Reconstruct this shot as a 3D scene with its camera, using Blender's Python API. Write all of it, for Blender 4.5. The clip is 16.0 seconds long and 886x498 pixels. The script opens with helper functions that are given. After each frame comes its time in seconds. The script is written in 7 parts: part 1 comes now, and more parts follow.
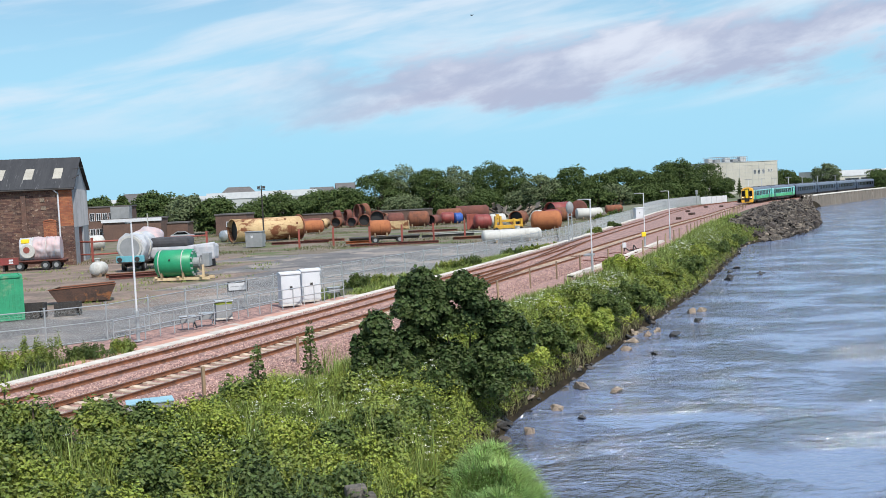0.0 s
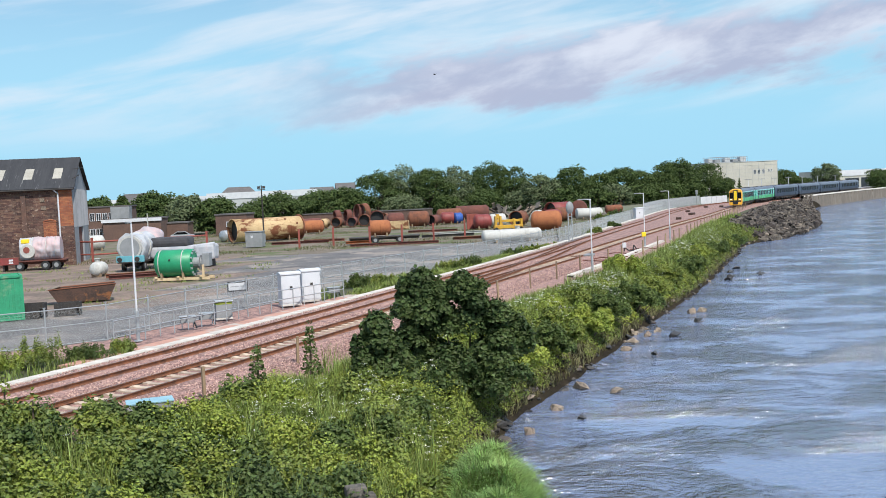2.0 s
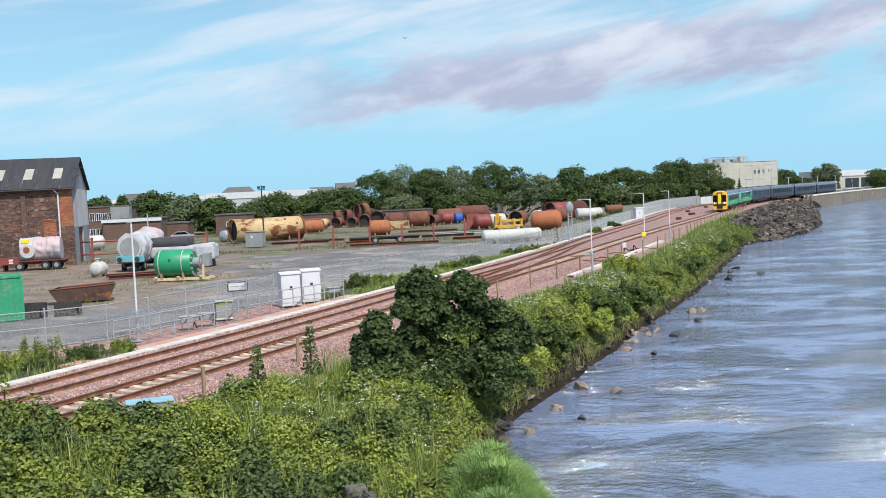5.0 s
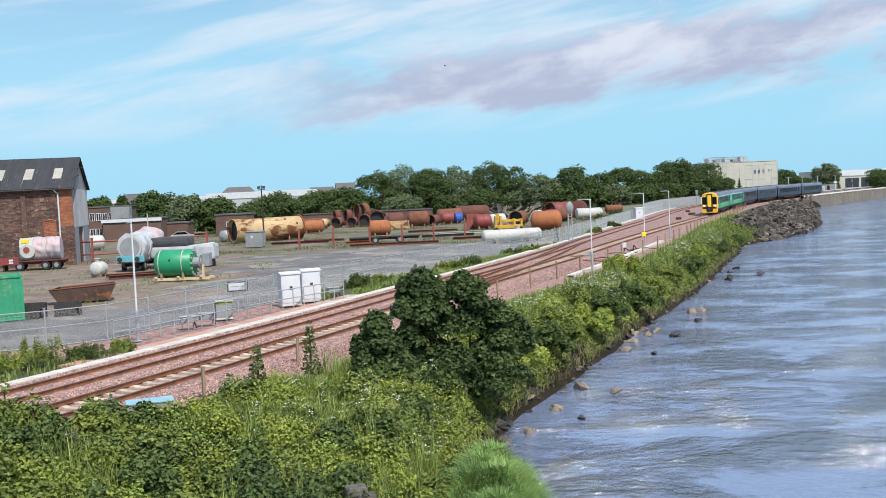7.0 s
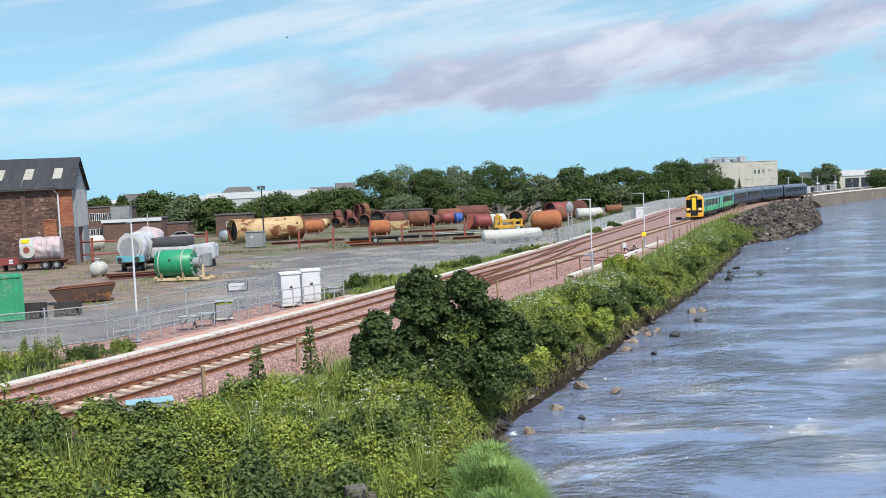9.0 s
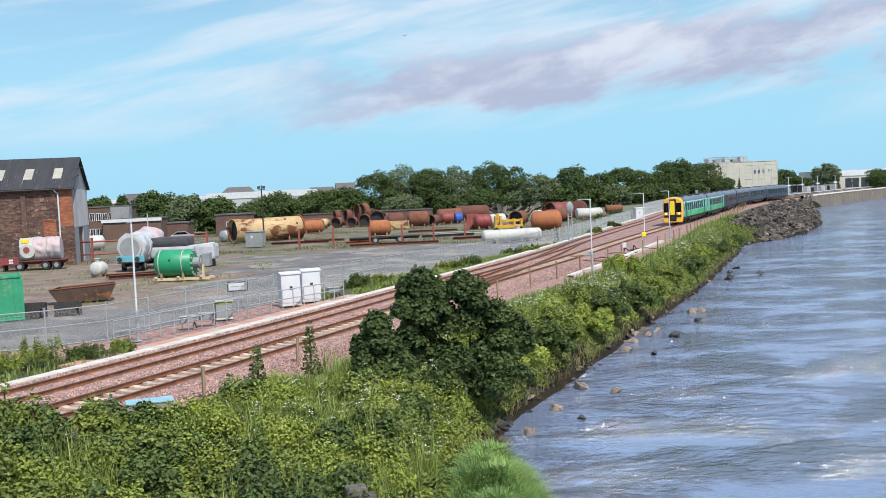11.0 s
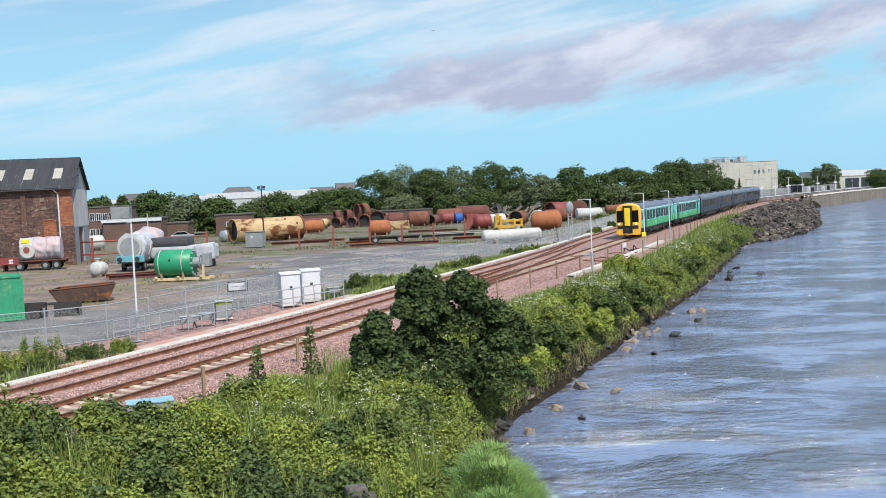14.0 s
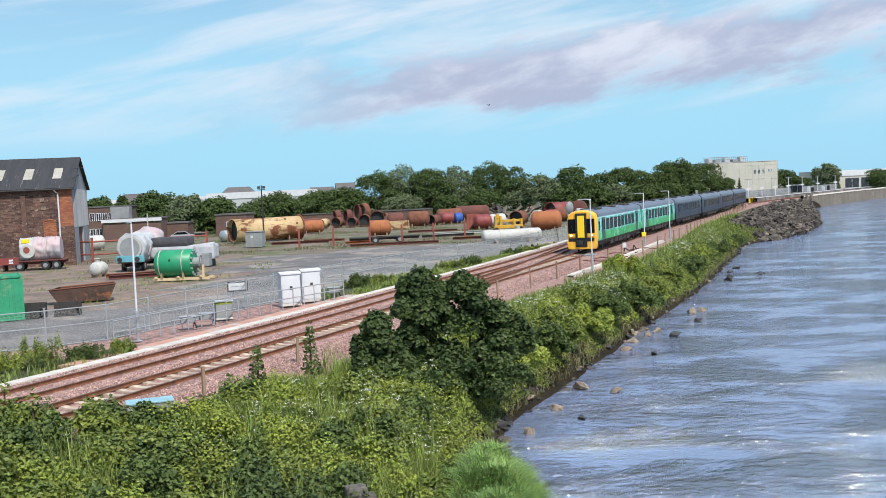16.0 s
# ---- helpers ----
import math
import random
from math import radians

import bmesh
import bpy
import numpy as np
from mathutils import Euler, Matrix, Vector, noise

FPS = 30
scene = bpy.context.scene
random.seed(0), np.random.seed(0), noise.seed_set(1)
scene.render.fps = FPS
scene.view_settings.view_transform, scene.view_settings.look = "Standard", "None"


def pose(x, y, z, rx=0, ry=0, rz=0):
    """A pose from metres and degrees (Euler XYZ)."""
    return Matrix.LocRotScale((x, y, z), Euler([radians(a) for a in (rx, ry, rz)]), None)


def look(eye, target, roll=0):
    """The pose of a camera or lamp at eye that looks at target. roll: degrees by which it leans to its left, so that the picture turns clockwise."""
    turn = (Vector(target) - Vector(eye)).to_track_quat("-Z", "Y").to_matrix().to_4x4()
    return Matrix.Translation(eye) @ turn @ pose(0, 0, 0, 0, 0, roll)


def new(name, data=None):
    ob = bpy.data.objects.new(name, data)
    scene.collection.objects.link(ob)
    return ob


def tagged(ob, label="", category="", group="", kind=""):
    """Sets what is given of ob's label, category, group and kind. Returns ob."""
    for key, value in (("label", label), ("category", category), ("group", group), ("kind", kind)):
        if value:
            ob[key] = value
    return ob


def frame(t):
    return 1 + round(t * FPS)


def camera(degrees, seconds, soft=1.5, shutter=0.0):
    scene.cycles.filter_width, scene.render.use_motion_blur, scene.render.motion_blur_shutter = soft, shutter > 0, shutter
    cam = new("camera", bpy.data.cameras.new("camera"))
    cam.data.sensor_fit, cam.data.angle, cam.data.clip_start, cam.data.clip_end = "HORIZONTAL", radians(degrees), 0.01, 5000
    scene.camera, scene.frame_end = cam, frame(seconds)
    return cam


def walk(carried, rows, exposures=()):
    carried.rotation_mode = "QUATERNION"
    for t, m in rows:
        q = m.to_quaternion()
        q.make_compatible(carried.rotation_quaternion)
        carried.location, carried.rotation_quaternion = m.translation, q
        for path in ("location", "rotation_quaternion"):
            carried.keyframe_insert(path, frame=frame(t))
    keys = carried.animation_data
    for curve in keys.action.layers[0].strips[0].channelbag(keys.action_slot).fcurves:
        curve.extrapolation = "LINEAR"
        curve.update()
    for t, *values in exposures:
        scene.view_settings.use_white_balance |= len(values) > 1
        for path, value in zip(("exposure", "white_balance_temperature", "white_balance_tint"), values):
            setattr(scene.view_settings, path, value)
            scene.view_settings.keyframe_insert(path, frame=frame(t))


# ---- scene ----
cam = camera(47.98, 16.0, soft=0.65)
EYE = (0.0, 0.0, 5.933)
VIEW = look(EYE, (0.0, 100.0, 5.933 - 100.0 * math.tan(0.05709)), -2.664)
walk(cam, [(0.0, VIEW), (16.0, VIEW)], exposures=[(0.0, 0.5), (16.0, 0.5)])

# ---- sky and sun ----
SUN_AZ, SUN_EL = 152.0, 52.0      # compass degrees clockwise from +Y, degrees of elevation


def node(nt, kind, **sets):
    n = nt.nodes.new(kind)
    for key, value in sets.items():
        if key in n.inputs:
            n.inputs[key].default_value = value
    return n


def math_node(nt, op, a, b=None, c=None, clamp=False):
    n = nt.nodes.new("ShaderNodeMath")
    n.operation, n.use_clamp = op, clamp
    for i, v in enumerate((a, b, c)):
        if v is None:
            continue
        if isinstance(v, (int, float)):
            n.inputs[i].default_value = v
        else:
            nt.links.new(v, n.inputs[i])
    return n.outputs[0]


def mix_node(nt, fac, a, b, blend="MIX"):
    n = nt.nodes.new("ShaderNodeMix")
    n.data_type, n.blend_type = "RGBA", blend
    for sock, v in ((n.inputs[0], fac), (n.inputs[6], a), (n.inputs[7], b)):
        if isinstance(v, (int, float)):
            sock.default_value = v
        elif isinstance(v, tuple):
            sock.default_value = (*v[:3], 1.0)
        else:
            nt.links.new(v, sock)
    return n.outputs[2]


def ramp(nt, value, lo, hi):
    n = nt.nodes.new("ShaderNodeMapRange")
    n.interpolation_type = "SMOOTHSTEP"
    nt.links.new(value, n.inputs[0])
    n.inputs[1].default_value, n.inputs[2].default_value = lo, hi
    return n.outputs[0]


def make_world():
    w = bpy.data.worlds.new("sky")
    scene.world = w
    w.use_nodes = True
    nt = w.node_tree
    nt.nodes.clear()
    out = nt.nodes.new("ShaderNodeOutputWorld")
    bg = nt.nodes.new("ShaderNodeBackground")
    sky = nt.nodes.new("ShaderNodeTexSky")
    sky.sky_type, sky.sun_disc = "NISHITA", False
    sky.sun_elevation, sky.sun_rotation = radians(SUN_EL), radians(SUN_AZ)
    sky.air_density, sky.dust_density, sky.ozone_density = 1.0, 0.6, 2.0
    tc = nt.nodes.new("ShaderNodeTexCoord")
    sep = nt.nodes.new("ShaderNodeSeparateXYZ")
    nt.links.new(tc.outputs["Generated"], sep.inputs[0])
    # clouds live in azimuth and elevation, drawn out sideways
    az = math_node(nt, "ARCTAN2", sep.outputs[0], sep.outputs[1])
    el = math_node(nt, "ARCSINE", sep.outputs[2])
    comb = nt.nodes.new("ShaderNodeCombineXYZ")
    slope = math_node(nt, "MULTIPLY_ADD", az, -0.16, el)
    nt.links.new(math_node(nt, "MULTIPLY", az, 3.6), comb.inputs[0])
    nt.links.new(math_node(nt, "MULTIPLY", slope, 21.0), comb.inputs[1])
    fine = node(nt, "ShaderNodeTexNoise", Scale=1.0, Detail=8.0, Roughness=0.55, Distortion=0.35)
    nt.links.new(comb.outputs[0], fine.inputs["Vector"])
    broad = node(nt, "ShaderNodeTexNoise", Scale=0.42, Detail=4.0, Roughness=0.5)
    nt.links.new(comb.outputs[0], broad.inputs["Vector"])
    # one long grey bank of cloud, its lower edge soft
    comb2 = nt.nodes.new("ShaderNodeCombineXYZ")
    nt.links.new(math_node(nt, "MULTIPLY", az, 7.5), comb2.inputs[0])
    nt.links.new(math_node(nt, "MULTIPLY_ADD", slope, 20.0, 4.3), comb2.inputs[1])
    puff = node(nt, "ShaderNodeTexNoise", Scale=1.0, Detail=9.0, Roughness=0.58, Distortion=0.2)
    nt.links.new(comb2.outputs[0], puff.inputs["Vector"])
    warp = math_node(nt, "MULTIPLY_ADD", puff.outputs[0], 0.12, -0.06)
    centre = math_node(nt, "MULTIPLY_ADD", az, 0.070, 0.108)
    off = math_node(nt, "ABSOLUTE", math_node(nt, "ADD", math_node(nt, "SUBTRACT", el, centre), warp))
    along = math_node(nt, "ABSOLUTE", math_node(nt, "SUBTRACT", az, 0.22))
    body = math_node(nt, "MULTIPLY", ramp(nt, off, 0.042, 0.014), ramp(nt, along, 0.50, 0.20))
    streak = ramp(nt, math_node(nt, "ADD", fine.outputs[0], math_node(nt, "MULTIPLY", broad.outputs[0], 0.6)), 0.70, 0.98)
    lift = ramp(nt, el, 0.035, 0.11)
    high = math_node(nt, "MULTIPLY", ramp(nt, el, 0.20, 0.60), 0.60)
    veil = math_node(nt, "MAXIMUM", math_node(nt, "MULTIPLY", math_node(nt, "MULTIPLY", streak, lift), 0.85), high)
    clear = mix_node(nt, 1.0, sky.outputs[0], (1.05, 1.12, 1.08), "MULTIPLY")
    haze = mix_node(nt, math_node(nt, "MULTIPLY_ADD", ramp(nt, el, 0.26, 0.03), 0.66, 0.24), clear, (2.9, 5.9, 8.0))
    white = mix_node(nt, veil, haze, mix_node(nt, ramp(nt, el, 0.16, 0.34), (6.2, 7.0, 7.9), (4.6, 5.9, 8.6)))
    grey = mix_node(nt, math_node(nt, "MULTIPLY", body, 0.90), white, mix_node(nt, ramp(nt, puff.outputs[0], 0.32, 0.60), (6.3, 6.6, 7.6), (3.8, 4.1, 5.5)))
    nt.links.new(grey, bg.inputs[0])
    bg.inputs[1].default_value = 0.086
    nt.links.new(bg.outputs[0], out.inputs[0])
    lamp = bpy.data.lights.new("sun", "SUN")
    lamp.energy, lamp.angle, lamp.color = 3.7, radians(1.2), (1.0, 0.95, 0.88)
    a, e = radians(SUN_AZ), radians(SUN_EL)
    d = Vector((math.sin(a) * math.cos(e), math.cos(a) * math.cos(e), math.sin(e)))
    ob = new("sun", lamp)
    ob.matrix_world = look(tuple(d * 300), (0, 0, 0))


make_world()


# ---- materials ----
def material(name, a, b=None, scale=3.0, rough=0.8, metal=0.0, bump=0.15, fine=30.0, spots=None, spot_scale=1.2,
             spot_at=(0.55, 0.68), vary=0.0, by="object", stretch=(1, 1, 1), trans=0.0, spec=0.5):
    """Two colours mixed by a broad and a fine noise, stains of a third, relief, and a random shift by object or island."""
    m = bpy.data.materials.new(name)
    m.use_nodes = True
    nt = m.node_tree
    bs = nt.nodes["Principled BSDF"]
    b = b or tuple(c * 0.75 for c in a)
    tc = nt.nodes.new("ShaderNodeTexCoord")
    mp = node(nt, "ShaderNodeMapping", Scale=stretch)
    nt.links.new(tc.outputs["Object"], mp.inputs[0])
    n1 = node(nt, "ShaderNodeTexNoise", Scale=scale, Detail=5.0, Roughness=0.6)
    n2 = node(nt, "ShaderNodeTexNoise", Scale=fine, Detail=3.0, Roughness=0.6)
    for n in (n1, n2):
        nt.links.new(mp.outputs[0], n.inputs["Vector"])
    both = math_node(nt, "ADD", math_node(nt, "MULTIPLY", n1.outputs[0], 0.6), math_node(nt, "MULTIPLY", n2.outputs[0], 0.4))
    col = mix_node(nt, ramp(nt, both, 0.36, 0.64), a, b)
    if spots:
        n3 = node(nt, "ShaderNodeTexNoise", Scale=spot_scale, Detail=6.0, Roughness=0.65, Distortion=0.4)
        nt.links.new(mp.outputs[0], n3.inputs["Vector"])
        col = mix_node(nt, ramp(nt, n3.outputs[0], *spot_at), col, spots)
    if vary:
        g = nt.nodes.new("ShaderNodeObjectInfo" if by == "object" else "ShaderNodeNewGeometry")
        rnd = g.outputs["Random"] if by == "object" else g.outputs["Random Per Island"]
        hsv = nt.nodes.new("ShaderNodeHueSaturation")
        nt.links.new(math_node(nt, "MULTIPLY_ADD", rnd, 2 * vary, 1 - vary), hsv.inputs["Value"])
        nt.links.new(math_node(nt, "MULTIPLY_ADD", rnd, 0.04 * min(1, vary * 2), 0.5 - 0.02 * min(1, vary * 2)), hsv.inputs["Hue"])
        nt.links.new(col, hsv.inputs["Color"])
        col = hsv.outputs[0]
    nt.links.new(col, bs.inputs["Base Color"])
    bs.inputs["Metallic"].default_value = metal
    bs.inputs["Specular IOR Level"].default_value = spec
    nt.links.new(math_node(nt, "MULTIPLY_ADD", both, 0.25, rough - 0.12, clamp=True), bs.inputs["Roughness"])
    if bump:
        bp = node(nt, "ShaderNodeBump", Strength=min(1.0, bump * 3), Distance=0.02)
        nt.links.new(both, bp.inputs["Height"])
        nt.links.new(bp.outputs[0], bs.inputs["Normal"])
    if trans:
        tr = nt.nodes.new("ShaderNodeBsdfTranslucent")
        nt.links.new(col, tr.inputs[0])
        mx = nt.nodes.new("ShaderNodeMixShader")
        mx.inputs[0].default_value = trans
        nt.links.new(bs.outputs[0], mx.inputs[1])
        nt.links.new(tr.outputs[0], mx.inputs[2])
        nt.links.new(mx.outputs[0], nt.nodes["Material Output"].inputs[0])
    return m


def leaf_material(name, a, b, vary=0.20, rough=0.5, spec=0.3):
    return material(name, a, b, scale=0.9, rough=rough, bump=0, fine=1.7, vary=vary, by="island", trans=0.13, spec=spec)


MAT = {}
MAT["asphalt"] = material("asphalt", (0.17, 0.158, 0.148), (0.085, 0.08, 0.078), 0.22, 0.9, fine=5, spots=(0.26, 0.222, 0.19), spot_scale=0.17, spot_at=(0.50, 0.60))
MAT["dirt"] = material("dirt", (0.26, 0.185, 0.14), (0.11, 0.085, 0.068), 0.3, 0.95, fine=4, spots=(0.085, 0.12, 0.04), spot_scale=0.22, spot_at=(0.57, 0.66))
MAT["rough_ground"] = material("rough_ground", (0.20, 0.155, 0.115), (0.10, 0.085, 0.055), 0.18, 0.95, fine=2.5, spots=(0.085, 0.105, 0.035), spot_scale=0.14, spot_at=(0.50, 0.58))
MAT["verge"] = material("verge", (0.045, 0.06, 0.02), (0.07, 0.06, 0.032), 0.8, 0.95, fine=12)
MAT["mud"] = material("mud", (0.036, 0.028, 0.017), (0.012, 0.010, 0.008), 0.9, 0.95, fine=8, bump=0.3, spec=0.1)
MAT["far_ground"] = material("far_ground", (0.09, 0.12, 0.05), (0.15, 0.14, 0.10), 0.02, 0.95, fine=0.3)
MAT["ballast"] = material("ballast", (0.42, 0.25, 0.21), (0.13, 0.08, 0.07), 3.0, 0.95, fine=16, bump=0.35, spots=(0.16, 0.11, 0.10), spot_scale=9.0, spot_at=(0.5, 0.7))
MAT["stone_chip"] = material("stone_chip", (0.46, 0.30, 0.26), (0.28, 0.175, 0.155), 8.0, 0.9, fine=60, vary=0.45, by="island")
MAT["red_gravel"] = material("red_gravel", (0.50, 0.27, 0.20), (0.36, 0.20, 0.155), 1.5, 0.95, fine=25, bump=0.3, spots=(0.42, 0.36, 0.31), spot_scale=0.55, spot_at=(0.50, 0.60))
MAT["rail"] = material("rail", (0.27, 0.105, 0.048), (0.12, 0.055, 0.033), 3.0, 0.75, 0.2, fine=40)
MAT["rail_head"] = material("rail_head", (0.30, 0.23, 0.19), (0.20, 0.13, 0.10), 2.0, 0.45, 0.7, fine=30, bump=0.05)
MAT["sleeper"] = material("sleeper", (0.54, 0.445, 0.35), (0.38, 0.29, 0.22), 2.0, 0.9, fine=30, vary=0.18)
MAT["concrete"] = material("concrete", (0.60, 0.56, 0.50), (0.46, 0.42, 0.37), 1.4, 0.9, fine=25, vary=0.10)
MAT["old_concrete"] = material("old_concrete", (0.17, 0.145, 0.115), (0.10, 0.085, 0.07), 0.5, 0.9, fine=6, spots=(0.21, 0.19, 0.155), spot_scale=0.7, spot_at=(0.56, 0.68), stretch=(1, 1, 0.25))
MAT["galvanised"] = material("galvanised", (0.50, 0.52, 0.53), (0.38, 0.40, 0.41), 4.0, 0.5, 0.6, bump=0.03)
MAT["mesh_wire"] = material("mesh_wire", (0.56, 0.58, 0.58), (0.46, 0.48, 0.48), 4.0, 0.6, 0.2, bump=0)
MAT["white_paint"] = material("white_paint", (0.60, 0.61, 0.63), (0.52, 0.53, 0.55), 0.8, 0.5, fine=14, bump=0.03)
MAT["white_dirty"] = material("white_dirty", (0.50, 0.50, 0.47), (0.36, 0.35, 0.32), 0.5, 0.7, fine=6, bump=0.05)
MAT["grey_paint"] = material("grey_paint", (0.27, 0.28, 0.285), (0.20, 0.21, 0.215), 1.0, 0.6, fine=20, bump=0.04)
MAT["dark_steel"] = material("dark_steel", (0.035, 0.034, 0.034), (0.06, 0.05, 0.042), 1.5, 0.7, 0.3, fine=18)
MAT["black"] = material("black", (0.012, 0.012, 0.013), (0.02, 0.02, 0.02), 2.0, 0.6, bump=0.02)
MAT["rust"] = material("rust", (0.22, 0.08, 0.04), (0.12, 0.05, 0.032), 0.9, 0.9, fine=9, spots=(0.10, 0.045, 0.03), spot_scale=0.7)
MAT["rust_orange"] = material("rust_orange", (0.36, 0.13, 0.05), (0.25, 0.085, 0.038), 0.6, 0.9, fine=7, spots=(0.24, 0.08, 0.04), spot_scale=0.6)
MAT["rust_dark"] = material("rust_dark", (0.16, 0.055, 0.04), (0.10, 0.04, 0.032), 0.7, 0.9, fine=8)
MAT["rust_black"] = material("rust_black", (0.085, 0.045, 0.032), (0.04, 0.027, 0.022), 0.8, 0.9, fine=8, spots=(0.20, 0.08, 0.03), spot_scale=0.9, spot_at=(0.55, 0.65))
MAT["rust_cream"] = material("rust_cream", (0.55, 0.40, 0.22), (0.40, 0.27, 0.13), 0.35, 0.85, fine=5, spots=(0.17, 0.06, 0.025), spot_scale=0.5, spot_at=(0.47, 0.56), stretch=(0.5, 1, 1))
MAT["yellow_plant"] = material("yellow_plant", (0.60, 0.36, 0.03), (0.42, 0.22, 0.03), 1.0, 0.6, fine=10, spots=(0.25, 0.10, 0.03), spot_scale=1.5, spot_at=(0.6, 0.7))
MAT["red_paint"] = material("red_paint", (0.25, 0.045, 0.04), (0.16, 0.035, 0.03), 1.0, 0.6, fine=10)
MAT["red_rail"] = material("red_rail", (0.30, 0.075, 0.055), (0.20, 0.055, 0.04), 1.0, 0.75, fine=10)
MAT["green_tank"] = material("green_tank", (0.016, 0.26, 0.115), (0.012, 0.20, 0.09), 0.6, 0.45, fine=9, bump=0.03)
MAT["green_box"] = material("green_box", (0.03, 0.30, 0.15), (0.025, 0.22, 0.11), 0.8, 0.6, fine=9, spots=(0.16, 0.30, 0.17), spot_scale=0.9)
MAT["teal_paint"] = material("teal_paint", (0.13, 0.40, 0.46), (0.10, 0.30, 0.36), 1.0, 0.7, fine=9)
MAT["blue_paint"] = material("blue_paint", (0.03, 0.10, 0.38), (0.025, 0.07, 0.25), 1.0, 0.6, fine=9)
MAT["blue_lid"] = material("blue_lid", (0.27, 0.45, 0.51), (0.19, 0.35, 0.42), 2.0, 0.6, fine=20)
MAT["sheet_pale"] = material("sheet_pale", (0.50, 0.36, 0.36), (0.38, 0.35, 0.37), 0.8, 0.7, fine=4, spots=(0.36, 0.42, 0.50), spot_scale=0.6)
MAT["sheet_white"] = material("sheet_white", (0.46, 0.47, 0.49), (0.34, 0.36, 0.39), 0.9, 0.7, fine=4, spots=(0.48, 0.36, 0.36), spot_scale=0.7)
MAT["sheet_dark"] = material("sheet_dark", (0.07, 0.07, 0.075), (0.04, 0.04, 0.045), 0.6, 0.8, fine=4)
MAT["timber"] = material("timber", (0.30, 0.215, 0.13), (0.20, 0.145, 0.09), 2.0, 0.9, fine=20, stretch=(4, 4, 0.6), vary=0.2)
MAT["timber_pale"] = material("timber_pale", (0.62, 0.48, 0.30), (0.50, 0.37, 0.22), 2.0, 0.85, fine=20)
MAT["brick_dark"] = material("brick_dark", (0.145, 0.074, 0.054), (0.070, 0.044, 0.037), 0.35, 0.9, fine=3.0, spots=(0.27, 0.19, 0.15), spot_scale=2.2, spot_at=(0.56, 0.66), vary=0.42, by="island")
MAT["brick_orange"] = material("brick_orange", (0.34, 0.125, 0.062), (0.26, 0.095, 0.05), 0.6, 0.9, fine=6, vary=0.18, by="island")
MAT["mortar"] = material("mortar", (0.17, 0.13, 0.105), (0.11, 0.085, 0.07), 0.6, 0.95, fine=5)
MAT["roof_sheet"] = material("roof_sheet", (0.022, 0.022, 0.024), (0.040, 0.040, 0.042), 0.5, 0.8, fine=4, spots=(0.17, 0.17, 0.165), spot_scale=0.9, spot_at=(0.60, 0.70), stretch=(5.0, 0.35, 0.2))
MAT["roof_light"] = material("roof_light", (0.40, 0.37, 0.31), (0.30, 0.28, 0.23), 0.7, 0.6, fine=5)
MAT["gable_sheet"] = material("gable_sheet", (0.30, 0.31, 0.33), (0.22, 0.23, 0.25), 0.5, 0.7, fine=4, stretch=(1, 1, 0.3))
MAT["cream_wall"] = material("cream_wall", (0.47, 0.45, 0.39), (0.40, 0.38, 0.33), 0.12, 0.85, fine=1.5, bump=0.03)
MAT["pale_wall"] = material("pale_wall", (0.42, 0.43, 0.43), (0.36, 0.37, 0.37), 0.1, 0.8, fine=1.0, bump=0.02)
MAT["brown_wall"] = material("brown_wall", (0.14, 0.085, 0.065), (0.10, 0.062, 0.05), 0.5, 0.9, fine=4)
MAT["slate"] = material("slate", (0.13, 0.12, 0.115), (0.09, 0.085, 0.085), 0.8, 0.85, fine=5)
MAT["window_dark"] = material("window_dark", (0.025, 0.028, 0.032), (0.04, 0.043, 0.047), 0.6, 0.15, bump=0, spec=0.8)
MAT["rock"] = material("rock", (0.115, 0.098, 0.084), (0.028, 0.025, 0.023), 0.6, 0.9, fine=9, vary=0.4, bump=0.3)
MAT["rock_heap"] = material("rock_heap", (0.112, 0.090, 0.072), (0.026, 0.023, 0.021), 0.8, 0.95, fine=9, vary=0.65, by="island", bump=0.3)
MAT["rock_pale"] = material("rock_pale", (0.33, 0.26, 0.19), (0.10, 0.085, 0.07), 1.5, 0.9, fine=10, vary=0.25, bump=0.3)
MAT["rock_wet"] = material("rock_wet", (0.03, 0.028, 0.027), (0.055, 0.05, 0.045), 2.0, 0.4, fine=10, bump=0.3)
MAT["bark"] = material("bark", (0.10, 0.075, 0.05), (0.06, 0.045, 0.03), 2.0, 0.95, fine=15, stretch=(3, 3, 0.5))
MAT["stem"] = material("stem", (0.12, 0.16, 0.05), (0.16, 0.13, 0.06), 2.0, 0.8, fine=9)
MAT["leaf_tree"] = leaf_material("leaf_tree", (0.088, 0.122, 0.038), (0.046, 0.074, 0.025), 0.16, 0.75, 0.12)
MAT["leaf_grey"] = leaf_material("leaf_grey", (0.150, 0.18, 0.092), (0.09, 0.12, 0.058), 0.16, 0.75, 0.12)
MAT["leaf_bush"] = leaf_material("leaf_bush", (0.105, 0.142, 0.036), (0.046, 0.076, 0.021), 0.26, 0.55, 0.25)
MAT["leaf_maple"] = leaf_material("leaf_maple", (0.080, 0.112, 0.034), (0.034, 0.058, 0.018), 0.32, 0.55, 0.22)
MAT["leaf_bramble"] = leaf_material("leaf_bramble", (0.20, 0.235, 0.042), (0.085, 0.122, 0.027), 0.26)
MAT["leaf_lime"] = leaf_material("leaf_lime", (0.28, 0.32, 0.05), (0.16, 0.215, 0.036), 0.26)
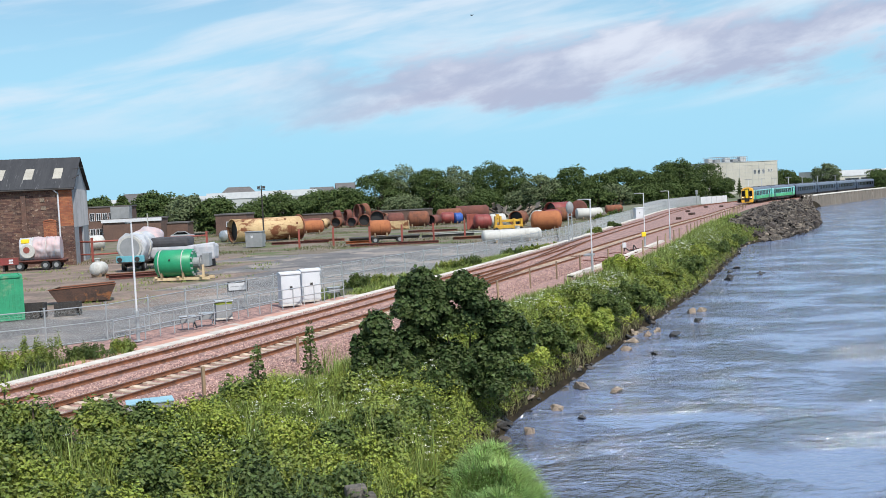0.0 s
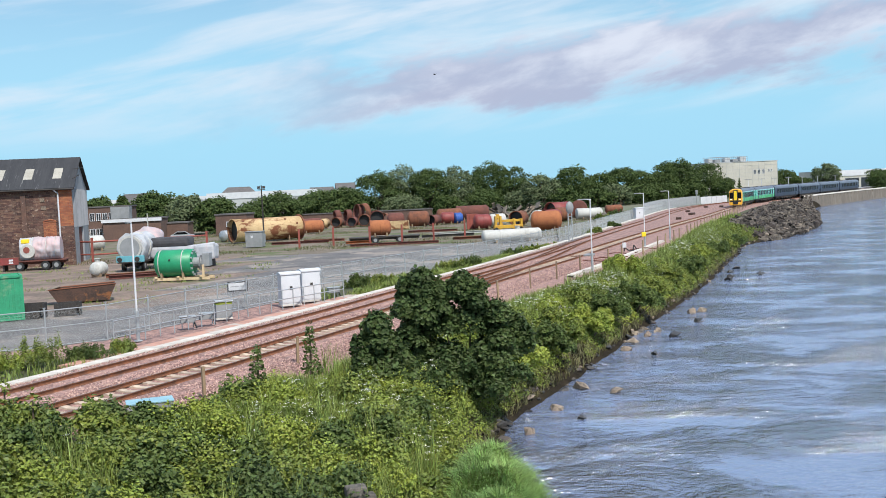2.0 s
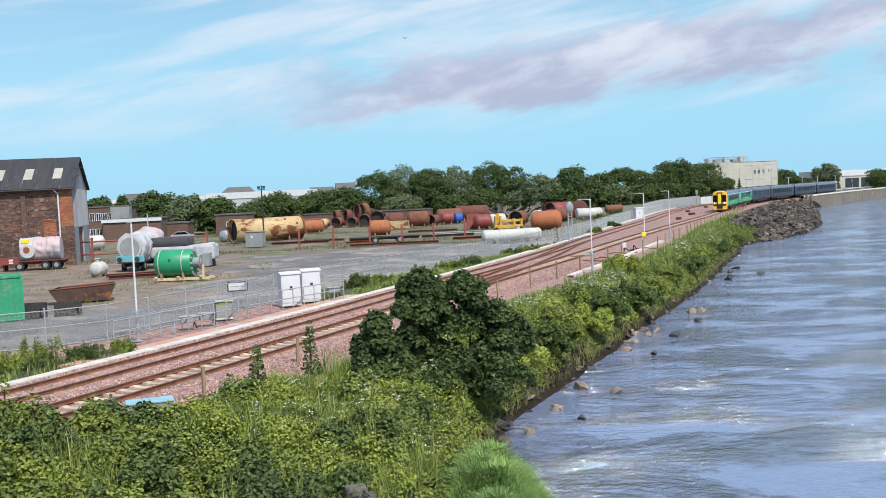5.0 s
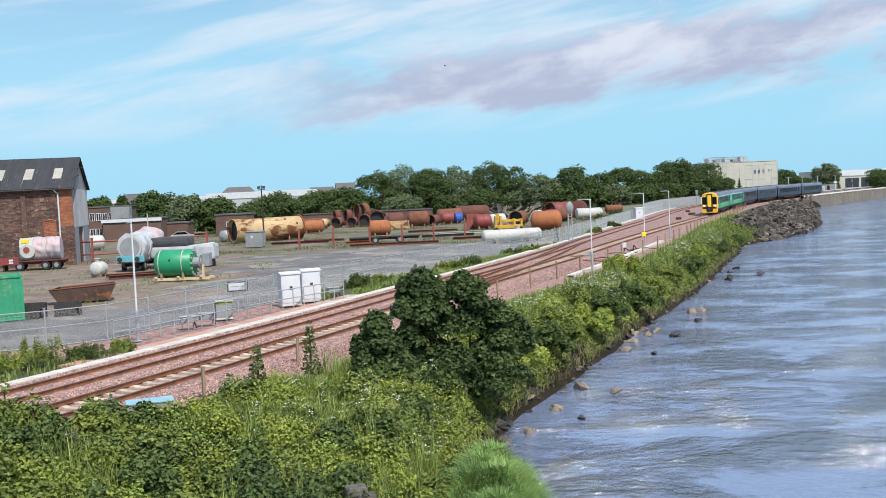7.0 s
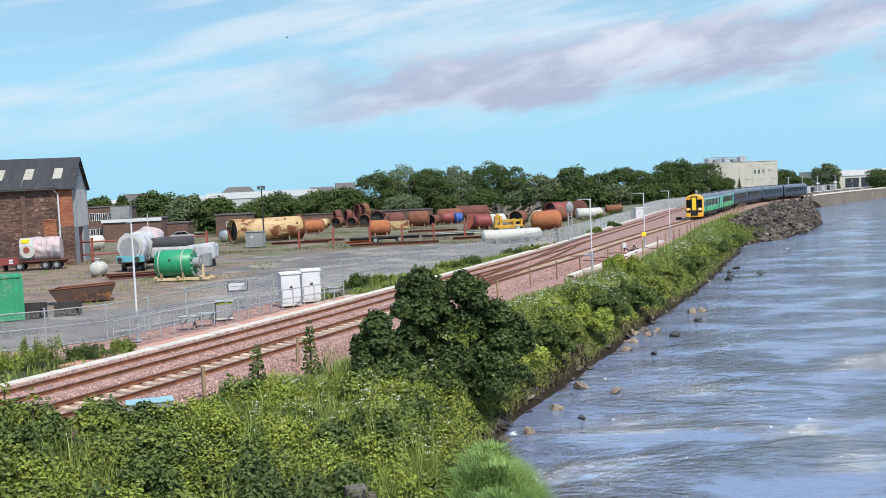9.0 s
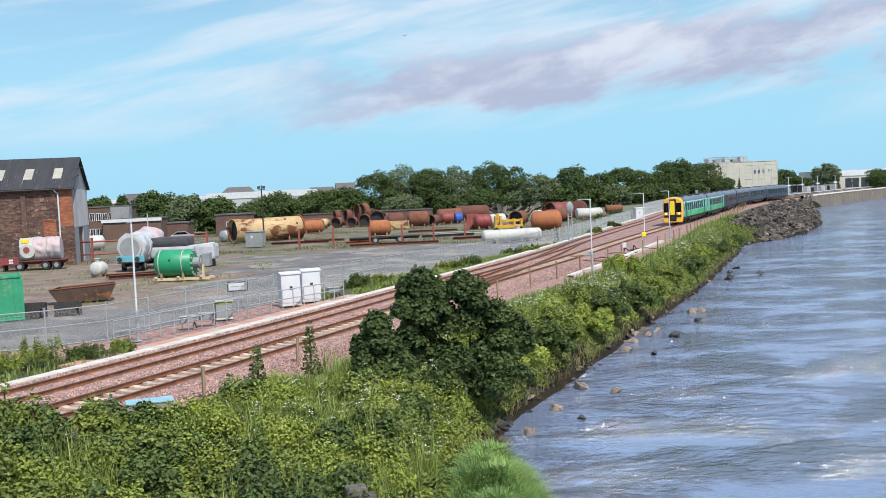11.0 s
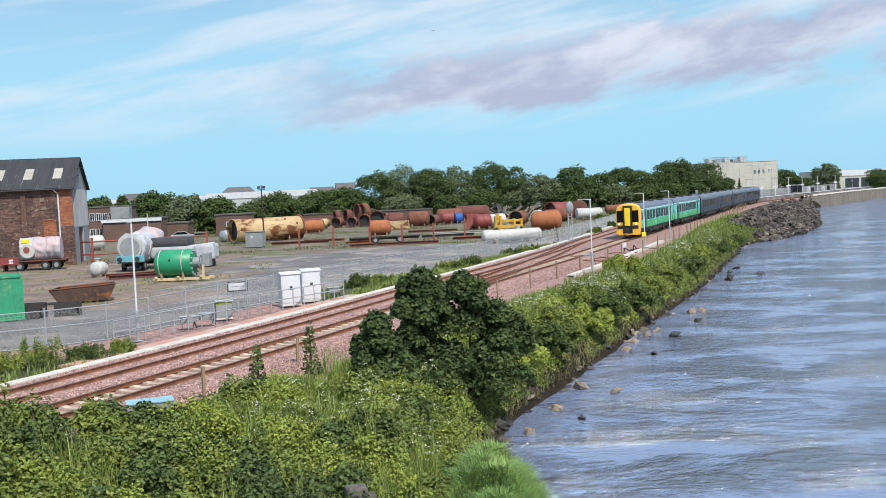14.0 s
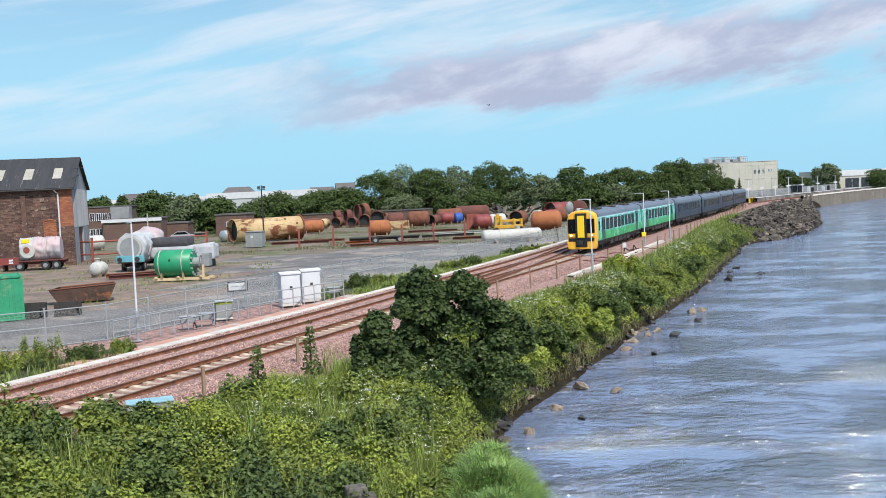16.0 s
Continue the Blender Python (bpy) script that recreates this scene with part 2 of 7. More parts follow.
MAT["blade"] = leaf_material("blade", (0.24, 0.285, 0.065), (0.14, 0.19, 0.048), 0.45)
MAT["reed"] = leaf_material("reed", (0.27, 0.38, 0.11), (0.13, 0.22, 0.06), 0.55)
MAT["blade_dry"] = leaf_material("blade_dry", (0.17, 0.155, 0.07), (0.10, 0.10, 0.045), 0.3)
MAT["petal"] = material("petal", (0.80, 0.80, 0.74), (0.70, 0.72, 0.62), 3.0, 0.7, bump=0, trans=0.3)
MAT["train_yellow"] = material("train_yellow", (0.84, 0.45, 0.04), (0.76, 0.39, 0.035), 0.8, 0.35, fine=9, bump=0.01)
MAT["train_door_yellow"] = material("train_door_yellow", (0.85, 0.60, 0.02), (0.80, 0.54, 0.02), 0.8, 0.35, fine=9, bump=0.01)
MAT["train_black"] = material("train_black", (0.012, 0.012, 0.013), (0.018, 0.018, 0.018), 0.8, 0.3, bump=0.01)
MAT["train_glass"] = material("train_glass", (0.006, 0.007, 0.008), (0.010, 0.011, 0.012), 0.8, 0.12, bump=0, spec=0.06)
MAT["train_navy"] = material("train_navy", (0.024, 0.030, 0.058), (0.015, 0.019, 0.036), 0.5, 0.3, fine=5, bump=0.01, spec=0.2)
MAT["train_roof"] = material("train_roof", (0.12, 0.14, 0.18), (0.085, 0.10, 0.13), 0.6, 0.38, fine=5, bump=0.02)
MAT["train_green"] = material("train_green", (0.035, 0.40, 0.10), (0.015, 0.23, 0.085), 0.45, 0.35, fine=1.6, bump=0.01, spots=(0.16, 0.58, 0.30), spot_scale=0.9, spot_at=(0.53, 0.61))
MAT["train_door_green"] = material("train_door_green", (0.012, 0.085, 0.075), (0.009, 0.06, 0.055), 0.6, 0.35, fine=4, bump=0.01)
MAT["train_pale"] = material("train_pale", (0.42, 0.72, 0.74), (0.28, 0.60, 0.60), 0.5, 0.35, fine=2, bump=0.01)
MAT["train_mint"] = material("train_mint", (0.22, 0.62, 0.54), (0.02, 0.30, 0.19), 0.7, 0.25, fine=1.8, bump=0.01, spots=(0.46, 0.80, 0.76), spot_scale=0.9, spot_at=(0.56, 0.62))
MAT["under"] = material("under", (0.045, 0.037, 0.032), (0.025, 0.022, 0.02), 1.5, 0.85, fine=8)


def glowing(name, colour, strength):
    m = bpy.data.materials.new(name)
    m.use_nodes = True
    bs = m.node_tree.nodes["Principled BSDF"]
    bs.inputs["Base Color"].default_value = (*colour, 1)
    bs.inputs["Emission Color"].default_value = (*colour, 1)
    bs.inputs["Emission Strength"].default_value = strength
    return m


MAT["headlight"] = glowing("headlight", (1.0, 0.90, 0.70), 4.0)


def water_material():
    m = bpy.data.materials.new("river_water")
    m.use_nodes = True
    nt = m.node_tree
    bs = nt.nodes["Principled BSDF"]
    tc = nt.nodes.new("ShaderNodeTexCoord")
    heights = []
    for scale, stretch, turn, weight, detail in ((0.35, (1.0, 1.0, 1), 0.40, 0.3, 2.0), (1.7, (0.7, 1.0, 1), 0.30, 0.75, 4.0), (4.6, (0.7, 1.0, 1), 0.40, 0.42, 3.0)):
        mp = node(nt, "ShaderNodeMapping", Scale=stretch, Rotation=(0, 0, turn))
        nt.links.new(tc.outputs["Object"], mp.inputs[0])
        n = node(nt, "ShaderNodeTexNoise", Scale=scale, Detail=detail, Roughness=0.5, Distortion=0.6)
        nt.links.new(mp.outputs[0], n.inputs["Vector"])
        heights.append(math_node(nt, "MULTIPLY", n.outputs[0], weight))
    total = math_node(nt, "ADD", math_node(nt, "ADD", heights[0], heights[1]), heights[2])
    # riffles come and go in patches
    mp = node(nt, "ShaderNodeMapping", Scale=(0.7, 1.3, 1), Rotation=(0, 0, 0.4))
    nt.links.new(tc.outputs["Object"], mp.inputs[0])
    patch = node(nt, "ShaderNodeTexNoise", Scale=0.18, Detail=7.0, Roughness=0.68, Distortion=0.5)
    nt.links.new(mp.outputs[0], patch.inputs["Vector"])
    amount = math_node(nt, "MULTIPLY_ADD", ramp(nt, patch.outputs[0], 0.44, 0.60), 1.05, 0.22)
    bp = node(nt, "ShaderNodeBump", Distance=0.27)
    nt.links.new(math_node(nt, "MULTIPLY", total, amount), bp.inputs["Height"])
    nt.links.new(bp.outputs[0], bs.inputs["Normal"])
    # silt colour with sky sheen painted in: bright blue where calm, dark in riffles
    silt_and_sheen = mix_node(nt, ramp(nt, patch.outputs[0], 0.42, 0.60), (0.150, 0.186, 0.292), (0.060, 0.060, 0.072))
    nt.links.new(silt_and_sheen, bs.inputs["Base Color"])
    bs.inputs["Roughness"].default_value = 0.10
    bs.inputs["IOR"].default_value = 4.2
    return m


MAT["water"] = water_material()


# ---- mesh helpers ----
def part(name, bm, mat, parent=None, label=""):
    """Link a bmesh as one mesh object, under a thing or a part."""
    me = bpy.data.meshes.new(name)
    bm.to_mesh(me)
    bm.free()
    me.materials.append(MAT[mat] if isinstance(mat, str) else mat)
    ob = new(name, me)
    if parent is not None:
        ob.parent = parent
    if label:
        ob["label"] = label
    return ob


def sheet(name, verts, faces, mats, index=None, parent=None, smooth=False):
    """A mesh from arrays of vertices and of equal-sided faces."""
    verts, faces = np.asarray(verts, np.float32), np.asarray(faces, np.int32)
    k = faces.shape[1]
    me = bpy.data.meshes.new(name)
    me.vertices.add(len(verts))
    me.vertices.foreach_set("co", verts.ravel())
    me.loops.add(faces.size)
    me.loops.foreach_set("vertex_index", faces.ravel())
    me.polygons.add(len(faces))
    me.polygons.foreach_set("loop_start", np.arange(0, faces.size, k, dtype=np.int32))
    for m in mats:
        me.materials.append(MAT[m])
    if index is not None:
        me.polygons.foreach_set("material_index", np.asarray(index, np.int32))
    me.polygons.foreach_set("use_smooth", np.full(len(faces), smooth))
    me.update(calc_edges=True)
    me.validate()
    ob = new(name, me)
    if parent is not None:
        ob.parent = parent
    return ob


def thing(name, m, label, category, group="", kind=""):
    ob = new(name)
    ob.matrix_basis = m
    return tagged(ob, label, category, group, kind)


def box(bm, x, y, z, sx, sy, sz, bevel=0.0):
    """A box centred on x, y, standing on z."""
    r = bmesh.ops.create_cube(bm, size=1.0, matrix=Matrix.Translation((x, y, z + sz / 2)) @ Matrix.Diagonal((sx, sy, sz, 1)))
    if bevel:
        es = list({e for v in r["verts"] for e in v.link_edges})
        bmesh.ops.bevel(bm, geom=es, offset=bevel, segments=2, affect="EDGES", profile=0.6)
    return bm


def rod(bm, a, b, r, n=8, r2=None):
    """A round bar from a to b."""
    a, b = Vector(a), Vector(b)
    d = b - a
    m = Matrix.Translation((a + b) / 2) @ d.to_track_quat("Z", "Y").to_matrix().to_4x4()
    bmesh.ops.create_cone(bm, cap_ends=True, segments=n, radius1=r, radius2=r if r2 is None else r2, depth=d.length, matrix=m)
    return bm


def lathe(bm, profile, n=24, axis="x", cap=False):
    """Turn a profile of (along, radius) about an axis."""
    rings = []
    for u, r in profile:
        ring = []
        for i in range(n):
            a = 2 * math.pi * i / n
            c, s = r * math.cos(a), r * math.sin(a)
            p = (u, c, s) if axis == "x" else ((c, s, u) if axis == "z" else (c, u, s))
            ring.append(bm.verts.new(p))
        rings.append(ring)
    for a, b in zip(rings, rings[1:]):
        for i in range(n):
            f = bm.faces.new((a[i], a[(i + 1) % n], b[(i + 1) % n], b[i]))
            f.smooth = True
    for ring, flip in ((rings[0], True), (rings[-1], False)):
        if cap and profile[0 if flip else -1][1] > 0.02:
            bm.faces.new(ring[::-1] if flip else ring)
    bmesh.ops.recalc_face_normals(bm, faces=bm.faces[:])
    return bm


def prism(bm, outline, length, axis="x", start=0.0):
    """Extrude an outline (two coordinates across the axis) along it."""
    def at(u, p):
        return (u, p[0], p[1]) if axis == "x" else ((p[0], u, p[1]) if axis == "y" else (p[0], p[1], u))
    a = [bm.verts.new(at(start, p)) for p in outline]
    b = [bm.verts.new(at(start + length, p)) for p in outline]
    n = len(outline)
    for i in range(n):
        bm.faces.new((a[i], a[(i + 1) % n], b[(i + 1) % n], b[i]))
    bm.faces.new(a[::-1])
    bm.faces.new(b)
    bmesh.ops.recalc_face_normals(bm, faces=bm.faces[:])
    return bm


def B():
    return bmesh.new()


# ---- the lines of the place ----
KY = np.array([-60, 0, 27.6, 50, 66, 78, 106, 133.5, 165, 202, 232, 251.6, 270.6, 309, 346, 420.0])
KX = np.array([-49.1, -24.1, -12.62, -3.17, 3.12, 8.22, 19.2, 30.4, 43.8, 58.8, 72.2, 83.2, 96.0, 122.6, 150.2, 207.0])


def curve_at(ky, kx, y):
    """A smooth line x(y) through the knots."""
    ky, kx = np.asarray(ky, float), np.asarray(kx, float)
    slope = np.gradient(kx, ky)
    y = np.asarray(y, float)
    i = np.clip(np.searchsorted(ky, y) - 1, 0, len(ky) - 2)
    h = ky[i + 1] - ky[i]
    t = (y - ky[i]) / h
    return (2 * t**3 - 3 * t**2 + 1) * kx[i] + (t**3 - 2 * t**2 + t) * h * slope[i] + (3 * t**2 - 2 * t**3) * kx[i + 1] + (t**3 - t**2) * h * slope[i + 1]


def near_x(y):
    return curve_at(KY, KX, y)


def offset_x(knots):
    """A line that runs beside the near track by the offsets (y, dx)."""
    ky, kd = zip(*knots)
    return lambda y: near_x(y) + curve_at(ky, kd, y)


far_x = offset_x([(-60, -3.7), (30, -3.7), (75, -3.8), (95, -4.3), (115, -5.4), (150, -7.6), (190, -10.5), (225, -12.0), (260, -12.0), (300, -11.0), (420, -10.0)])
trough_x = offset_x([(-60, -6.1), (30, -6.2), (66, -6.2), (90, -6.8), (110, -7.4), (150, -11.0), (190, -14.5), (230, -17.5), (300, -17.0), (420, -16.0)])
crest_x = offset_x([(-60, 2.9), (18, 2.7), (25, 3.1), (29, 4.7), (34, 5.1), (42, 4.9), (60, 5.7), (70, 7.0), (90, 7.0), (108, 6.4), (125, 5.4), (160, 4.0), (200, 3.6), (240, 4.2), (262, 5.0), (300, 4.0), (420, 4.0)])
toe_x = offset_x([(-60, 17.5), (20, 16.0), (28, 14.1), (36, 11.1), (46, 10.9), (70, 11.4), (115, 11.2), (134, 11.0), (146, 15.0), (170, 17.5), (200, 17.0), (235, 14.0), (262, 7.2), (300, 4.6), (346, 4.6), (420, 4.6)])
WATER = -3.0


def frame_at(y, line=near_x):
    """Place and heading (degrees about z from +Y) of a line at y."""
    x0, x1 = float(line(y - 0.5)), float(line(y + 0.5))
    return float(line(y)), -math.degrees(math.atan2(x1 - x0, 1.0))


# ---- ground, river and railway ----
def line_x(line, y):
    """A line carried on straight past the end of its knots."""
    y = np.asarray(y, float)
    base = line(np.clip(y, -60, 420))
    return base + 0.77 * np.maximum(y - 420, 0) + 0.42 * np.minimum(y + 60, 0)


FENCE = [(-40.0, 36.0), (-22.0, 44.2), (-16.6, 46.8), (-14.2, 52.0), (-11.4, 59.0), (-6.6, 70.5), (2.7, 87.5), (8.5, 99.5), (14.0, 114.0), (20.5, 133.0), (27.5, 156.0), (38.5, 190.0), (51.0, 229.0), (66.0, 262.0)]


def fence_x(y):
    pts = sorted((b, a) for a, b in FENCE)
    return np.interp(y, [p[0] for p in pts], [p[1] for p in pts])


def bank_z(x, y):
    """Height of the bare ground."""
    c, t = line_x(crest_x, y), line_x(toe_x, y)
    u = np.clip((x - c) / (t - c), 0, 1.6)
    drop = np.where(u < 1, 0.55 * u + 0.45 * u * u, 1 + (u - 1) * 0.9)
    z = -0.40 + (WATER + 0.35) * drop
    return np.where(u <= 0, -0.40, np.maximum(z, -4.6))


def make_ground():
    ys = np.concatenate([np.arange(-80, 20, 8.0), np.arange(20, 150, 1.0), np.arange(150, 300, 2.5), np.arange(300, 480, 8.0), [520, 600, 750, 1000, 1500, 2500, 4500]])
    us = np.concatenate([[-6000, -3000, -1500, -800, -450, -300, -220], np.arange(-180, -20, 8.0), np.arange(-20, -7, 1.0)])
    cross = np.linspace(0, 1.5, 22)
    verts, cols = [], None
    for y in ys:
        n, c, t = float(line_x(near_x, y)), float(line_x(crest_x, y)), float(line_x(toe_x, y))
        xs = np.concatenate([n + us, [n - 6.5, n - 3, n, n + 2.0], c + (t - c) * cross, [t + 12, t + 60, t + 110, t + 116, t + 400, t + 3000]])
        z = bank_z(xs, np.full(len(xs), y))
        inland = xs < c
        z = z + np.where(inland & (xs < n - 20) & (y > 60), 0.05 * np.sin(xs * 0.21) * np.cos(y * 0.17), 0)
        far_bank = xs > t + 112
        z[-6:] = [-4.6, -4.6, -4.6, -0.4, -0.4, -0.4]
        bump = np.array([noise.noise((x * 0.35, y * 0.35, 3.0)) for x in xs]) * 0.16
        z = z + np.where((xs > c) & ~far_bank, bump * np.clip((xs - c) / 2.5, 0, 1), 0)
        verts += list(zip(xs, np.full(len(xs), y), z))
        cols = len(xs)
    rows = len(ys)
    i, j = np.meshgrid(np.arange(rows - 1), np.arange(cols - 1), indexing="ij")
    a = i * cols + j
    faces = np.stack([a, a + 1, a + cols + 1, a + cols], -1).reshape(-1, 4)
    v = np.array(verts)
    mid = v[faces].mean(1)
    n, c, t = line_x(near_x, mid[:, 1]), line_x(crest_x, mid[:, 1]), line_x(toe_x, mid[:, 1])
    x, y = mid[:, 0], mid[:, 1]
    u = (x - c) / (t - c)
    idx = np.full(len(mid), 1)
    wobble = np.array([noise.noise((p[0] * 0.06, p[1] * 0.06, 7.0)) for p in mid]) * 14
    idx[(x < fence_x(y)) & (y < 112 + wobble + np.clip((x + 20) * 0.8, -20, 16))] = 0
    idx[(x < -17.5 - (y - 62) * 0.10 + wobble * 0.25) & (y > 62) & (y < 120)] = 6
    idx[(x >= fence_x(y)) & (x < n - 6.6) & (y < 270)] = 2
    idx[(x >= fence_x(y)) & (x < n - 6.0) & (y > 41.5) & (y < 61.5)] = 5
    idx[(x >= line_x(trough_x, y)) & (x < c)] = 5
    idx[(u > 0) & (u < 0.74)] = 2
    idx[(u >= 0.74)] = 3
    idx[(u > 0.05) & (y > 140) & (y < 300)] = 3
    idx[(y > 235) & (x < n - 20)] = 4
    idx[(y > 350)] = 4
    ob = sheet("ground", v, faces, ["asphalt", "rough_ground", "verge", "mud", "far_ground", "ballast", "dirt"], idx, smooth=True)
    tagged(ob, "yard, verges and river bank of worn asphalt, grass and mud", "ground", kind="structure")


def make_water():
    xs = np.concatenate([[-60, -25], np.arange(-3, 85, 0.36), [95, 150, 600, 3200]])
    ys = np.concatenate([[-200, -40, 10], np.arange(17, 72, 0.24), np.arange(72, 165, 0.55), [175, 200, 300, 460, 900]])
    gx, gy = np.meshgrid(xs, ys)
    x, y = gx.ravel(), gy.ravel()
    inside = (x > -3) & (x < 84.5) & (y > 17) & (y < 164.5) & (x < 0.62 * y + 12)
    z = np.zeros(len(x))
    px, py = x[inside], y[inside]
    wave = [0.0] * len(px)
    for i, (a, b) in enumerate(zip(px, py)):
        lull = max(0.0, min(1.0, 0.42 + 1.7 * noise.noise((a * 0.10, b * 0.07, 4.0))))
        wave[i] = (0.06 + 0.94 * lull) * 0.16 * (0.13 * noise.noise((a * 0.7, b * 0.95, 0.0)) + 0.12 * noise.noise((a * 1.5 + 3, b * 2.0, 2.0))) 
    z[inside] = wave
    c, r = len(xs), len(ys)
    i, j = np.meshgrid(np.arange(r - 1), np.arange(c - 1), indexing="ij")
    k = i * c + j
    f = np.stack([k, k + 1, k + c + 1, k + c], -1).reshape(-1, 4)
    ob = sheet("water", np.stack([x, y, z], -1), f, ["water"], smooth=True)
    ob.location = (0, 0, WATER)
    return tagged(ob, "rippled blue-grey river water flowing past the bank", "river", kind="structure")


def sweep(line, y0, y1, step, section, z=0.0, lateral=0.0):
    """Sweep a closed section (across, up) along a line; returns vertices and quads."""
    ys = np.arange(y0, y1 + step / 2, step)
    xs = line(ys)
    d = np.stack([line(ys + 0.2) - line(ys - 0.2), np.full(len(ys), 0.4)], -1)
    d /= np.linalg.norm(d, axis=1)[:, None]
    across = np.stack([d[:, 1], -d[:, 0]], -1)
    k = len(section)
    verts = []
    for a, b in section:
        p = np.stack([xs, ys], -1) + across * (a + lateral)
        verts.append(np.concatenate([p, np.full((len(ys), 1), z + b)], 1))
    verts = np.stack(verts, 1).reshape(-1, 3)
    i, j = np.meshgrid(np.arange(len(ys) - 1), np.arange(k), indexing="ij")
    faces = np.stack([i * k + j, i * k + (j + 1) % k, (i + 1) * k + (j + 1) % k, (i + 1) * k + j], -1).reshape(-1, 4)
    return verts, faces


RAIL = [(-0.07, -0.155), (0.07, -0.155), (0.07, -0.14), (0.012, -0.12), (0.012, -0.04), (0.036, -0.03), (0.036, 0.0), (-0.036, 0.0), (-0.036, -0.03), (-0.012, -0.04), (-0.012, -0.12), (-0.07, -0.14)]


def sleeper_mesh():
    bm = B()
    outline = [(-1.25, -0.36), (1.25, -0.36), (1.25, -0.175), (0.55, -0.155), (0.45, -0.19), (-0.45, -0.19), (-0.55, -0.155), (-1.25, -0.175)]
    prism(bm, outline, 0.27, "y", -0.135)
    me = bpy.data.meshes.new("sleeper")
    bm.to_mesh(me)
    bm.free()
    me.materials.append(MAT["sleeper"])
    return me


def make_track(name, line, y0, y1, label):
    t = thing(name, Matrix(), label, "railway track", "railway tracks", "structure")
    for side in (-1, 1):
        v, f = sweep(line, y0, y1, 1.5, RAIL, 0.0, side * 0.7525)
        ob = sheet("rail", v, f, ["rail", "rail_head"], np.tile(np.isin(np.arange(12), (6,)).astype(int), len(f) // 12), t)
        ob["label"] = "rust-brown steel rail with a worn running top"
    return t


def lay_sleepers(tracks):
    me = sleeper_mesh()
    src = np.array([v.co[:] for v in me.vertices])
    quads = [list(p.vertices) for p in me.polygons]
    for t, line, y0, y1, split in tracks:
        y, rest_v, rest_f, n = y0, [], [], 0
        while y < y1:
            x, turn = frame_at(y, line)
            if y < split:
                ob = new("sleeper", me)
                ob.parent = t
                ob.matrix_basis = pose(x, y, 0, 0, 0, turn + random.uniform(-0.4, 0.4))
            else:
                m = np.array(pose(x, y, 0, 0, 0, turn))
                rest_v.append(src @ m[:3, :3].T + m[:3, 3])
                rest_f += [[k + n for k in q] for q in quads if len(q) == 4]
                n += len(src)
            y += 0.65 * math.cos(radians(turn))
        if rest_v:
            ob = sheet("sleeper", np.concatenate(rest_v), rest_f, ["sleeper"], None, t)
            tagged(ob, kind="stuff")


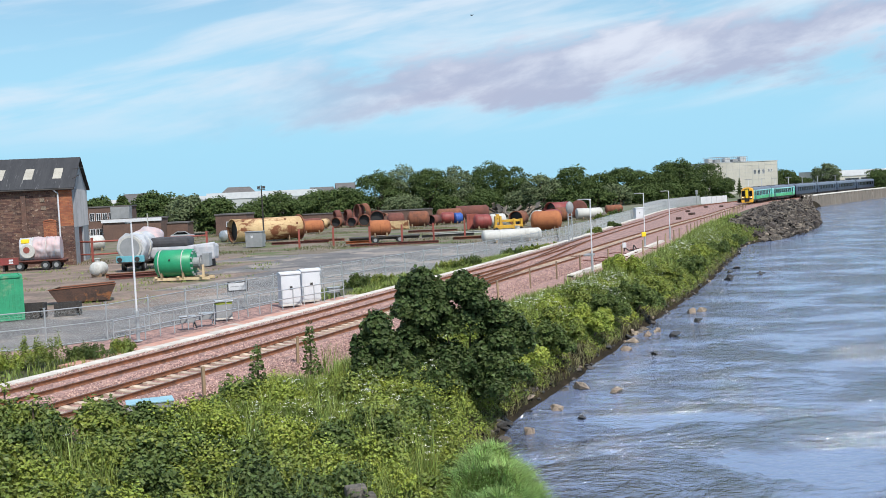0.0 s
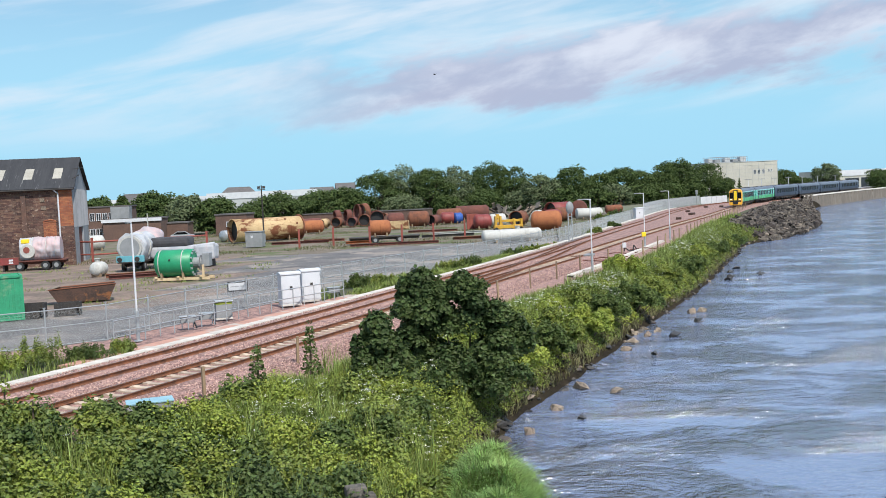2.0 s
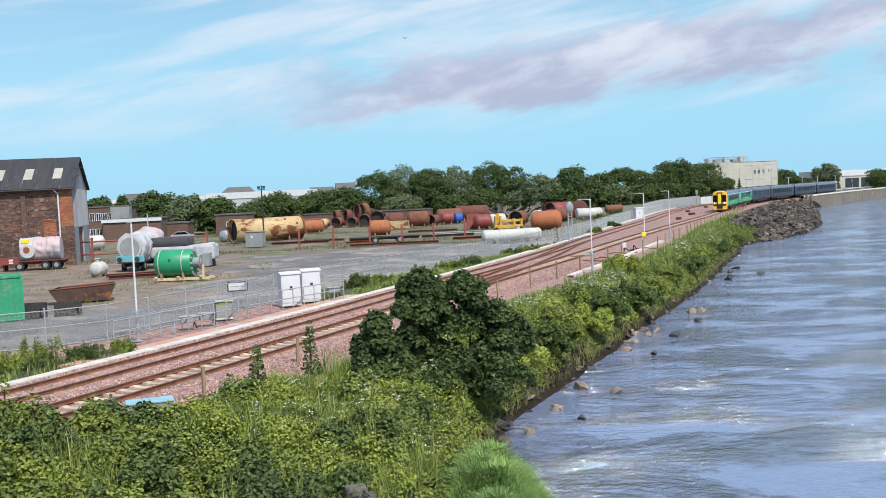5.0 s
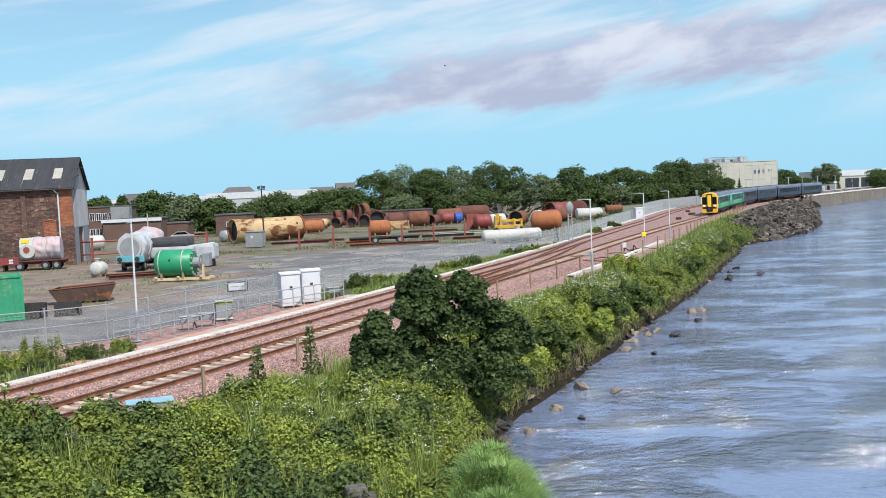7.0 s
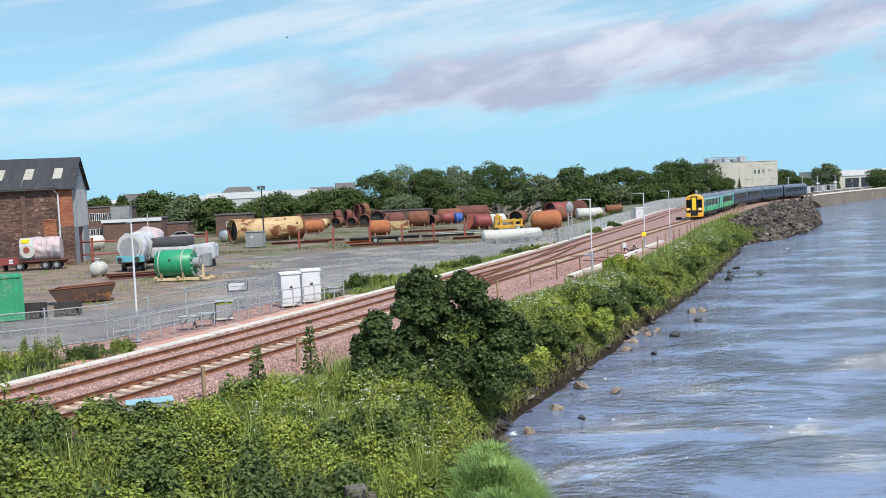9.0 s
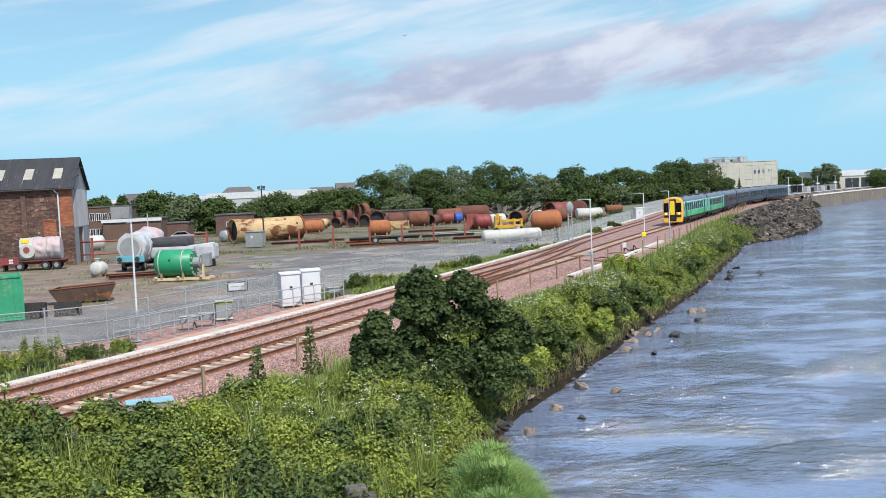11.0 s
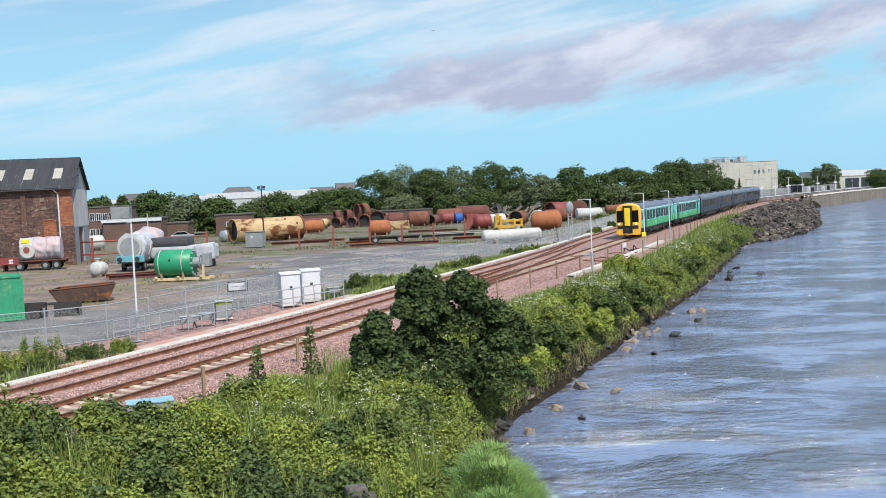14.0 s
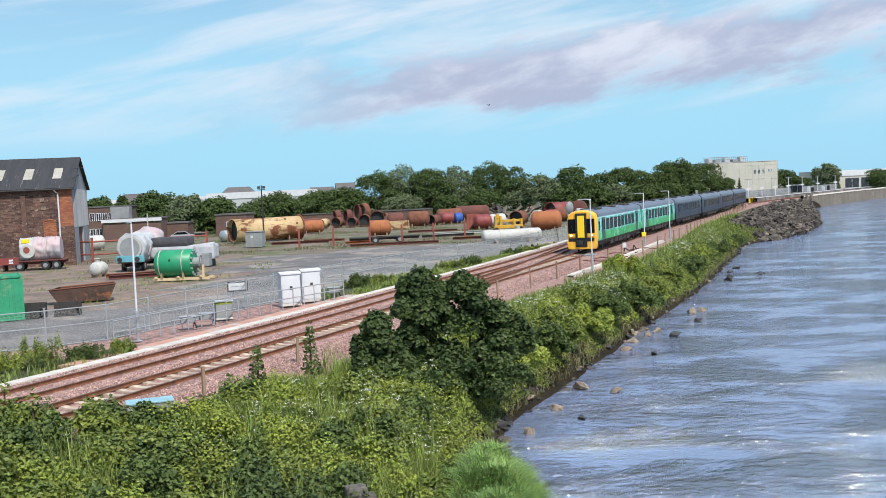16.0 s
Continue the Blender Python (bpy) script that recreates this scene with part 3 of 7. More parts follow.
def make_ballast():
    ys = np.arange(-20, 330, 1.0)
    verts, cols = [], None
    for y in ys:
        n, f, tr, c = float(near_x(y)), float(far_x(y)), float(trough_x(y)), float(crest_x(y))
        right = n + min(3.0, c - n - 0.4)
        inner = [(-1.9, -0.170), (-1.0, -0.145), (-0.72, -0.150), (0.0, -0.165), (0.72, -0.150), (1.0, -0.145)]
        outer = [(-1.75, -0.200), (-1.0, -0.150), (-0.88, -0.150), (-0.70, -0.225), (0.0, -0.235), (0.70, -0.225), (0.88, -0.150), (1.3, -0.155), (1.9, -0.205)]
        xs = np.concatenate([[tr + 0.15, tr + 0.5], [f + d for d, _ in inner], [n + d for d, _ in outer], np.linspace(n + 2.2, right, 5), [c - 0.1, c + 0.3]])
        z = np.concatenate([[-0.30, -0.24], [h for _, h in inner], [h for _, h in outer], np.linspace(-0.23, -0.36, 5), [-0.385, -0.55]])
        z = z + np.array([noise.noise((x * 1.7, y * 1.7, 0)) * 0.022 for x in xs])
        verts += list(zip(xs, np.full(len(xs), y), z))
        cols = len(xs)
    i, j = np.meshgrid(np.arange(len(ys) - 1), np.arange(cols - 1), indexing="ij")
    a = i * cols + j
    faces = np.stack([a, a + 1, a + cols + 1, a + cols], -1).reshape(-1, 4)
    ob = sheet("ballast", verts, faces, ["ballast"], smooth=True)
    tagged(ob, "bed of pink-red crushed granite under the tracks", "ballast", kind="structure")
    # loose stones where the camera comes closest
    rng = np.random.default_rng(5)
    n = 62000
    y = 24 + 62 * rng.random(n) ** 1.6
    nx, fx, cx = near_x(y), far_x(y), crest_x(y)
    x = fx - 2.6 + (np.minimum(cx, nx + 4.6) - fx + 2.6) * rng.random(n)
    z = np.where(x > nx + 2.2, -0.21 - 0.14 * np.clip((x - nx - 2.2) / 1.4, 0, 1.3), -0.21)
    bed = np.abs(x - nx) < 0.74
    rails = np.minimum(np.abs(np.abs(x - nx) - 0.81), np.abs(np.abs(x - fx) - 0.81))
    keep = (rails > 0.10) & (~bed | (rng.random(n) < 0.10))
    z = np.where(bed, -0.235, np.maximum(z, np.where(x < nx + 1.7, -0.17, -1.0)))
    x, y, z = x[keep], y[keep], z[keep]
    n = len(x)
    base = np.array([(1, 0, 0), (-0.5, 0.87, 0), (-0.5, -0.87, 0), (0.2, 0.1, 0.9), (-0.1, -0.1, -0.8)])
    tri = np.array([(0, 1, 3), (1, 2, 3), (2, 0, 3), (1, 0, 4), (2, 1, 4), (0, 2, 4)])
    a = rng.random(n) * 6.283
    s = rng.uniform(0.026, 0.055, n)
    pts = base[None] * (s[:, None] * rng.uniform(0.7, 1.3, (n, 5)))[..., None]
    rx = pts[..., 0] * np.cos(a)[:, None] - pts[..., 1] * np.sin(a)[:, None]
    ry = pts[..., 0] * np.sin(a)[:, None] + pts[..., 1] * np.cos(a)[:, None]
    v = np.stack([rx + x[:, None], ry + y[:, None], pts[..., 2] + z[:, None]], -1).reshape(-1, 3)
    f = (tri[None] + (np.arange(n) * 5)[:, None, None]).reshape(-1, 3)
    tagged(sheet("ballast_stones", v, f, ["stone_chip"]), "loose pink and grey granite ballast stones beside the rails", "ballast", kind="stuff")


make_ground()
WATER_SHEET = make_water()
make_ballast()
NEAR = make_track("near_track", near_x, -20, 400, "railway track of rusty rails on pale concrete sleepers")
FAR = make_track("far_track", far_x, -20, 330, "railway track of rusty rails beside a concrete cable trough")


# ---- plants ----
def leaf_quads(rng, pts, size, up=0.45, drop=0.0, out=None, loose=0.9):
    """A folded pointed leaf of four points at each place."""
    n = len(pts)
    d = rng.normal(size=(n, 3))
    d[:, 2] = d[:, 2] * 0.6 - drop
    d /= np.linalg.norm(d, axis=1)[:, None]
    nn = rng.normal(size=(n, 3)) + np.array([0, 0, up * 3])
    if out is not None:
        nn = out * 2.6 + rng.normal(size=(n, 3)) * loose + np.array([0, 0, up])
    w = np.cross(d, nn)
    w /= np.linalg.norm(w, axis=1)[:, None] + 1e-6
    nrm = np.cross(w, d)
    s = (size * rng.uniform(0.6, 1.35, n))[:, None]
    base, tip = pts - d * s * 0.5, pts + d * s * 0.6
    mid = pts - d * s * 0.05 + nrm * s * 0.10
    v = np.stack([base, mid + w * s * 0.42, tip, mid - w * s * 0.42], 1).reshape(-1, 3)
    f = np.arange(n * 4).reshape(n, 4)
    return v, f


def lobes_points(rng, lobes, n, shell=0.75):
    """Places near the outside of a heap of ellipsoids (x, y, z, rx, ry, rz)."""
    lobes = np.array(lobes, float)
    wt = lobes[:, 3] * lobes[:, 4] + lobes[:, 3] * lobes[:, 5]
    k = rng.choice(len(lobes), n, p=wt / wt.sum())
    d = rng.normal(size=(n, 3))
    d /= np.linalg.norm(d, axis=1)[:, None]
    d[:, 2] = np.where(d[:, 2] < -0.3, -d[:, 2] * 0.6, d[:, 2])
    lump = np.array([noise.noise((a[0] * 2.6 + b, a[1] * 2.6, a[2] * 2.6)) for a, b in zip(d, k * 7.0)])
    r = (shell + (1.06 - shell) * rng.random(n) ** 0.6) * (1 + 0.28 * lump)
    return lobes[k, :3] + d * lobes[k, 3:] * r[:, None], d


def tree(x, y, height, width, mat="leaf_tree", leaves=4200, size=0.42, seed=0, label="broad green tree with a rounded leafy crown", base=-0.4, low=0.12, name="tree", group="trees behind the yard"):
    rng = np.random.default_rng(1000 + seed)
    t = thing(name, pose(x, y, base), label, "tree", group)
    bm = B()
    rod(bm, (0, 0, 0), (0.1, 0, height * 0.35), width * 0.045, 8, width * 0.03)
    lobes = []
    # boughs spread over an uneven crown, each a rounded clump; small sprays break the outline
    for i in range(46):
        a, q = rng.uniform(0, 6.283), rng.uniform(-0.75, 1.0)
        flat = math.sqrt(1 - q * q)
        bulge = 0.86 + 0.30 * noise.noise((1.4 * math.cos(a) + seed, 1.4 * math.sin(a), 1.6 * q))
        c = (width * 0.47 * bulge * flat * math.cos(a), width * 0.47 * bulge * flat * math.sin(a), height * (0.50 + 0.42 * bulge * q))
        r = width * rng.uniform(0.115, 0.19)
        lobes.append((*c, r, r, r * rng.uniform(0.65, 0.9)))
        if i < 9:
            rod(bm, (0.1, 0, height * rng.uniform(0.2, 0.38)), c, width * 0.016, 5, width * 0.004)
    for i in range(12):
        a = rng.uniform(0, 6.283)
        lobes.append((width * 0.36 * math.cos(a), width * 0.36 * math.sin(a), height * rng.uniform(0.04, 0.22), width * 0.14, width * 0.14, height * 0.10))
    lobes.append((0, 0, height * 0.46, width * 0.42, width * 0.42, height * 0.44))
    part("trunk", bm, "bark", t)
    pts, out = lobes_points(rng, lobes, leaves, 0.80)
    v, f = leaf_quads(rng, pts, size, out=out, loose=0.65)
    sheet("crown", v, f, [mat], None, t)
    return t


# ---- the train ----
def section(w, floor, waist, shoulder, top):
    """Half-rounded cross-section of a railcar, from one floor edge over the roof to the other."""
    pts = [(-w * 0.96, floor), (-w, floor + 0.25), (-w, waist), (-w * 0.985, shoulder)]
    for i in range(1, 8):
        a = math.pi * (1 - i / 8)
        pts.append((w * 0.985 * math.cos(a) * (0.97 + 0.03 * abs(math.cos(a))), shoulder + (top - shoulder) * math.sin(a) ** 0.75))
    return pts + [(w * 0.985, shoulder), (w, waist), (w, floor + 0.25), (w * 0.96, floor)]


CAR = 22.6


def railcar(scheme, cab, label):
    """A diesel railcar whose front coupling point is at the origin and which runs back along -Y."""
    car = thing("railcar", Matrix(), label, "train car", "cars of the train")
    side = "train_mint" if scheme == "green" else "train_navy"
    low = "train_green" if scheme == "green" else "train_navy"
    nose = 0.75 if cab else 0.0
    bm = B()
    prism(bm, section(1.36, 0.95, 2.4, 3.05, 3.30), CAR - nose - 0.2, "y", -CAR + 0.1)
    part("body", bm, side, car)
    bm = B()
    outline = [(1.365 * math.cos(math.pi * i / 12), 3.06 + 0.70 * math.sin(math.pi * i / 12) ** 0.7) for i in range(13)]
    prism(bm, outline, CAR - nose - 0.15, "y", -CAR + 0.1)
    part("roof", bm, "train_roof", car, "grey ribbed roof")
    for k, yy in enumerate((-4.2, -11.3, -18.0)):
        bm = B()
        box(bm, 0, yy, 3.70, 1.5, 2.6 if k != 1 else 1.6, 0.12, 0.04)
        part("roof_vent", bm, "dark_steel", car)
    bm = B()
    for sx in (-1, 1):
        box(bm, sx * 1.355, -CAR / 2 - nose / 2, 0.96, 0.03, CAR - nose - 0.5, 0.72)
    part("lower_panel", bm, low, car)
    bm = B()
    for sx in (-1, 1):
        box(bm, sx * 1.335, -CAR / 2 - nose / 2, 0.84, 0.03, CAR - nose - 0.5, 0.12)
    part("skirt", bm, "under", car)
    bm = B()
    for sx in (-1, 1):
        box(bm, sx * 1.352, -CAR / 2 - nose / 2, 2.92, 0.03, CAR - nose - 0.5, 0.14)
    part("cantrail", bm, "train_pale" if scheme == "green" else "train_roof", car)
    # windows and doors on both sides
    for sx in (-1, 1):
        for i in range(8):
            bm = B()
            box(bm, sx * 1.362, -4.9 - i * 1.82, 1.80, 0.04, 1.36, 1.02, 0.01)
            part("window", bm, "train_glass", car)
        for yy in (-3.0, -CAR + 2.6):
            bm = B()
            box(bm, sx * 1.362, yy, 0.95, 0.05, 1.30, 2.05, 0.01)
            d = part("door", bm, "train_door_green" if scheme == "green" else low, car)
            for e in (-0.33, 0.33):
                bm = B()
                box(bm, sx * 1.392, yy + e, 1.85, 0.02, 0.42, 0.95, 0.01)
                part("door_window", bm, "train_glass", d)
    # running gear
    bm = B()
    box(bm, 0, -CAR / 2, 0.45, 2.3, 8.0, 0.5, 0.05)
    box(bm, 0, -CAR / 2, 0.62, 2.5, CAR - 2.0, 0.36, 0.03)
    part("underframe", bm, "under", car)
    for sx in (-1, 1):
        for k in range(5):
            bm = B()
            box(bm, sx * 1.12, -7.0 - k * 2.1, 0.36 + 0.05 * (k % 2), 0.34, 1.3 + 0.3 * (k % 3), 0.52, 0.04)
            part("equipment_case", bm, "under", car)
    for yy in (-3.4, -CAR + 3.4):
        bm = B()
        box(bm, -1.0, yy, 0.42, 0.14, 3.3, 0.36, 0.03)
        box(bm, 1.0, yy, 0.42, 0.14, 3.3, 0.36, 0.03)
        box(bm, 0, yy, 0.45, 2.0, 0.5, 0.3)
        bg = part("bogie", bm, "under", car)
        for dy in (-1.3, 1.3):
            for sx in (-1, 1):
                bm = B()
                rod(bm, (sx * 0.70, yy + dy, 0.42), (sx * 0.84, yy + dy, 0.42), 0.42, 20)
                part("wheel", bm, "dark_steel", bg)
    if not cab:
        for yy in (-0.02,):
            bm = B()
            box(bm, 0, yy, 1.0, 1.3, 0.5, 2.3, 0.05)
            part("gangway", bm, "train_black", car)
    bm = B()
    box(bm, 0, -CAR + 0.05, 1.0, 1.3, 0.5, 2.3, 0.05)
    part("gangway", bm, "train_black", car)
    bm = B()
    box(bm, 0, -CAR + 0.09, 0.96, 2.55, 0.08, 2.3, 0.02)
    part("end_wall", bm, "train_yellow" if scheme == "green" and not cab else "train_black", car)
    if cab:
        build_cab(car, nose)
    return car


def build_cab(car, nose):
    """The yellow driving end with its gangway door, two windscreens and light clusters."""
    bm = B()
    base = section(1.36, 0.95, 2.4, 3.05, 3.76)
    ring = [(0.0, 1.0), (0.35, 0.985), (0.62, 0.955), (0.75, 0.91)]
    rows = []
    for d, k in ring:
        rows.append([bm.verts.new((p[0] * k, -nose + d, 0.95 + (p[1] - 0.95) * (0.5 + 0.5 * k) if p[1] > 1 else p[1])) for p in base])
    for a, b in zip(rows, rows[1:]):
        for i in range(len(a) - 1):
            bm.faces.new((a[i], a[i + 1], b[i + 1], b[i]))
        bm.faces.new((a[-1], a[0], b[0], b[-1]))
    bm.faces.new(rows[-1])
    bmesh.ops.recalc_face_normals(bm, faces=bm.faces[:])
    part("cab_front", bm, "train_yellow", car, "yellow warning front")
    bm = B()
    outline = [(-1.22, 0.28), (1.22, 0.28), (1.30, 0.62), (1.30, 0.98), (-1.30, 0.98), (-1.30, 0.62)]
    prism(bm, outline, 0.82, "y", -nose)
    bmesh.ops.bevel(bm, geom=bm.edges[:], offset=0.05, segments=2, affect="EDGES")
    part("valance", bm, "train_yellow", car)
    bm = B()
    box(bm, 0, 0.03, 0.98, 2.30, 0.08, 0.30, 0.03)
    part("lamp_band", bm, "train_black", car)
    bm = B()
    box(bm, 0, 0.06, 0.50, 1.05, 0.16, 0.62, 0.03)
    part("coupler_recess", bm, "train_black", car)
    bm = B()
    rod(bm, (0, 0.05, 0.86), (0, 0.42, 0.86), 0.12, 10)
    box(bm, 0, 0.42, 0.70, 0.34, 0.16, 0.34, 0.03)
    part("coupler", bm, "dark_steel", car)
    bm = B()
    box(bm, 0, 0.06, 1.20, 1.00, 0.20, 2.28, 0.04)
    part("gangway_frame", bm, "train_black", car)
    bm = B()
    box(bm, 0, 0.17, 1.32, 0.62, 0.06, 1.95, 0.03)
    part("gangway_door", bm, "train_door_yellow", car, "plain yellow gangway door")
    for sx in (-1, 1):
        bm = B()
        box(bm, sx * 0.845, 0.0, 1.70, 0.70, 0.10, 1.28, 0.06)
        part("windscreen", bm, "train_glass", car)
        bm = B()
        box(bm, sx * 0.86, 0.04, 1.36, 0.56, 0.10, 0.30, 0.04)
        part("lamp_cluster", bm, "train_yellow", car)
        bm = B()
        rod(bm, (sx * 0.92, 0.08, 1.51), (sx * 0.92, 0.10, 1.51), 0.085, 14)
        part("headlight", bm, "headlight", car)
        bm = B()
        rod(bm, (sx * 0.74, 0.07, 1.85), (sx * 0.92, 0.07, 2.55), 0.012, 5)
        part("wiper", bm, "train_black", car)
        for yy in (-1.25,):
            bm = B()
            box(bm, sx * 1.365, yy, 1.85, 0.03, 0.55, 0.85, 0.01)
            part("cab_window", bm, "train_glass", car)


TRAIN = [railcar("green", True, "green and mint railcar with a yellow driving end"),
         railcar("green", False, "green and mint railcar in the middle of the train")]
for k in range(4):
    TRAIN.append(railcar("navy", False, "dark blue railcar coupled in the train"))

_ys = np.linspace(-40, 420, 4601)
_xs = near_x(_ys)
_arc = np.concatenate([[0], np.cumsum(np.hypot(np.diff(_xs), np.diff(_ys)))])
_zero = np.interp(0.0, _ys, _arc)


def on_track(s):
    """The place on the near track s metres from y = 0."""
    y = float(np.interp(s + _zero, _arc, _ys))
    return Vector((float(near_x(y)), y, 0.0))


HEAD_AT = [(0.0, 246.8), (1.0, 236.8), (2.0, 227.0), (3.0, 217.4), (4.0, 208.2), (5.0, 199.6), (6.0, 191.4), (7.0, 183.4), (8.0, 175.0), (9.0, 166.2), (10.0, 157.0), (11.0, 147.8), (12.0, 138.6), (13.0, 128.4), (14.0, 117.6), (15.0, 107.0), (16.0, 95.6)]


def car_pose(s):
    a, b = on_track(s + 3.4), on_track(s + CAR - 3.4)
    d = (a - b).normalized()
    head = a + d * 3.4
    return pose(head.x, head.y, 0.0, 0, 0, math.degrees(math.atan2(-d.x, d.y)))


def motions():
    for k, car in enumerate(TRAIN):
        walk(car, [(t, car_pose(s + k * 23.2)) for t, s in HEAD_AT])
    walk(BIRD, [(0.0, pose(5.1, 130, 28.5, 0, 0, 60)), (1.5, pose(1.5, 130, 20.6, 0, 0, 70)), (4.2, pose(-4.8, 128, 26.6, 0, 0, 20)), (7.0, pose(1.4, 130, 22.2, 0, 0, 60)), (8.0, pose(-19.5, 130, 29.0, 0, 0, 80)),
                (10.0, pose(-15.2, 132, 24.9, 0, 0, 20)), (12.5, pose(10.9, 130, 29.4, 0, 0, -50)), (14.5, pose(-1.9, 130, 24.8, 0, 0, 20)), (16.0, pose(6.8, 130, 16.9, 0, 0, -60))])
    walk(WATER_SHEET, [(t, pose(-0.12 * t, -0.30 * t, WATER)) for t in (0.0, 4.0, 8.0, 12.0, 16.0)])


# ---- buildings ----
def brick_face(wall, x0, x1, z0, z1, y, mat, name="brick_course"):
    """Courses of bricks standing a little proud of the wall's front, joined course by course into one part."""
    verts, faces = [], []
    z, row = z0, 0
    rng = np.random.default_rng(3)
    while z < z1 - 0.05:
        x = x0 - (0.22 if row % 2 else 0)
        while x < x1:
            a, b = max(x, x0), min(x + 0.44, x1)
            if b - a > 0.05:
                n, p = len(verts), 0.012 + 0.012 * rng.random()
                verts += [(a, y, z), (b, y, z), (b, y, z + 0.14), (a, y, z + 0.14), (a, y - p, z), (b, y - p, z), (b, y - p, z + 0.14), (a, y - p, z + 0.14)]
                faces += [(n + 4, n + 5, n + 6, n + 7), (n, n + 1, n + 5, n + 4), (n + 1, n + 2, n + 6, n + 5), (n + 2, n + 3, n + 7, n + 6), (n + 3, n, n + 4, n + 7)]
            x += 0.46
        z += 0.157
        row += 1
    return tagged(sheet(name, verts, faces, [mat], None, wall), kind="stuff")


def shed():
    s = thing("brick_shed", pose(-41.7, 113.0, -0.4, 0, 0, 13), "large dark brick works shed with a black sheeted roof", "building")
    bm = B()
    box(bm, -20, 0.25, 0, 40, 0.5, 8.8)
    box(bm, -20, 13.75, 0, 40, 0.5, 8.8)
    box(bm, -39.75, 7, 0, 0.5, 13.0, 8.8)
    wall = part("wall", bm, "mortar", s, "dark weathered brick wall with pale spalled patches")
    brick_face(wall, -40, -1.55, 0.05, 8.7, 0.0, "brick_dark")
    brick_face(wall, -1.45, 0.0, 0.05, 4.4, 0.0, "brick_dark")
    brick_face(wall, -1.45, 0.0, 4.5, 8.7, -0.002, "brick_orange")
    brick_face(wall, -3.25, -1.85, 0.8, 5.0, -0.02, "brick_orange", "filled_opening")
    bm = B()
    rod(bm, (-3.25, -0.03, 5.0), (-1.85, -0.03, 5.0), 0.06, 6)
    for i in range(10):
        a, b = math.pi * i / 9, math.pi * (i + 1) / 9
        if i < 9:
            rod(bm, (-2.55 + 0.7 * math.cos(a), -0.03, 5.0 + 0.25 * math.sin(a)), (-2.55 + 0.7 * math.cos(b), -0.03, 5.0 + 0.25 * math.sin(b)), 0.07, 6)
    part("arch", bm, "brick_orange", s)
    for i in range(9):
        bm = B()
        box(bm, -5.2 - i * 4.0, -0.10, 0.0, 0.55, 0.2, 8.6, 0.02)
        part("pilaster", bm, "brick_dark", s)
    for px, pz in ((-3.2, 7.3), (-3.1, 6.4)):
        bm = B()
        box(bm, px, -0.05, pz, 0.5, 0.1, 0.42, 0.02)
        part("vent_block", bm, "rock_pale", s)
    # gable end in grey sheeting with a tall doorway
    bm = B()
    outline = [(0.0, 4.2), (14.0, 4.2), (14.0, 8.8), (7.0, 12.15), (0.0, 8.8)]
    prism(bm, outline, 0.3, "x", -0.32)
    for (a, b) in ((0.0, 4.2), (8.6, 14.0)):
        box(bm, -0.17, (a + b) / 2, 0, 0.3, b - a, 4.2)
    part("gable", bm, "gable_sheet", s, "grey sheeted gable end")
    bm = B()
    for i in range(46):
        rod(bm, (0.0, 0.3 + i * 0.3, 4.3), (0.0, 0.3 + i * 0.3, 8.7), 0.03, 4)
    part("sheet_rib", bm, "gable_sheet", s)
    bm = B()
    box(bm, -0.25, 6.4, 0, 0.08, 4.2, 4.15)
    part("door", bm, "rust_dark", s, "dark rust-red sliding door")
    bm = B()
    for a, b in ((-0.45, 7.0), (14.45, 7.0)):
        sg = 1 if a < 0 else -1
        v = [(-40.3, a, 8.65), (0.35, a, 8.65), (0.35, b, 12.4), (-40.3, b, 12.4)]
        lo = [bm.verts.new(p) for p in v]
        hi = [bm.verts.new((p[0], p[1] - sg * 0.08, p[2] + 0.14)) for p in v]
        bm.faces.new(lo)
        bm.faces.new(hi[::-1])
        for i in range(4):
            bm.faces.new((lo[i], lo[(i + 1) % 4], hi[(i + 1) % 4], hi[i]))
    bmesh.ops.recalc_face_normals(bm, faces=bm.faces[:])
    roof = part("roof", bm, "roof_sheet", s, "black corrugated roof streaked with pale weathering")
    bm = B()
    d = Vector((0, 7.45, 4.4)).normalized()
    for i in range(200):
        x = -40.2 + i * 0.203
        rod(bm, (x, -0.50, 8.76), (x, 6.92, 12.51), 0.035, 4)
    part("corrugation", bm, "roof_sheet", roof)
    for i in range(9):
        bm = B()
        x = -1.75 - i * 3.15
        a, b = Vector((x, 1.75, 9.87)), Vector((x, 4.3, 11.16))
        m = Matrix.Translation((a + b) / 2) @ Matrix.Rotation(math.atan2(1.46, 2.9), 4, "X")
        bmesh.ops.create_cube(bm, size=1.0, matrix=m @ Matrix.Diagonal((0.95, 2.8, 0.12, 1)))
        part("rooflight", bm, "roof_light", roof, "dirty cream rooflight")
    bm = B()
    rod(bm, (-40, -0.55, 8.65), (0.3, -0.55, 8.65), 0.09, 8)
    part("gutter", bm, "dark_steel", s)
    bm = B()
    rod(bm, (-1.5, -0.12, 0.2), (-1.5, -0.12, 8.2), 0.09, 8)
    rod(bm, (-1.5, -0.12, 8.2), (-1.9, -0.5, 8.6), 0.08, 8)
    part("downpipe", bm, "white_paint", s, "white downpipe")
    bm = B()
    rod(bm, (0.1, 0.6, 9.8), (0.9, 0.2, 10.2), 0.04, 5)
    rod(bm, (0.1, 0.6, 10.9), (1.4, 0.3, 11.0), 0.04, 5)
    part("bracket", bm, "dark_steel", s)


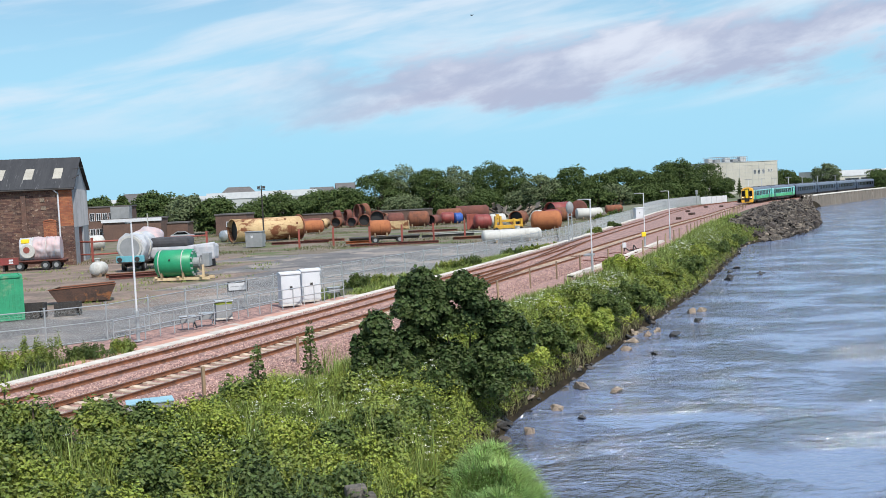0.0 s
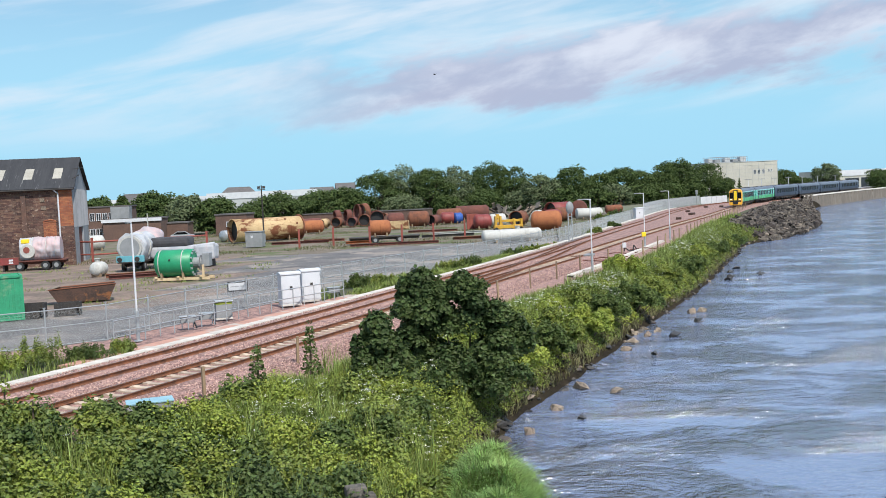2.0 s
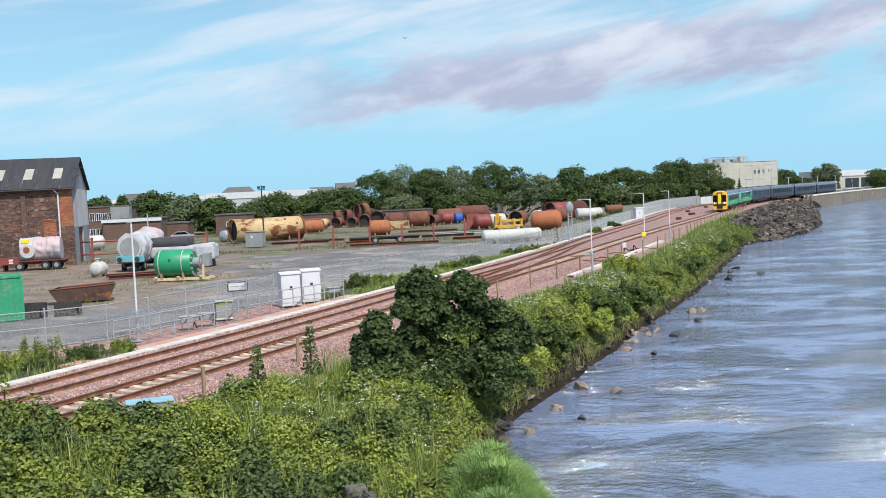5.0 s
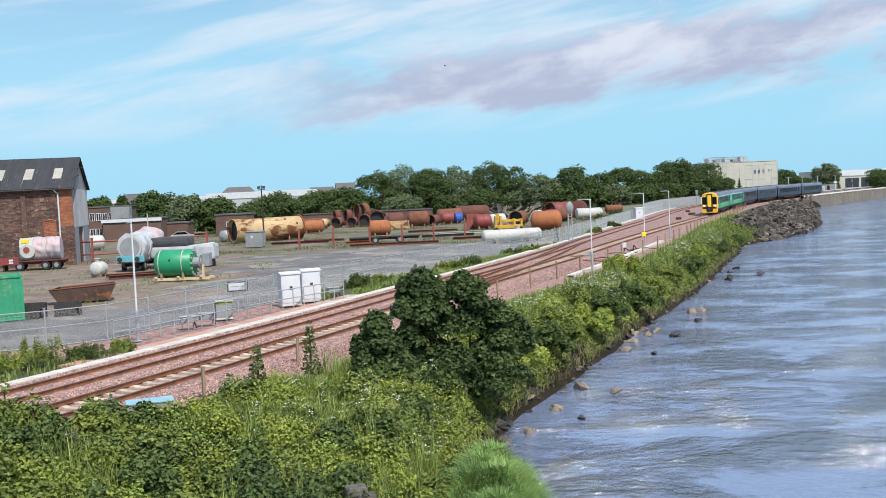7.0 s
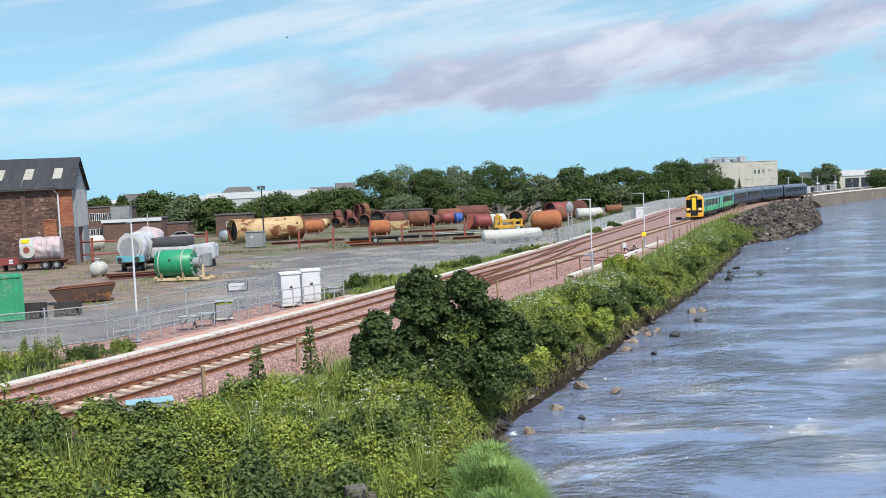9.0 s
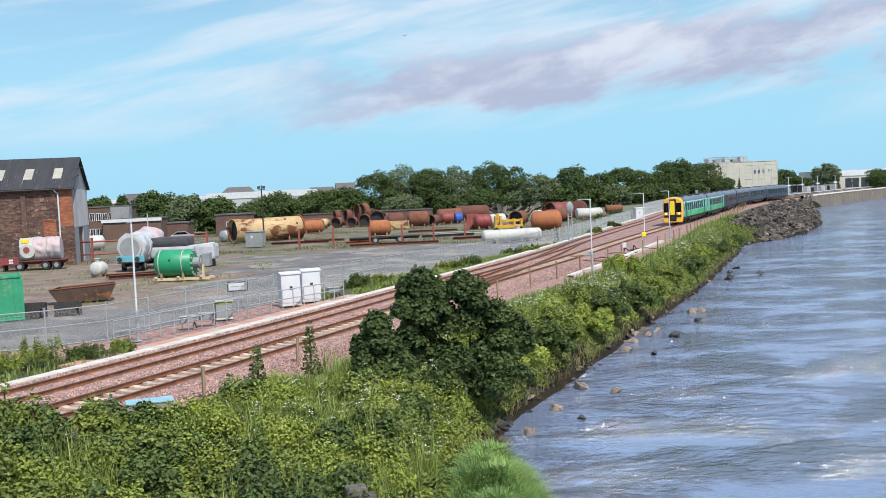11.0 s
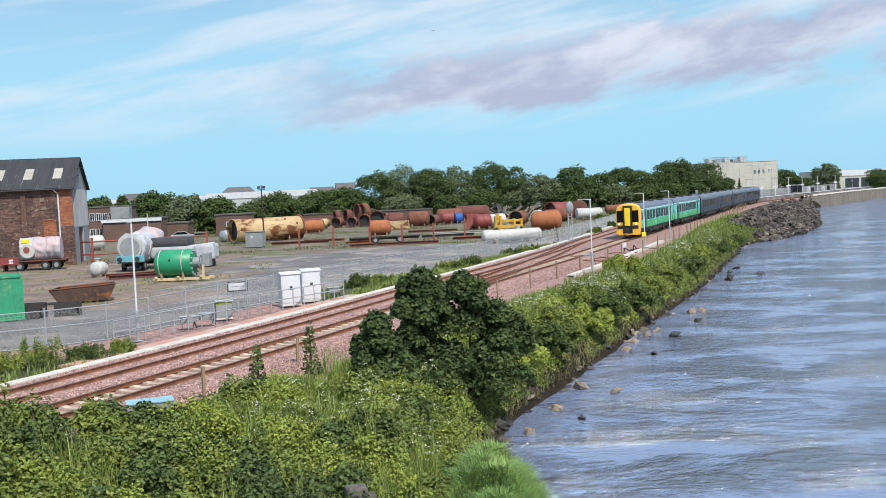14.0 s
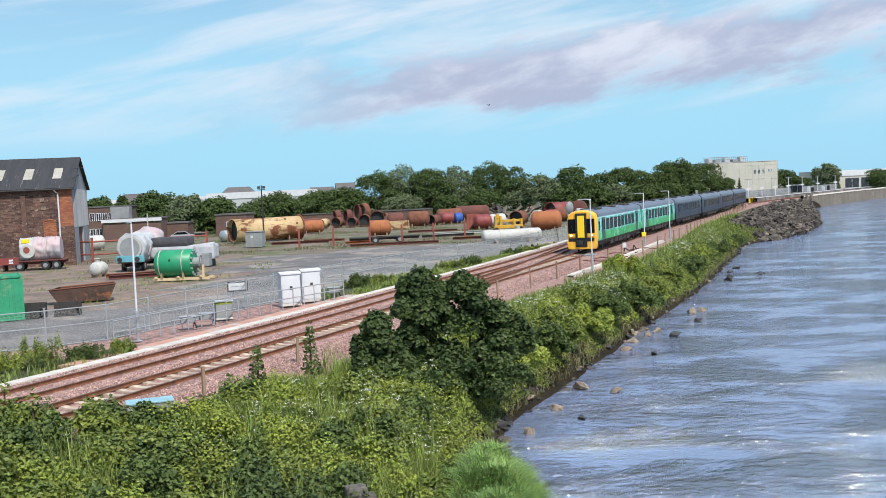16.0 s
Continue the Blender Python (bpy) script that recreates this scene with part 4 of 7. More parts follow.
def block(name, x, y, turn, w, d, h, wall, roof, label, category="building", windows=(), fascia=0.0, pitch=0.0, base=-0.4, group="", hipped=False):
    """A simple building: walls, a flat or pitched roof, and rows of windows (z, height, first, step, count, width) on its front."""
    t = thing(name, pose(x, y, base, 0, 0, turn), label, category, group)
    bm = B()
    for a, b, c, e in ((0, 0.15, w, 0.3), (0, d - 0.15, w, 0.3), (-w / 2 + 0.15, d / 2, 0.3, d - 0.6), (w / 2 - 0.15, d / 2, 0.3, d - 0.6)):
        box(bm, a, b, 0, c, e, h)
    part("wall", bm, wall, t)
    bm = B()
    if pitch:
        hip = min(0.42 * d, 0.38 * w) if hipped else 0.0
        eave = [bm.verts.new(q) for q in ((-w / 2 - 0.3, -0.4, h), (w / 2 + 0.3, -0.4, h), (w / 2 + 0.3, d + 0.4, h), (-w / 2 - 0.3, d + 0.4, h))]
        r0, r1 = bm.verts.new((-w / 2 - 0.3 + hip, d / 2, h + pitch)), bm.verts.new((w / 2 + 0.3 - hip, d / 2, h + pitch))
        for q in ((eave[0], eave[1], r1, r0), (eave[2], eave[3], r0, r1), (eave[1], eave[2], r1), (eave[3], eave[0], r0), (eave[3], eave[2], eave[1], eave[0])):
            bm.faces.new(q)
        bmesh.ops.recalc_face_normals(bm, faces=bm.faces[:])
    else:
        box(bm, 0, d / 2, h, w + 0.3, d + 0.3, 0.25)
    part("roof", bm, roof, t)
    if fascia:
        bm = B()
        box(bm, 0, -0.22, h - fascia + 0.2, w + 0.4, 0.12, fascia)
        part("fascia", bm, "white_paint", t)
    for z, hh, first, step, count, ww in windows:
        for i in range(count):
            bm = B()
            xx = -w / 2 + first + i * step
            box(bm, xx, -0.03, z, ww, 0.06, hh)
            win = part("window", bm, "window_dark", t)
            bm = B()
            for e in (-ww / 2, ww / 2, 0):
                box(bm, xx + e, -0.07, z, 0.09, 0.06, hh)
            box(bm, xx, -0.07, z - 0.08, ww + 0.15, 0.08, 0.09)
            box(bm, xx, -0.07, z + hh, ww + 0.15, 0.08, 0.08)
            part("frame", bm, "white_paint", win)
    return t


shed()
block("office_block", -64.5, 186, 8, 12, 9, 6.4, "brown_wall", "slate", "two-storey brown brick office with white window frames", windows=((4.0, 1.3, 0.8, 1.15, 9, 0.8), (0.9, 1.5, 0.8, 1.15, 9, 0.9)))
bl = block("flat_roofed_building", -57.5, 185, 6, 10.5, 8, 3.9, "brown_wall", "slate", "low brown building with a white roof edge", fascia=0.6)
bm = B()
box(bm, -2.4, 3, 4.16, 3.4, 2.6, 2.2, 0.04)
wt = part("water_tank", bm, "grey_paint", bl, "pale grey steel roof tank")
bm = B()
for i in range(6):
    box(bm, -3.9 + i * 0.6, 1.68, 4.2, 0.06, 0.06, 2.1)
part("rib", bm, "grey_paint", wt)
block("low_brick_store", -52.5, 192, 4, 7.0, 6, 2.7, "brown_wall", "slate", "low brown brick store with a flat roof", windows=())
block("yard_store", -39.5, 187, -6, 6.0, 5, 3.9, "brown_wall", "slate", "dark brick store with a small window", windows=((1.8, 0.8, 2.4, 1, 1, 0.6),))
block("boundary_wall", -25, 226, -4, 46, 0.6, 2.6, "brown_wall", "slate", "long brown brick wall behind the scrap tanks", "wall")
block("white_warehouse", -75, 420, 2, 46, 30, 10.0, "pale_wall", "pale_wall", "large white industrial warehouse with a flat roof", windows=((1.0, 3.2, 5, 9, 5, 3.0),), fascia=2.6)
block("white_warehouse", -128, 455, 4, 62, 30, 9.4, "pale_wall", "pale_wall", "long low white industrial warehouse behind trees", fascia=1.6)
block("house", -108, 350, -20, 13, 9, 6.6, "cream_wall", "slate", "pale rendered house with a grey slate roof", pitch=4.2, windows=((3.8, 1.2, 2, 3, 4, 1.0),))
block("house", -97, 480, 10, 20, 12, 8.8, "brown_wall", "slate", "house with a broad brown hipped roof", pitch=4.6, hipped=True)
block("terrace_house", -49, 520, 10, 10, 8, 10.6, "cream_wall", "slate", "tall pale house at the end of a terrace", pitch=3.0, windows=((6.5, 1.3, 2, 3, 3, 1.0),))
block("terrace_house", -62, 525, 10, 12, 8, 9.4, "brown_wall", "slate", "terrace house of dark brick with chimneys", pitch=2.6)
fac = block("factory_building", 119, 392, 17, 32, 26, 12.6, "cream_wall", "pale_wall", "cream panelled factory with plant on its flat roof", windows=((7.8, 1.6, 21.5, 2.0, 3, 1.0), (8.6, 0.9, 28, 1.2, 2, 0.6)))
bm = B()
for i in range(9):
    box(bm, 0, -0.03, 1.4 * i, 32.05, 0.06, 0.06)
for i in range(12):
    box(bm, -15.9 + i * 2.9, -0.03, 0, 0.06, 0.06, 12.6)
part("panel_joint", bm, "pale_wall", fac)
bm = B()
for i in range(11):
    a = -12.5 + i * 1.75
    rod(bm, (a, 4, 12.8), (a, 4, 14.9), 0.08, 5)
    rod(bm, (a, 8, 12.8), (a, 8, 14.9), 0.08, 5)
for z in (13.9, 14.9):
    rod(bm, (-12.5, 4, z), (5, 4, z), 0.08, 5)
    rod(bm, (-12.5, 8, z), (5, 8, z), 0.08, 5)
part("roof_frame", bm, "grey_paint", fac)
for i, (a, w, h) in enumerate(((-11.4, 2.0, 1.6), (-8.0, 2.6, 1.3), (-3.6, 2.2, 1.7), (0.2, 2.4, 1.2), (3.6, 2.6, 1.9))):
    bm = B()
    box(bm, a, 6, 12.85, w, 2.6, h, 0.06)
    part("roof_unit", bm, "grey_paint" if i % 2 else "pale_wall", fac)
block("long_warehouse", 205, 425, 12, 78, 30, 7.4, "cream_wall", "pale_wall", "long pale warehouse beside the station", windows=((0.3, 4.0, 6, 7.5, 9, 6.6),), fascia=2.4)
block("low_factory_wing", 150, 440, 12, 30, 14, 5.6, "cream_wall", "pale_wall", "low cream factory wing behind trees")


# ---- tanks and scrap in the yard ----
def vessel(name, x, y, turn, length, r, mat, label, ends=("dome", "dome"), bands=0, z=-0.35, category="tank", manhole=False, group="", inside="black", tilt=0.0, flange=False):
    """A cylindrical vessel lying on its side on two chocks, its axis along x before the turn."""
    t = thing(name, pose(x, y, z, 0, 0, turn), label, category, group)
    lift = 0.12
    c = lift + r
    prof = []
    L = length / 2
    if ends[0] == "dome":
        prof += [(-L, 0.01), (-L + 0.04 * r, 0.35 * r), (-L + 0.14 * r, 0.7 * r), (-L + 0.32 * r, 0.93 * r), (-L + 0.5 * r, r)]
    elif ends[0] == "flat":
        prof += [(-L, 0.01), (-L, 0.97 * r), (-L + 0.04, r)]
    else:
        prof += [(-L + 0.9 * length, r * 0.95), (-L, r * 0.95), (-L, r)]
    if ends[1] == "dome":
        prof += [(L - 0.5 * r, r), (L - 0.32 * r, 0.93 * r), (L - 0.14 * r, 0.7 * r), (L - 0.04 * r, 0.35 * r), (L, 0.01)]
    elif ends[1] == "flat":
        prof += [(L - 0.04, r), (L, 0.97 * r), (L, 0.01)]
    else:
        prof += [(L, r), (L, r * 0.95), (-L + 0.1 * length, r * 0.95)]
    bm = B()
    lathe(bm, prof, 28, cap=False)
    bmesh.ops.translate(bm, verts=bm.verts[:], vec=(0, 0, c))
    shell = part("shell", bm, mat, t)
    for e, sx in ((ends[0], -1), (ends[1], 1)):
        if e == "open":
            bm = B()
            rod(bm, (sx * (L - 0.6), 0, c), (sx * (L - 0.62), 0, c), r * 0.94, 24)
            part("inner_end", bm, inside, t)
            bm = B()
            lathe(bm, [(sx * L - 0.06, r), (sx * L - 0.06, r * 1.05), (sx * L + 0.03, r * 1.05), (sx * L + 0.03, r * 0.94)], 28)
            bmesh.ops.translate(bm, verts=bm.verts[:], vec=(0, 0, c))
            part("rim", bm, mat, t)
    for i in range(bands):
        u = -L + length * (i + 0.7) / (bands + 0.4)
        bm = B()
        lathe(bm, [(u - 0.05, r * 0.99), (u - 0.05, r * 1.015), (u + 0.05, r * 1.015), (u + 0.05, r * 0.99)], 28)
        bmesh.ops.translate(bm, verts=bm.verts[:], vec=(0, 0, c))
        part("band", bm, mat, t)
    if flange:
        bm = B()
        lathe(bm, [(L - 0.25, r), (L - 0.25, r * 1.14), (L - 0.1, r * 1.14), (L - 0.1, r)], 28)
        bmesh.ops.translate(bm, verts=bm.verts[:], vec=(0, 0, c))
        part("flange", bm, "rust", t)
    if manhole:
        bm = B()
        rod(bm, (L * 0.2, 0, c + r * 0.95), (L * 0.2, 0, c + r + 0.28), 0.28, 14)
        rod(bm, (L * 0.2, 0, c + r + 0.26), (L * 0.2, 0, c + r + 0.34), 0.34, 14)
        part("manhole", bm, mat, t)
    for u in (-0.55, 0.55):
        bm = B()
        prism(bm, [(-r * 0.75, 0), (r * 0.75, 0), (r * 0.75, lift + r * 0.34), (r * 0.4, lift + r * 0.10), (-r * 0.4, lift + r * 0.10), (-r * 0.75, lift + r * 0.34)], 0.2, "x", u * L - 0.1)
        part("chock", bm, "timber", t)
    return t


TANKS = "scrap tanks in the yard"
big = vessel("boiler_shell", -27.0, 153.6, 36, 11.4, 1.75, "rust_cream", "huge cream and rust-streaked boiler shell with an open end", ("open", "flat"), 3, category="boiler", flange=True)
for u, a in ((-4.4, 0.9), (2.6, 0.9), (4.4, 0.4)):
    bm = B()
    rod(bm, (u, -1.72 * math.cos(a), 1.87 + 1.72 * math.sin(a)), (u, -1.85 * math.cos(a), 1.87 + 1.85 * math.sin(a)), 0.16, 12)
    part("pipe_stub", bm, "rust", big)
vessel("silver_drum", -34.2, 158, 60, 1.8, 0.85, "galvanised", "silver steel drum beside the boiler shell", ("flat", "dome"))
vessel("orange_tank", -23.2, 178.5, 10, 4.2, 1.1, "rust_orange", "orange rusted tank lying behind the boiler shell", ("dome", "dome"), 1, group=TANKS)
vessel("rust_cylinder", -25.5, 186, 6, 6.0, 1.2, "rust_dark", "dark rusted cylinder lying in the yard", ("flat", "flat"), 2, group=TANKS)
for i, (x, y, r, mt) in enumerate(((-27.8, 204, 1.05, "rust_dark"), (-24.2, 203, 1.1, "rust_cream"), (-21.4, 205, 1.15, "rust"), (-18.2, 204, 1.1, "rust_dark"), (-15.9, 206, 1.35, "rust"), (-13.4, 207, 1.7, "rust_dark"))):
    vessel("open_pipe", x, y, 74 + i * 4, 3.6, r * 0.85, mt, "short wide rusted steel pipe with an open dark end", ("open", "open"), 0, group="open pipe lengths", category="pipe")
for i in range(6):
    t = thing("boiler_ring", pose(-22.5 + i * 2.05, 218 - i * 0.8, -0.4, 0, 8 * (i % 3) - 6, 20 + 5 * i), "tall rusted boiler ring standing on its edge", "boiler part", "standing boiler rings")
    r = (1.3, 1.3, 1.7, 1.75, 1.5, 1.2)[i]
    bm = B()
    lathe(bm, [(-0.6, r * 0.94), (-0.6, r), (0.6, r), (0.6, r * 0.94), (-0.6, r * 0.94)], 26)
    bmesh.ops.translate(bm, verts=bm.verts[:], vec=(0, 0, r + (1.2 if 1 < i < 4 else 0.9 if i < 2 else 0.0)))
    part("ring", bm, "rust" if i in (3, 5) else "rust_dark", t)
    if i < 4:
        bm = B()
        box(bm, 0, 0, 0, 1.8, 2.4, 1.3 if i > 1 else 1.0, 0.08)
        part("support", bm, "rust_dark", t)
vessel("rust_tank", -8.6, 187, 4, 3.4, 1.35, "rust_dark", "brown rusted storage tank with domed ends", ("dome", "dome"), 1, group=TANKS)
vessel("rust_tank", -4.3, 186.0, -3, 4.2, 1.42, "rust", "brown rusted storage tank with domed ends", ("dome", "dome"), 1, group=TANKS)
vessel("rust_tank", 1.6, 200.5, 8, 5.4, 1.4, "rust", "brown rusted storage tank with domed ends", ("dome", "dome"), 1, group=TANKS)
vessel("rust_tank", 6.8, 215, 4, 7.2, 1.5, "rust_dark", "long dark rusted storage tank with domed ends", ("flat", "dome"), 2, group=TANKS)
vessel("open_pipe", -1.5, 190.5, 62, 2.6, 0.95, "rust_dark", "short wide rusted steel pipe with an open dark end", ("open", "open"), 0, group="open pipe lengths", category="pipe")
vessel("red_boiler", 1.0, 194.5, 10, 2.6, 1.1, "red_paint", "faded red boiler barrel with rusty fittings", ("dome", "flat"), 2, group=TANKS)
vessel("blue_boiler_end", 3.1, 195, 30, 1.5, 1.0, "blue_paint", "bright blue boiler end with bolted fittings", ("flat", "flat"), 2, group=TANKS)
vessel("red_tank", 6.6, 161.0, 12, 3.0, 1.15, "red_paint", "faded red tank with a pale domed end", ("dome", "dome"), 1, group=TANKS)
vessel("white_tank", 9.2, 164.0, 10, 3.0, 1.1, "white_dirty", "dirty white tank with a domed end", ("dome", "dome"), 1, group=TANKS)
vessel("rust_tank", 15.2, 144.8, -12, 4.6, 1.38, "rust_orange", "round orange rusted tank with domed ends", ("dome", "dome"), 0, group=TANKS)
vessel("white_pipe_tank", 8.2, 117.6, 14, 7.4, 0.72, "white_dirty", "long white tank lying behind the fence", ("dome", "dome"), 2, manhole=True, group=TANKS)
vessel("open_pipe", 13.0, 168, 66, 3.0, 1.2, "rust", "short wide rusted steel pipe with an open dark end", ("open", "open"), 0, group="open pipe lengths", category="pipe")
vessel("boiler_end", 15.8, 163, 70, 1.2, 1.25, "white_dirty", "white-faced boiler end leaning among scrap", ("flat", "flat"), 0, group=TANKS)
vessel("rust_cylinder", 18.8, 172, 50, 4.0, 1.15, "red_paint", "red and rust boiler barrel in a row of scrap", ("open", "flat"), 1, group=TANKS)
vessel("rust_cylinder", 21.6, 180, 44, 4.2, 1.2, "rust", "rusted boiler barrel in a row of scrap", ("open", "flat"), 1, group=TANKS)
vessel("rust_cylinder", 22.6, 192, 38, 4.6, 1.6, "red_paint", "large dark red cylinder with an open end", ("open", "open"), 1, group=TANKS)
vessel("dark_red_drum", 27.2, 197, 78, 2.4, 1.65, "rust_dark", "dark red drum showing its flat round end", ("flat", "flat"), 1, group=TANKS)
vessel("white_tank", 27.6, 185.5, 8, 5.0, 0.98, "white_dirty", "dirty white tank with a domed end", ("flat", "dome"), 1, group=TANKS)
vessel("rust_tank", 37.4, 216, 10, 4.0, 0.85, "rust", "brown rusted storage tank with domed ends", ("dome", "dome"), 1, group=TANKS)
vessel("white_tank", -50.7, 146, 20, 2.4, 1.1, "white_dirty", "dirty white tank with a domed end", ("flat", "dome"), 0, group=TANKS)
cr = vessel("cream_pressure_tank", -31.7, 91.4, 78, 1.7, 0.62, "white_dirty", "small cream pressure tank with a round lid", ("dome", "dome"), 1)
bm = B()
rod(bm, (-0.2, 0, 1.32), (-0.2, 0, 1.62), 0.22, 12)
rod(bm, (-0.2, 0, 1.62), (-0.2, 0, 1.68), 0.3, 12)
part("neck", bm, "white_dirty", cr)
gt = vessel("green_tank", -22.23, 82.2, -3, 3.9, 1.12, "green_tank", "bright green cylindrical tank strapped on a timber skid", ("dome", "flat"), 0, z=-0.15)
for u in (-1.25, 1.05):
    bm = B()
    lathe(bm, [(u - 0.05, 1.12), (u - 0.05, 1.135), (u + 0.05, 1.135), (u + 0.05, 1.12)], 28)
    bmesh.ops.translate(bm, verts=bm.verts[:], vec=(0, 0, 1.24))
    part("strap", bm, "white_dirty", gt, "pale lashing strap")
bm = B()
for i in range(14):
    a = 2 * math.pi * i / 14
    rod(bm, (1.9, 1.0 * math.cos(a), 1.24 + 1.0 * math.sin(a)), (2.12, 1.0 * math.cos(a), 1.24 + 1.0 * math.sin(a)), 0.08, 6)
part("bolt_ring", bm, "galvanised", gt)
bm = B()
rod(bm, (1.95, 0, 1.24), (3.1, 0, 1.24), 0.42, 14)
rod(bm, (2.6, 0, 1.24), (2.7, 0, 1.24), 0.62, 16)
box(bm, 3.3, 0, 0.9, 0.7, 1.0, 1.1, 0.06)
part("pump_end", bm, "grey_paint", gt, "grey pump casing")
for u, w in ((-1.1, -0.98), (0.9, -0.98), (-0.1, -1.09)):
    bm = B()
    box(bm, u, w, 1.5, 0.14, 0.1, 0.14, 0.02)
    part("lug", bm, "black", gt)
bm = B()
for sy in (-0.7, 0.7):
    box(bm, 0.9, sy, -0.14, 5.6, 0.22, 0.22, 0.01)
for u in (-1.6, 0.6, 2.9):
    box(bm, u, 0, 0.08, 0.24, 1.9, 0.14, 0.01)
box(bm, 3.1, -0.7, 0.08, 0.2, 0.2, 1.0, 0.01)
part("skid", bm, "timber_pale", gt, "new pale timber skid")
gt.matrix_basis = gt.matrix_basis @ Matrix.Diagonal((0.83, 1, 1, 1))


def flatbed(x, y, turn, length, wheels, label, red=False, z=-0.35, deck=1.05):
    t = thing("flatbed_trailer", pose(x, y, z, 0, 0, turn), label, "trailer", "flatbed trailers")
    bm = B()
    box(bm, 0, 0, deck - 0.14, length, 2.3, 0.14, 0.02)
    for sy in (-0.6, 0.6):
        box(bm, 0, sy, deck - 0.40, length * 0.98, 0.14, 0.27)
    part("deck", bm, "dark_steel" if not red else "rust_dark", t)
    for u in wheels:
        for sy in (-0.98, 0.98):
            bm = B()
            rod(bm, (u, sy - 0.13, 0.46), (u, sy + 0.13, 0.46), 0.46, 18)
            w = part("tyre", bm, "black", t)
            bm = B()
            rod(bm, (u, sy - 0.15, 0.46), (u, sy + 0.15, 0.46), 0.24, 12)
            part("rim", bm, "grey_paint", w)
        bm = B()
        rod(bm, (u, -0.95, 0.46), (u, 0.95, 0.46), 0.07, 6)
        box(bm, u, 0, 0.46, 0.2, 1.3, 0.3)
        part("axle", bm, "dark_steel", t)
    if red:
        bm = B()
        box(bm, -length / 2 + 0.9, -1.18, deck - 0.35, 1.9, 0.06, 0.75)
        p = part("side_board", bm, "red_paint", t, "red side board with white marks")
        bm = B()
        box(bm, -length / 2 + 1.1, -1.22, deck + 0.02, 0.42, 0.02, 0.2)
        box(bm, -length / 2 + 1.1, -1.22, deck - 0.24, 0.42, 0.02, 0.16)
        part("marking", bm, "white_paint", p)
        for u in (-length / 2 + 1.6, -length / 2 + 0.3):
            bm = B()
            box(bm, u, 0, 0.0, 0.14, 1.8, deck - 0.38)
            part("landing_leg", bm, "dark_steel", t)
    return t


def draped(name, x, y, turn, length, r, z, mats, label, face=True, cab=0.0):
    """A boiler under lashed sheets: lumpy shroud, bare round end, and ropes."""
    t = thing(name, pose(x, y, z, 0, 0, turn), label, "locomotive")
    cuts = np.linspace(-length / 2, length / 2, 43)
    n = 44
    for k, mt in enumerate(mats):
        a, b = int(42 * k / len(mats)), int(42 * (k + 1) / len(mats))
        bm = B()
        rings = []
        for u in cuts[a:b + 1]:
            ring = []
            for i in range(n):
                ang = 2 * math.pi * i / n
                rr = r * (1.0 + 0.15 * noise.noise((u * 1.3, math.cos(ang) * 2 + k, math.sin(ang) * 2)) + 0.07 * noise.noise((u * 5, ang * 2, 1.0)))
                if cab and u > length * 0.22:
                    rr *= 1.0 + cab * max(0, math.sin(ang))
                zz = r + rr * math.sin(ang)
                if math.sin(ang) < -0.55:
                    zz = r - r * 0.98
                ring.append(bm.verts.new((u, rr * math.cos(ang), zz)))
            rings.append(ring)
        for p, q in zip(rings, rings[1:]):
            for i in range(n):
                f = bm.faces.new((p[i], p[(i + 1) % n], q[(i + 1) % n], q[i]))
                f.smooth = True
        bm.faces.new(rings[0][::-1])
        bm.faces.new(rings[-1])
        bmesh.ops.recalc_face_normals(bm, faces=bm.faces[:])
        part("cover_sheet", bm, mt, t)
    if face:
        bm = B()
        rod(bm, (-length / 2 - 0.25, 0, r), (-length / 2 + 0.1, 0, r), r * 0.86, 24)
        f = part("smokebox", bm, "white_dirty", t, "pale round smokebox end")
        bm = B()
        rod(bm, (-length / 2 - 0.30, 0, r), (-length / 2 - 0.24, 0, r), r * 0.72, 20)
        part("smokebox_door", bm, "grey_paint", f)
    for u in (-length * 0.2, length * 0.15, length * 0.38):
        bm = B()
        lathe(bm, [(u - 0.018, r * 0.9), (u - 0.018, r * 1.07), (u + 0.018, r * 1.07), (u + 0.018, r * 0.9)], 24)
        bmesh.ops.translate(bm, verts=bm.verts[:], vec=(0, 0, r))
        part("rope", bm, "white_dirty", t)
    return t


flatbed(-43.9, 107.0, 12, 6.6, (-1.4, 1.2, 2.3), "flatbed trailer with a red side board and black tyres", True)
dr = draped("sheeted_boiler", -43.2, 107.2, 12, 4.1, 1.18, 0.72, ("sheet_white", "sheet_pale", "sheet_pale"), "small boiler wrapped in pink and pale blue sheets on a trailer", face=False)
bm = B()
rod(bm, (-1.2, -1.32, 0.98), (-1.2, -1.05, 0.98), 0.74, 20)
f = part("boiler_end", bm, "white_dirty", dr, "cream round boiler end")
bm = B()
rod(bm, (-1.3, -1.35, 1.1), (-1.3, -1.31, 1.1), 0.33, 16)
part("cap", bm, "red_rail", f)
bm = B()
box(bm, -1.45, -0.8, 1.8, 0.8, 0.6, 0.45, 0.1)
part("yellow_patch", bm, "train_door_yellow", dr, "yellow sheet patch")
flatbed(-30.3, 99.5, 88, 6.5, (-1.9, 1.9), "low flat wagon carrying a sheeted locomotive", deck=0.95)
lb = draped("sheeted_locomotive", -30.2, 99.7, 88, 6.2, 1.35, 0.6, ("sheet_white", "sheet_white", "sheet_pale"), "steam locomotive boiler wrapped in white sheets on a wagon", cab=0.35)
bm = B()
box(bm, -3.3, 0, -0.05, 0.3, 2.7, 0.62, 0.03)
p = part("buffer_beam", bm, "teal_paint", lb, "faded teal buffer beam")
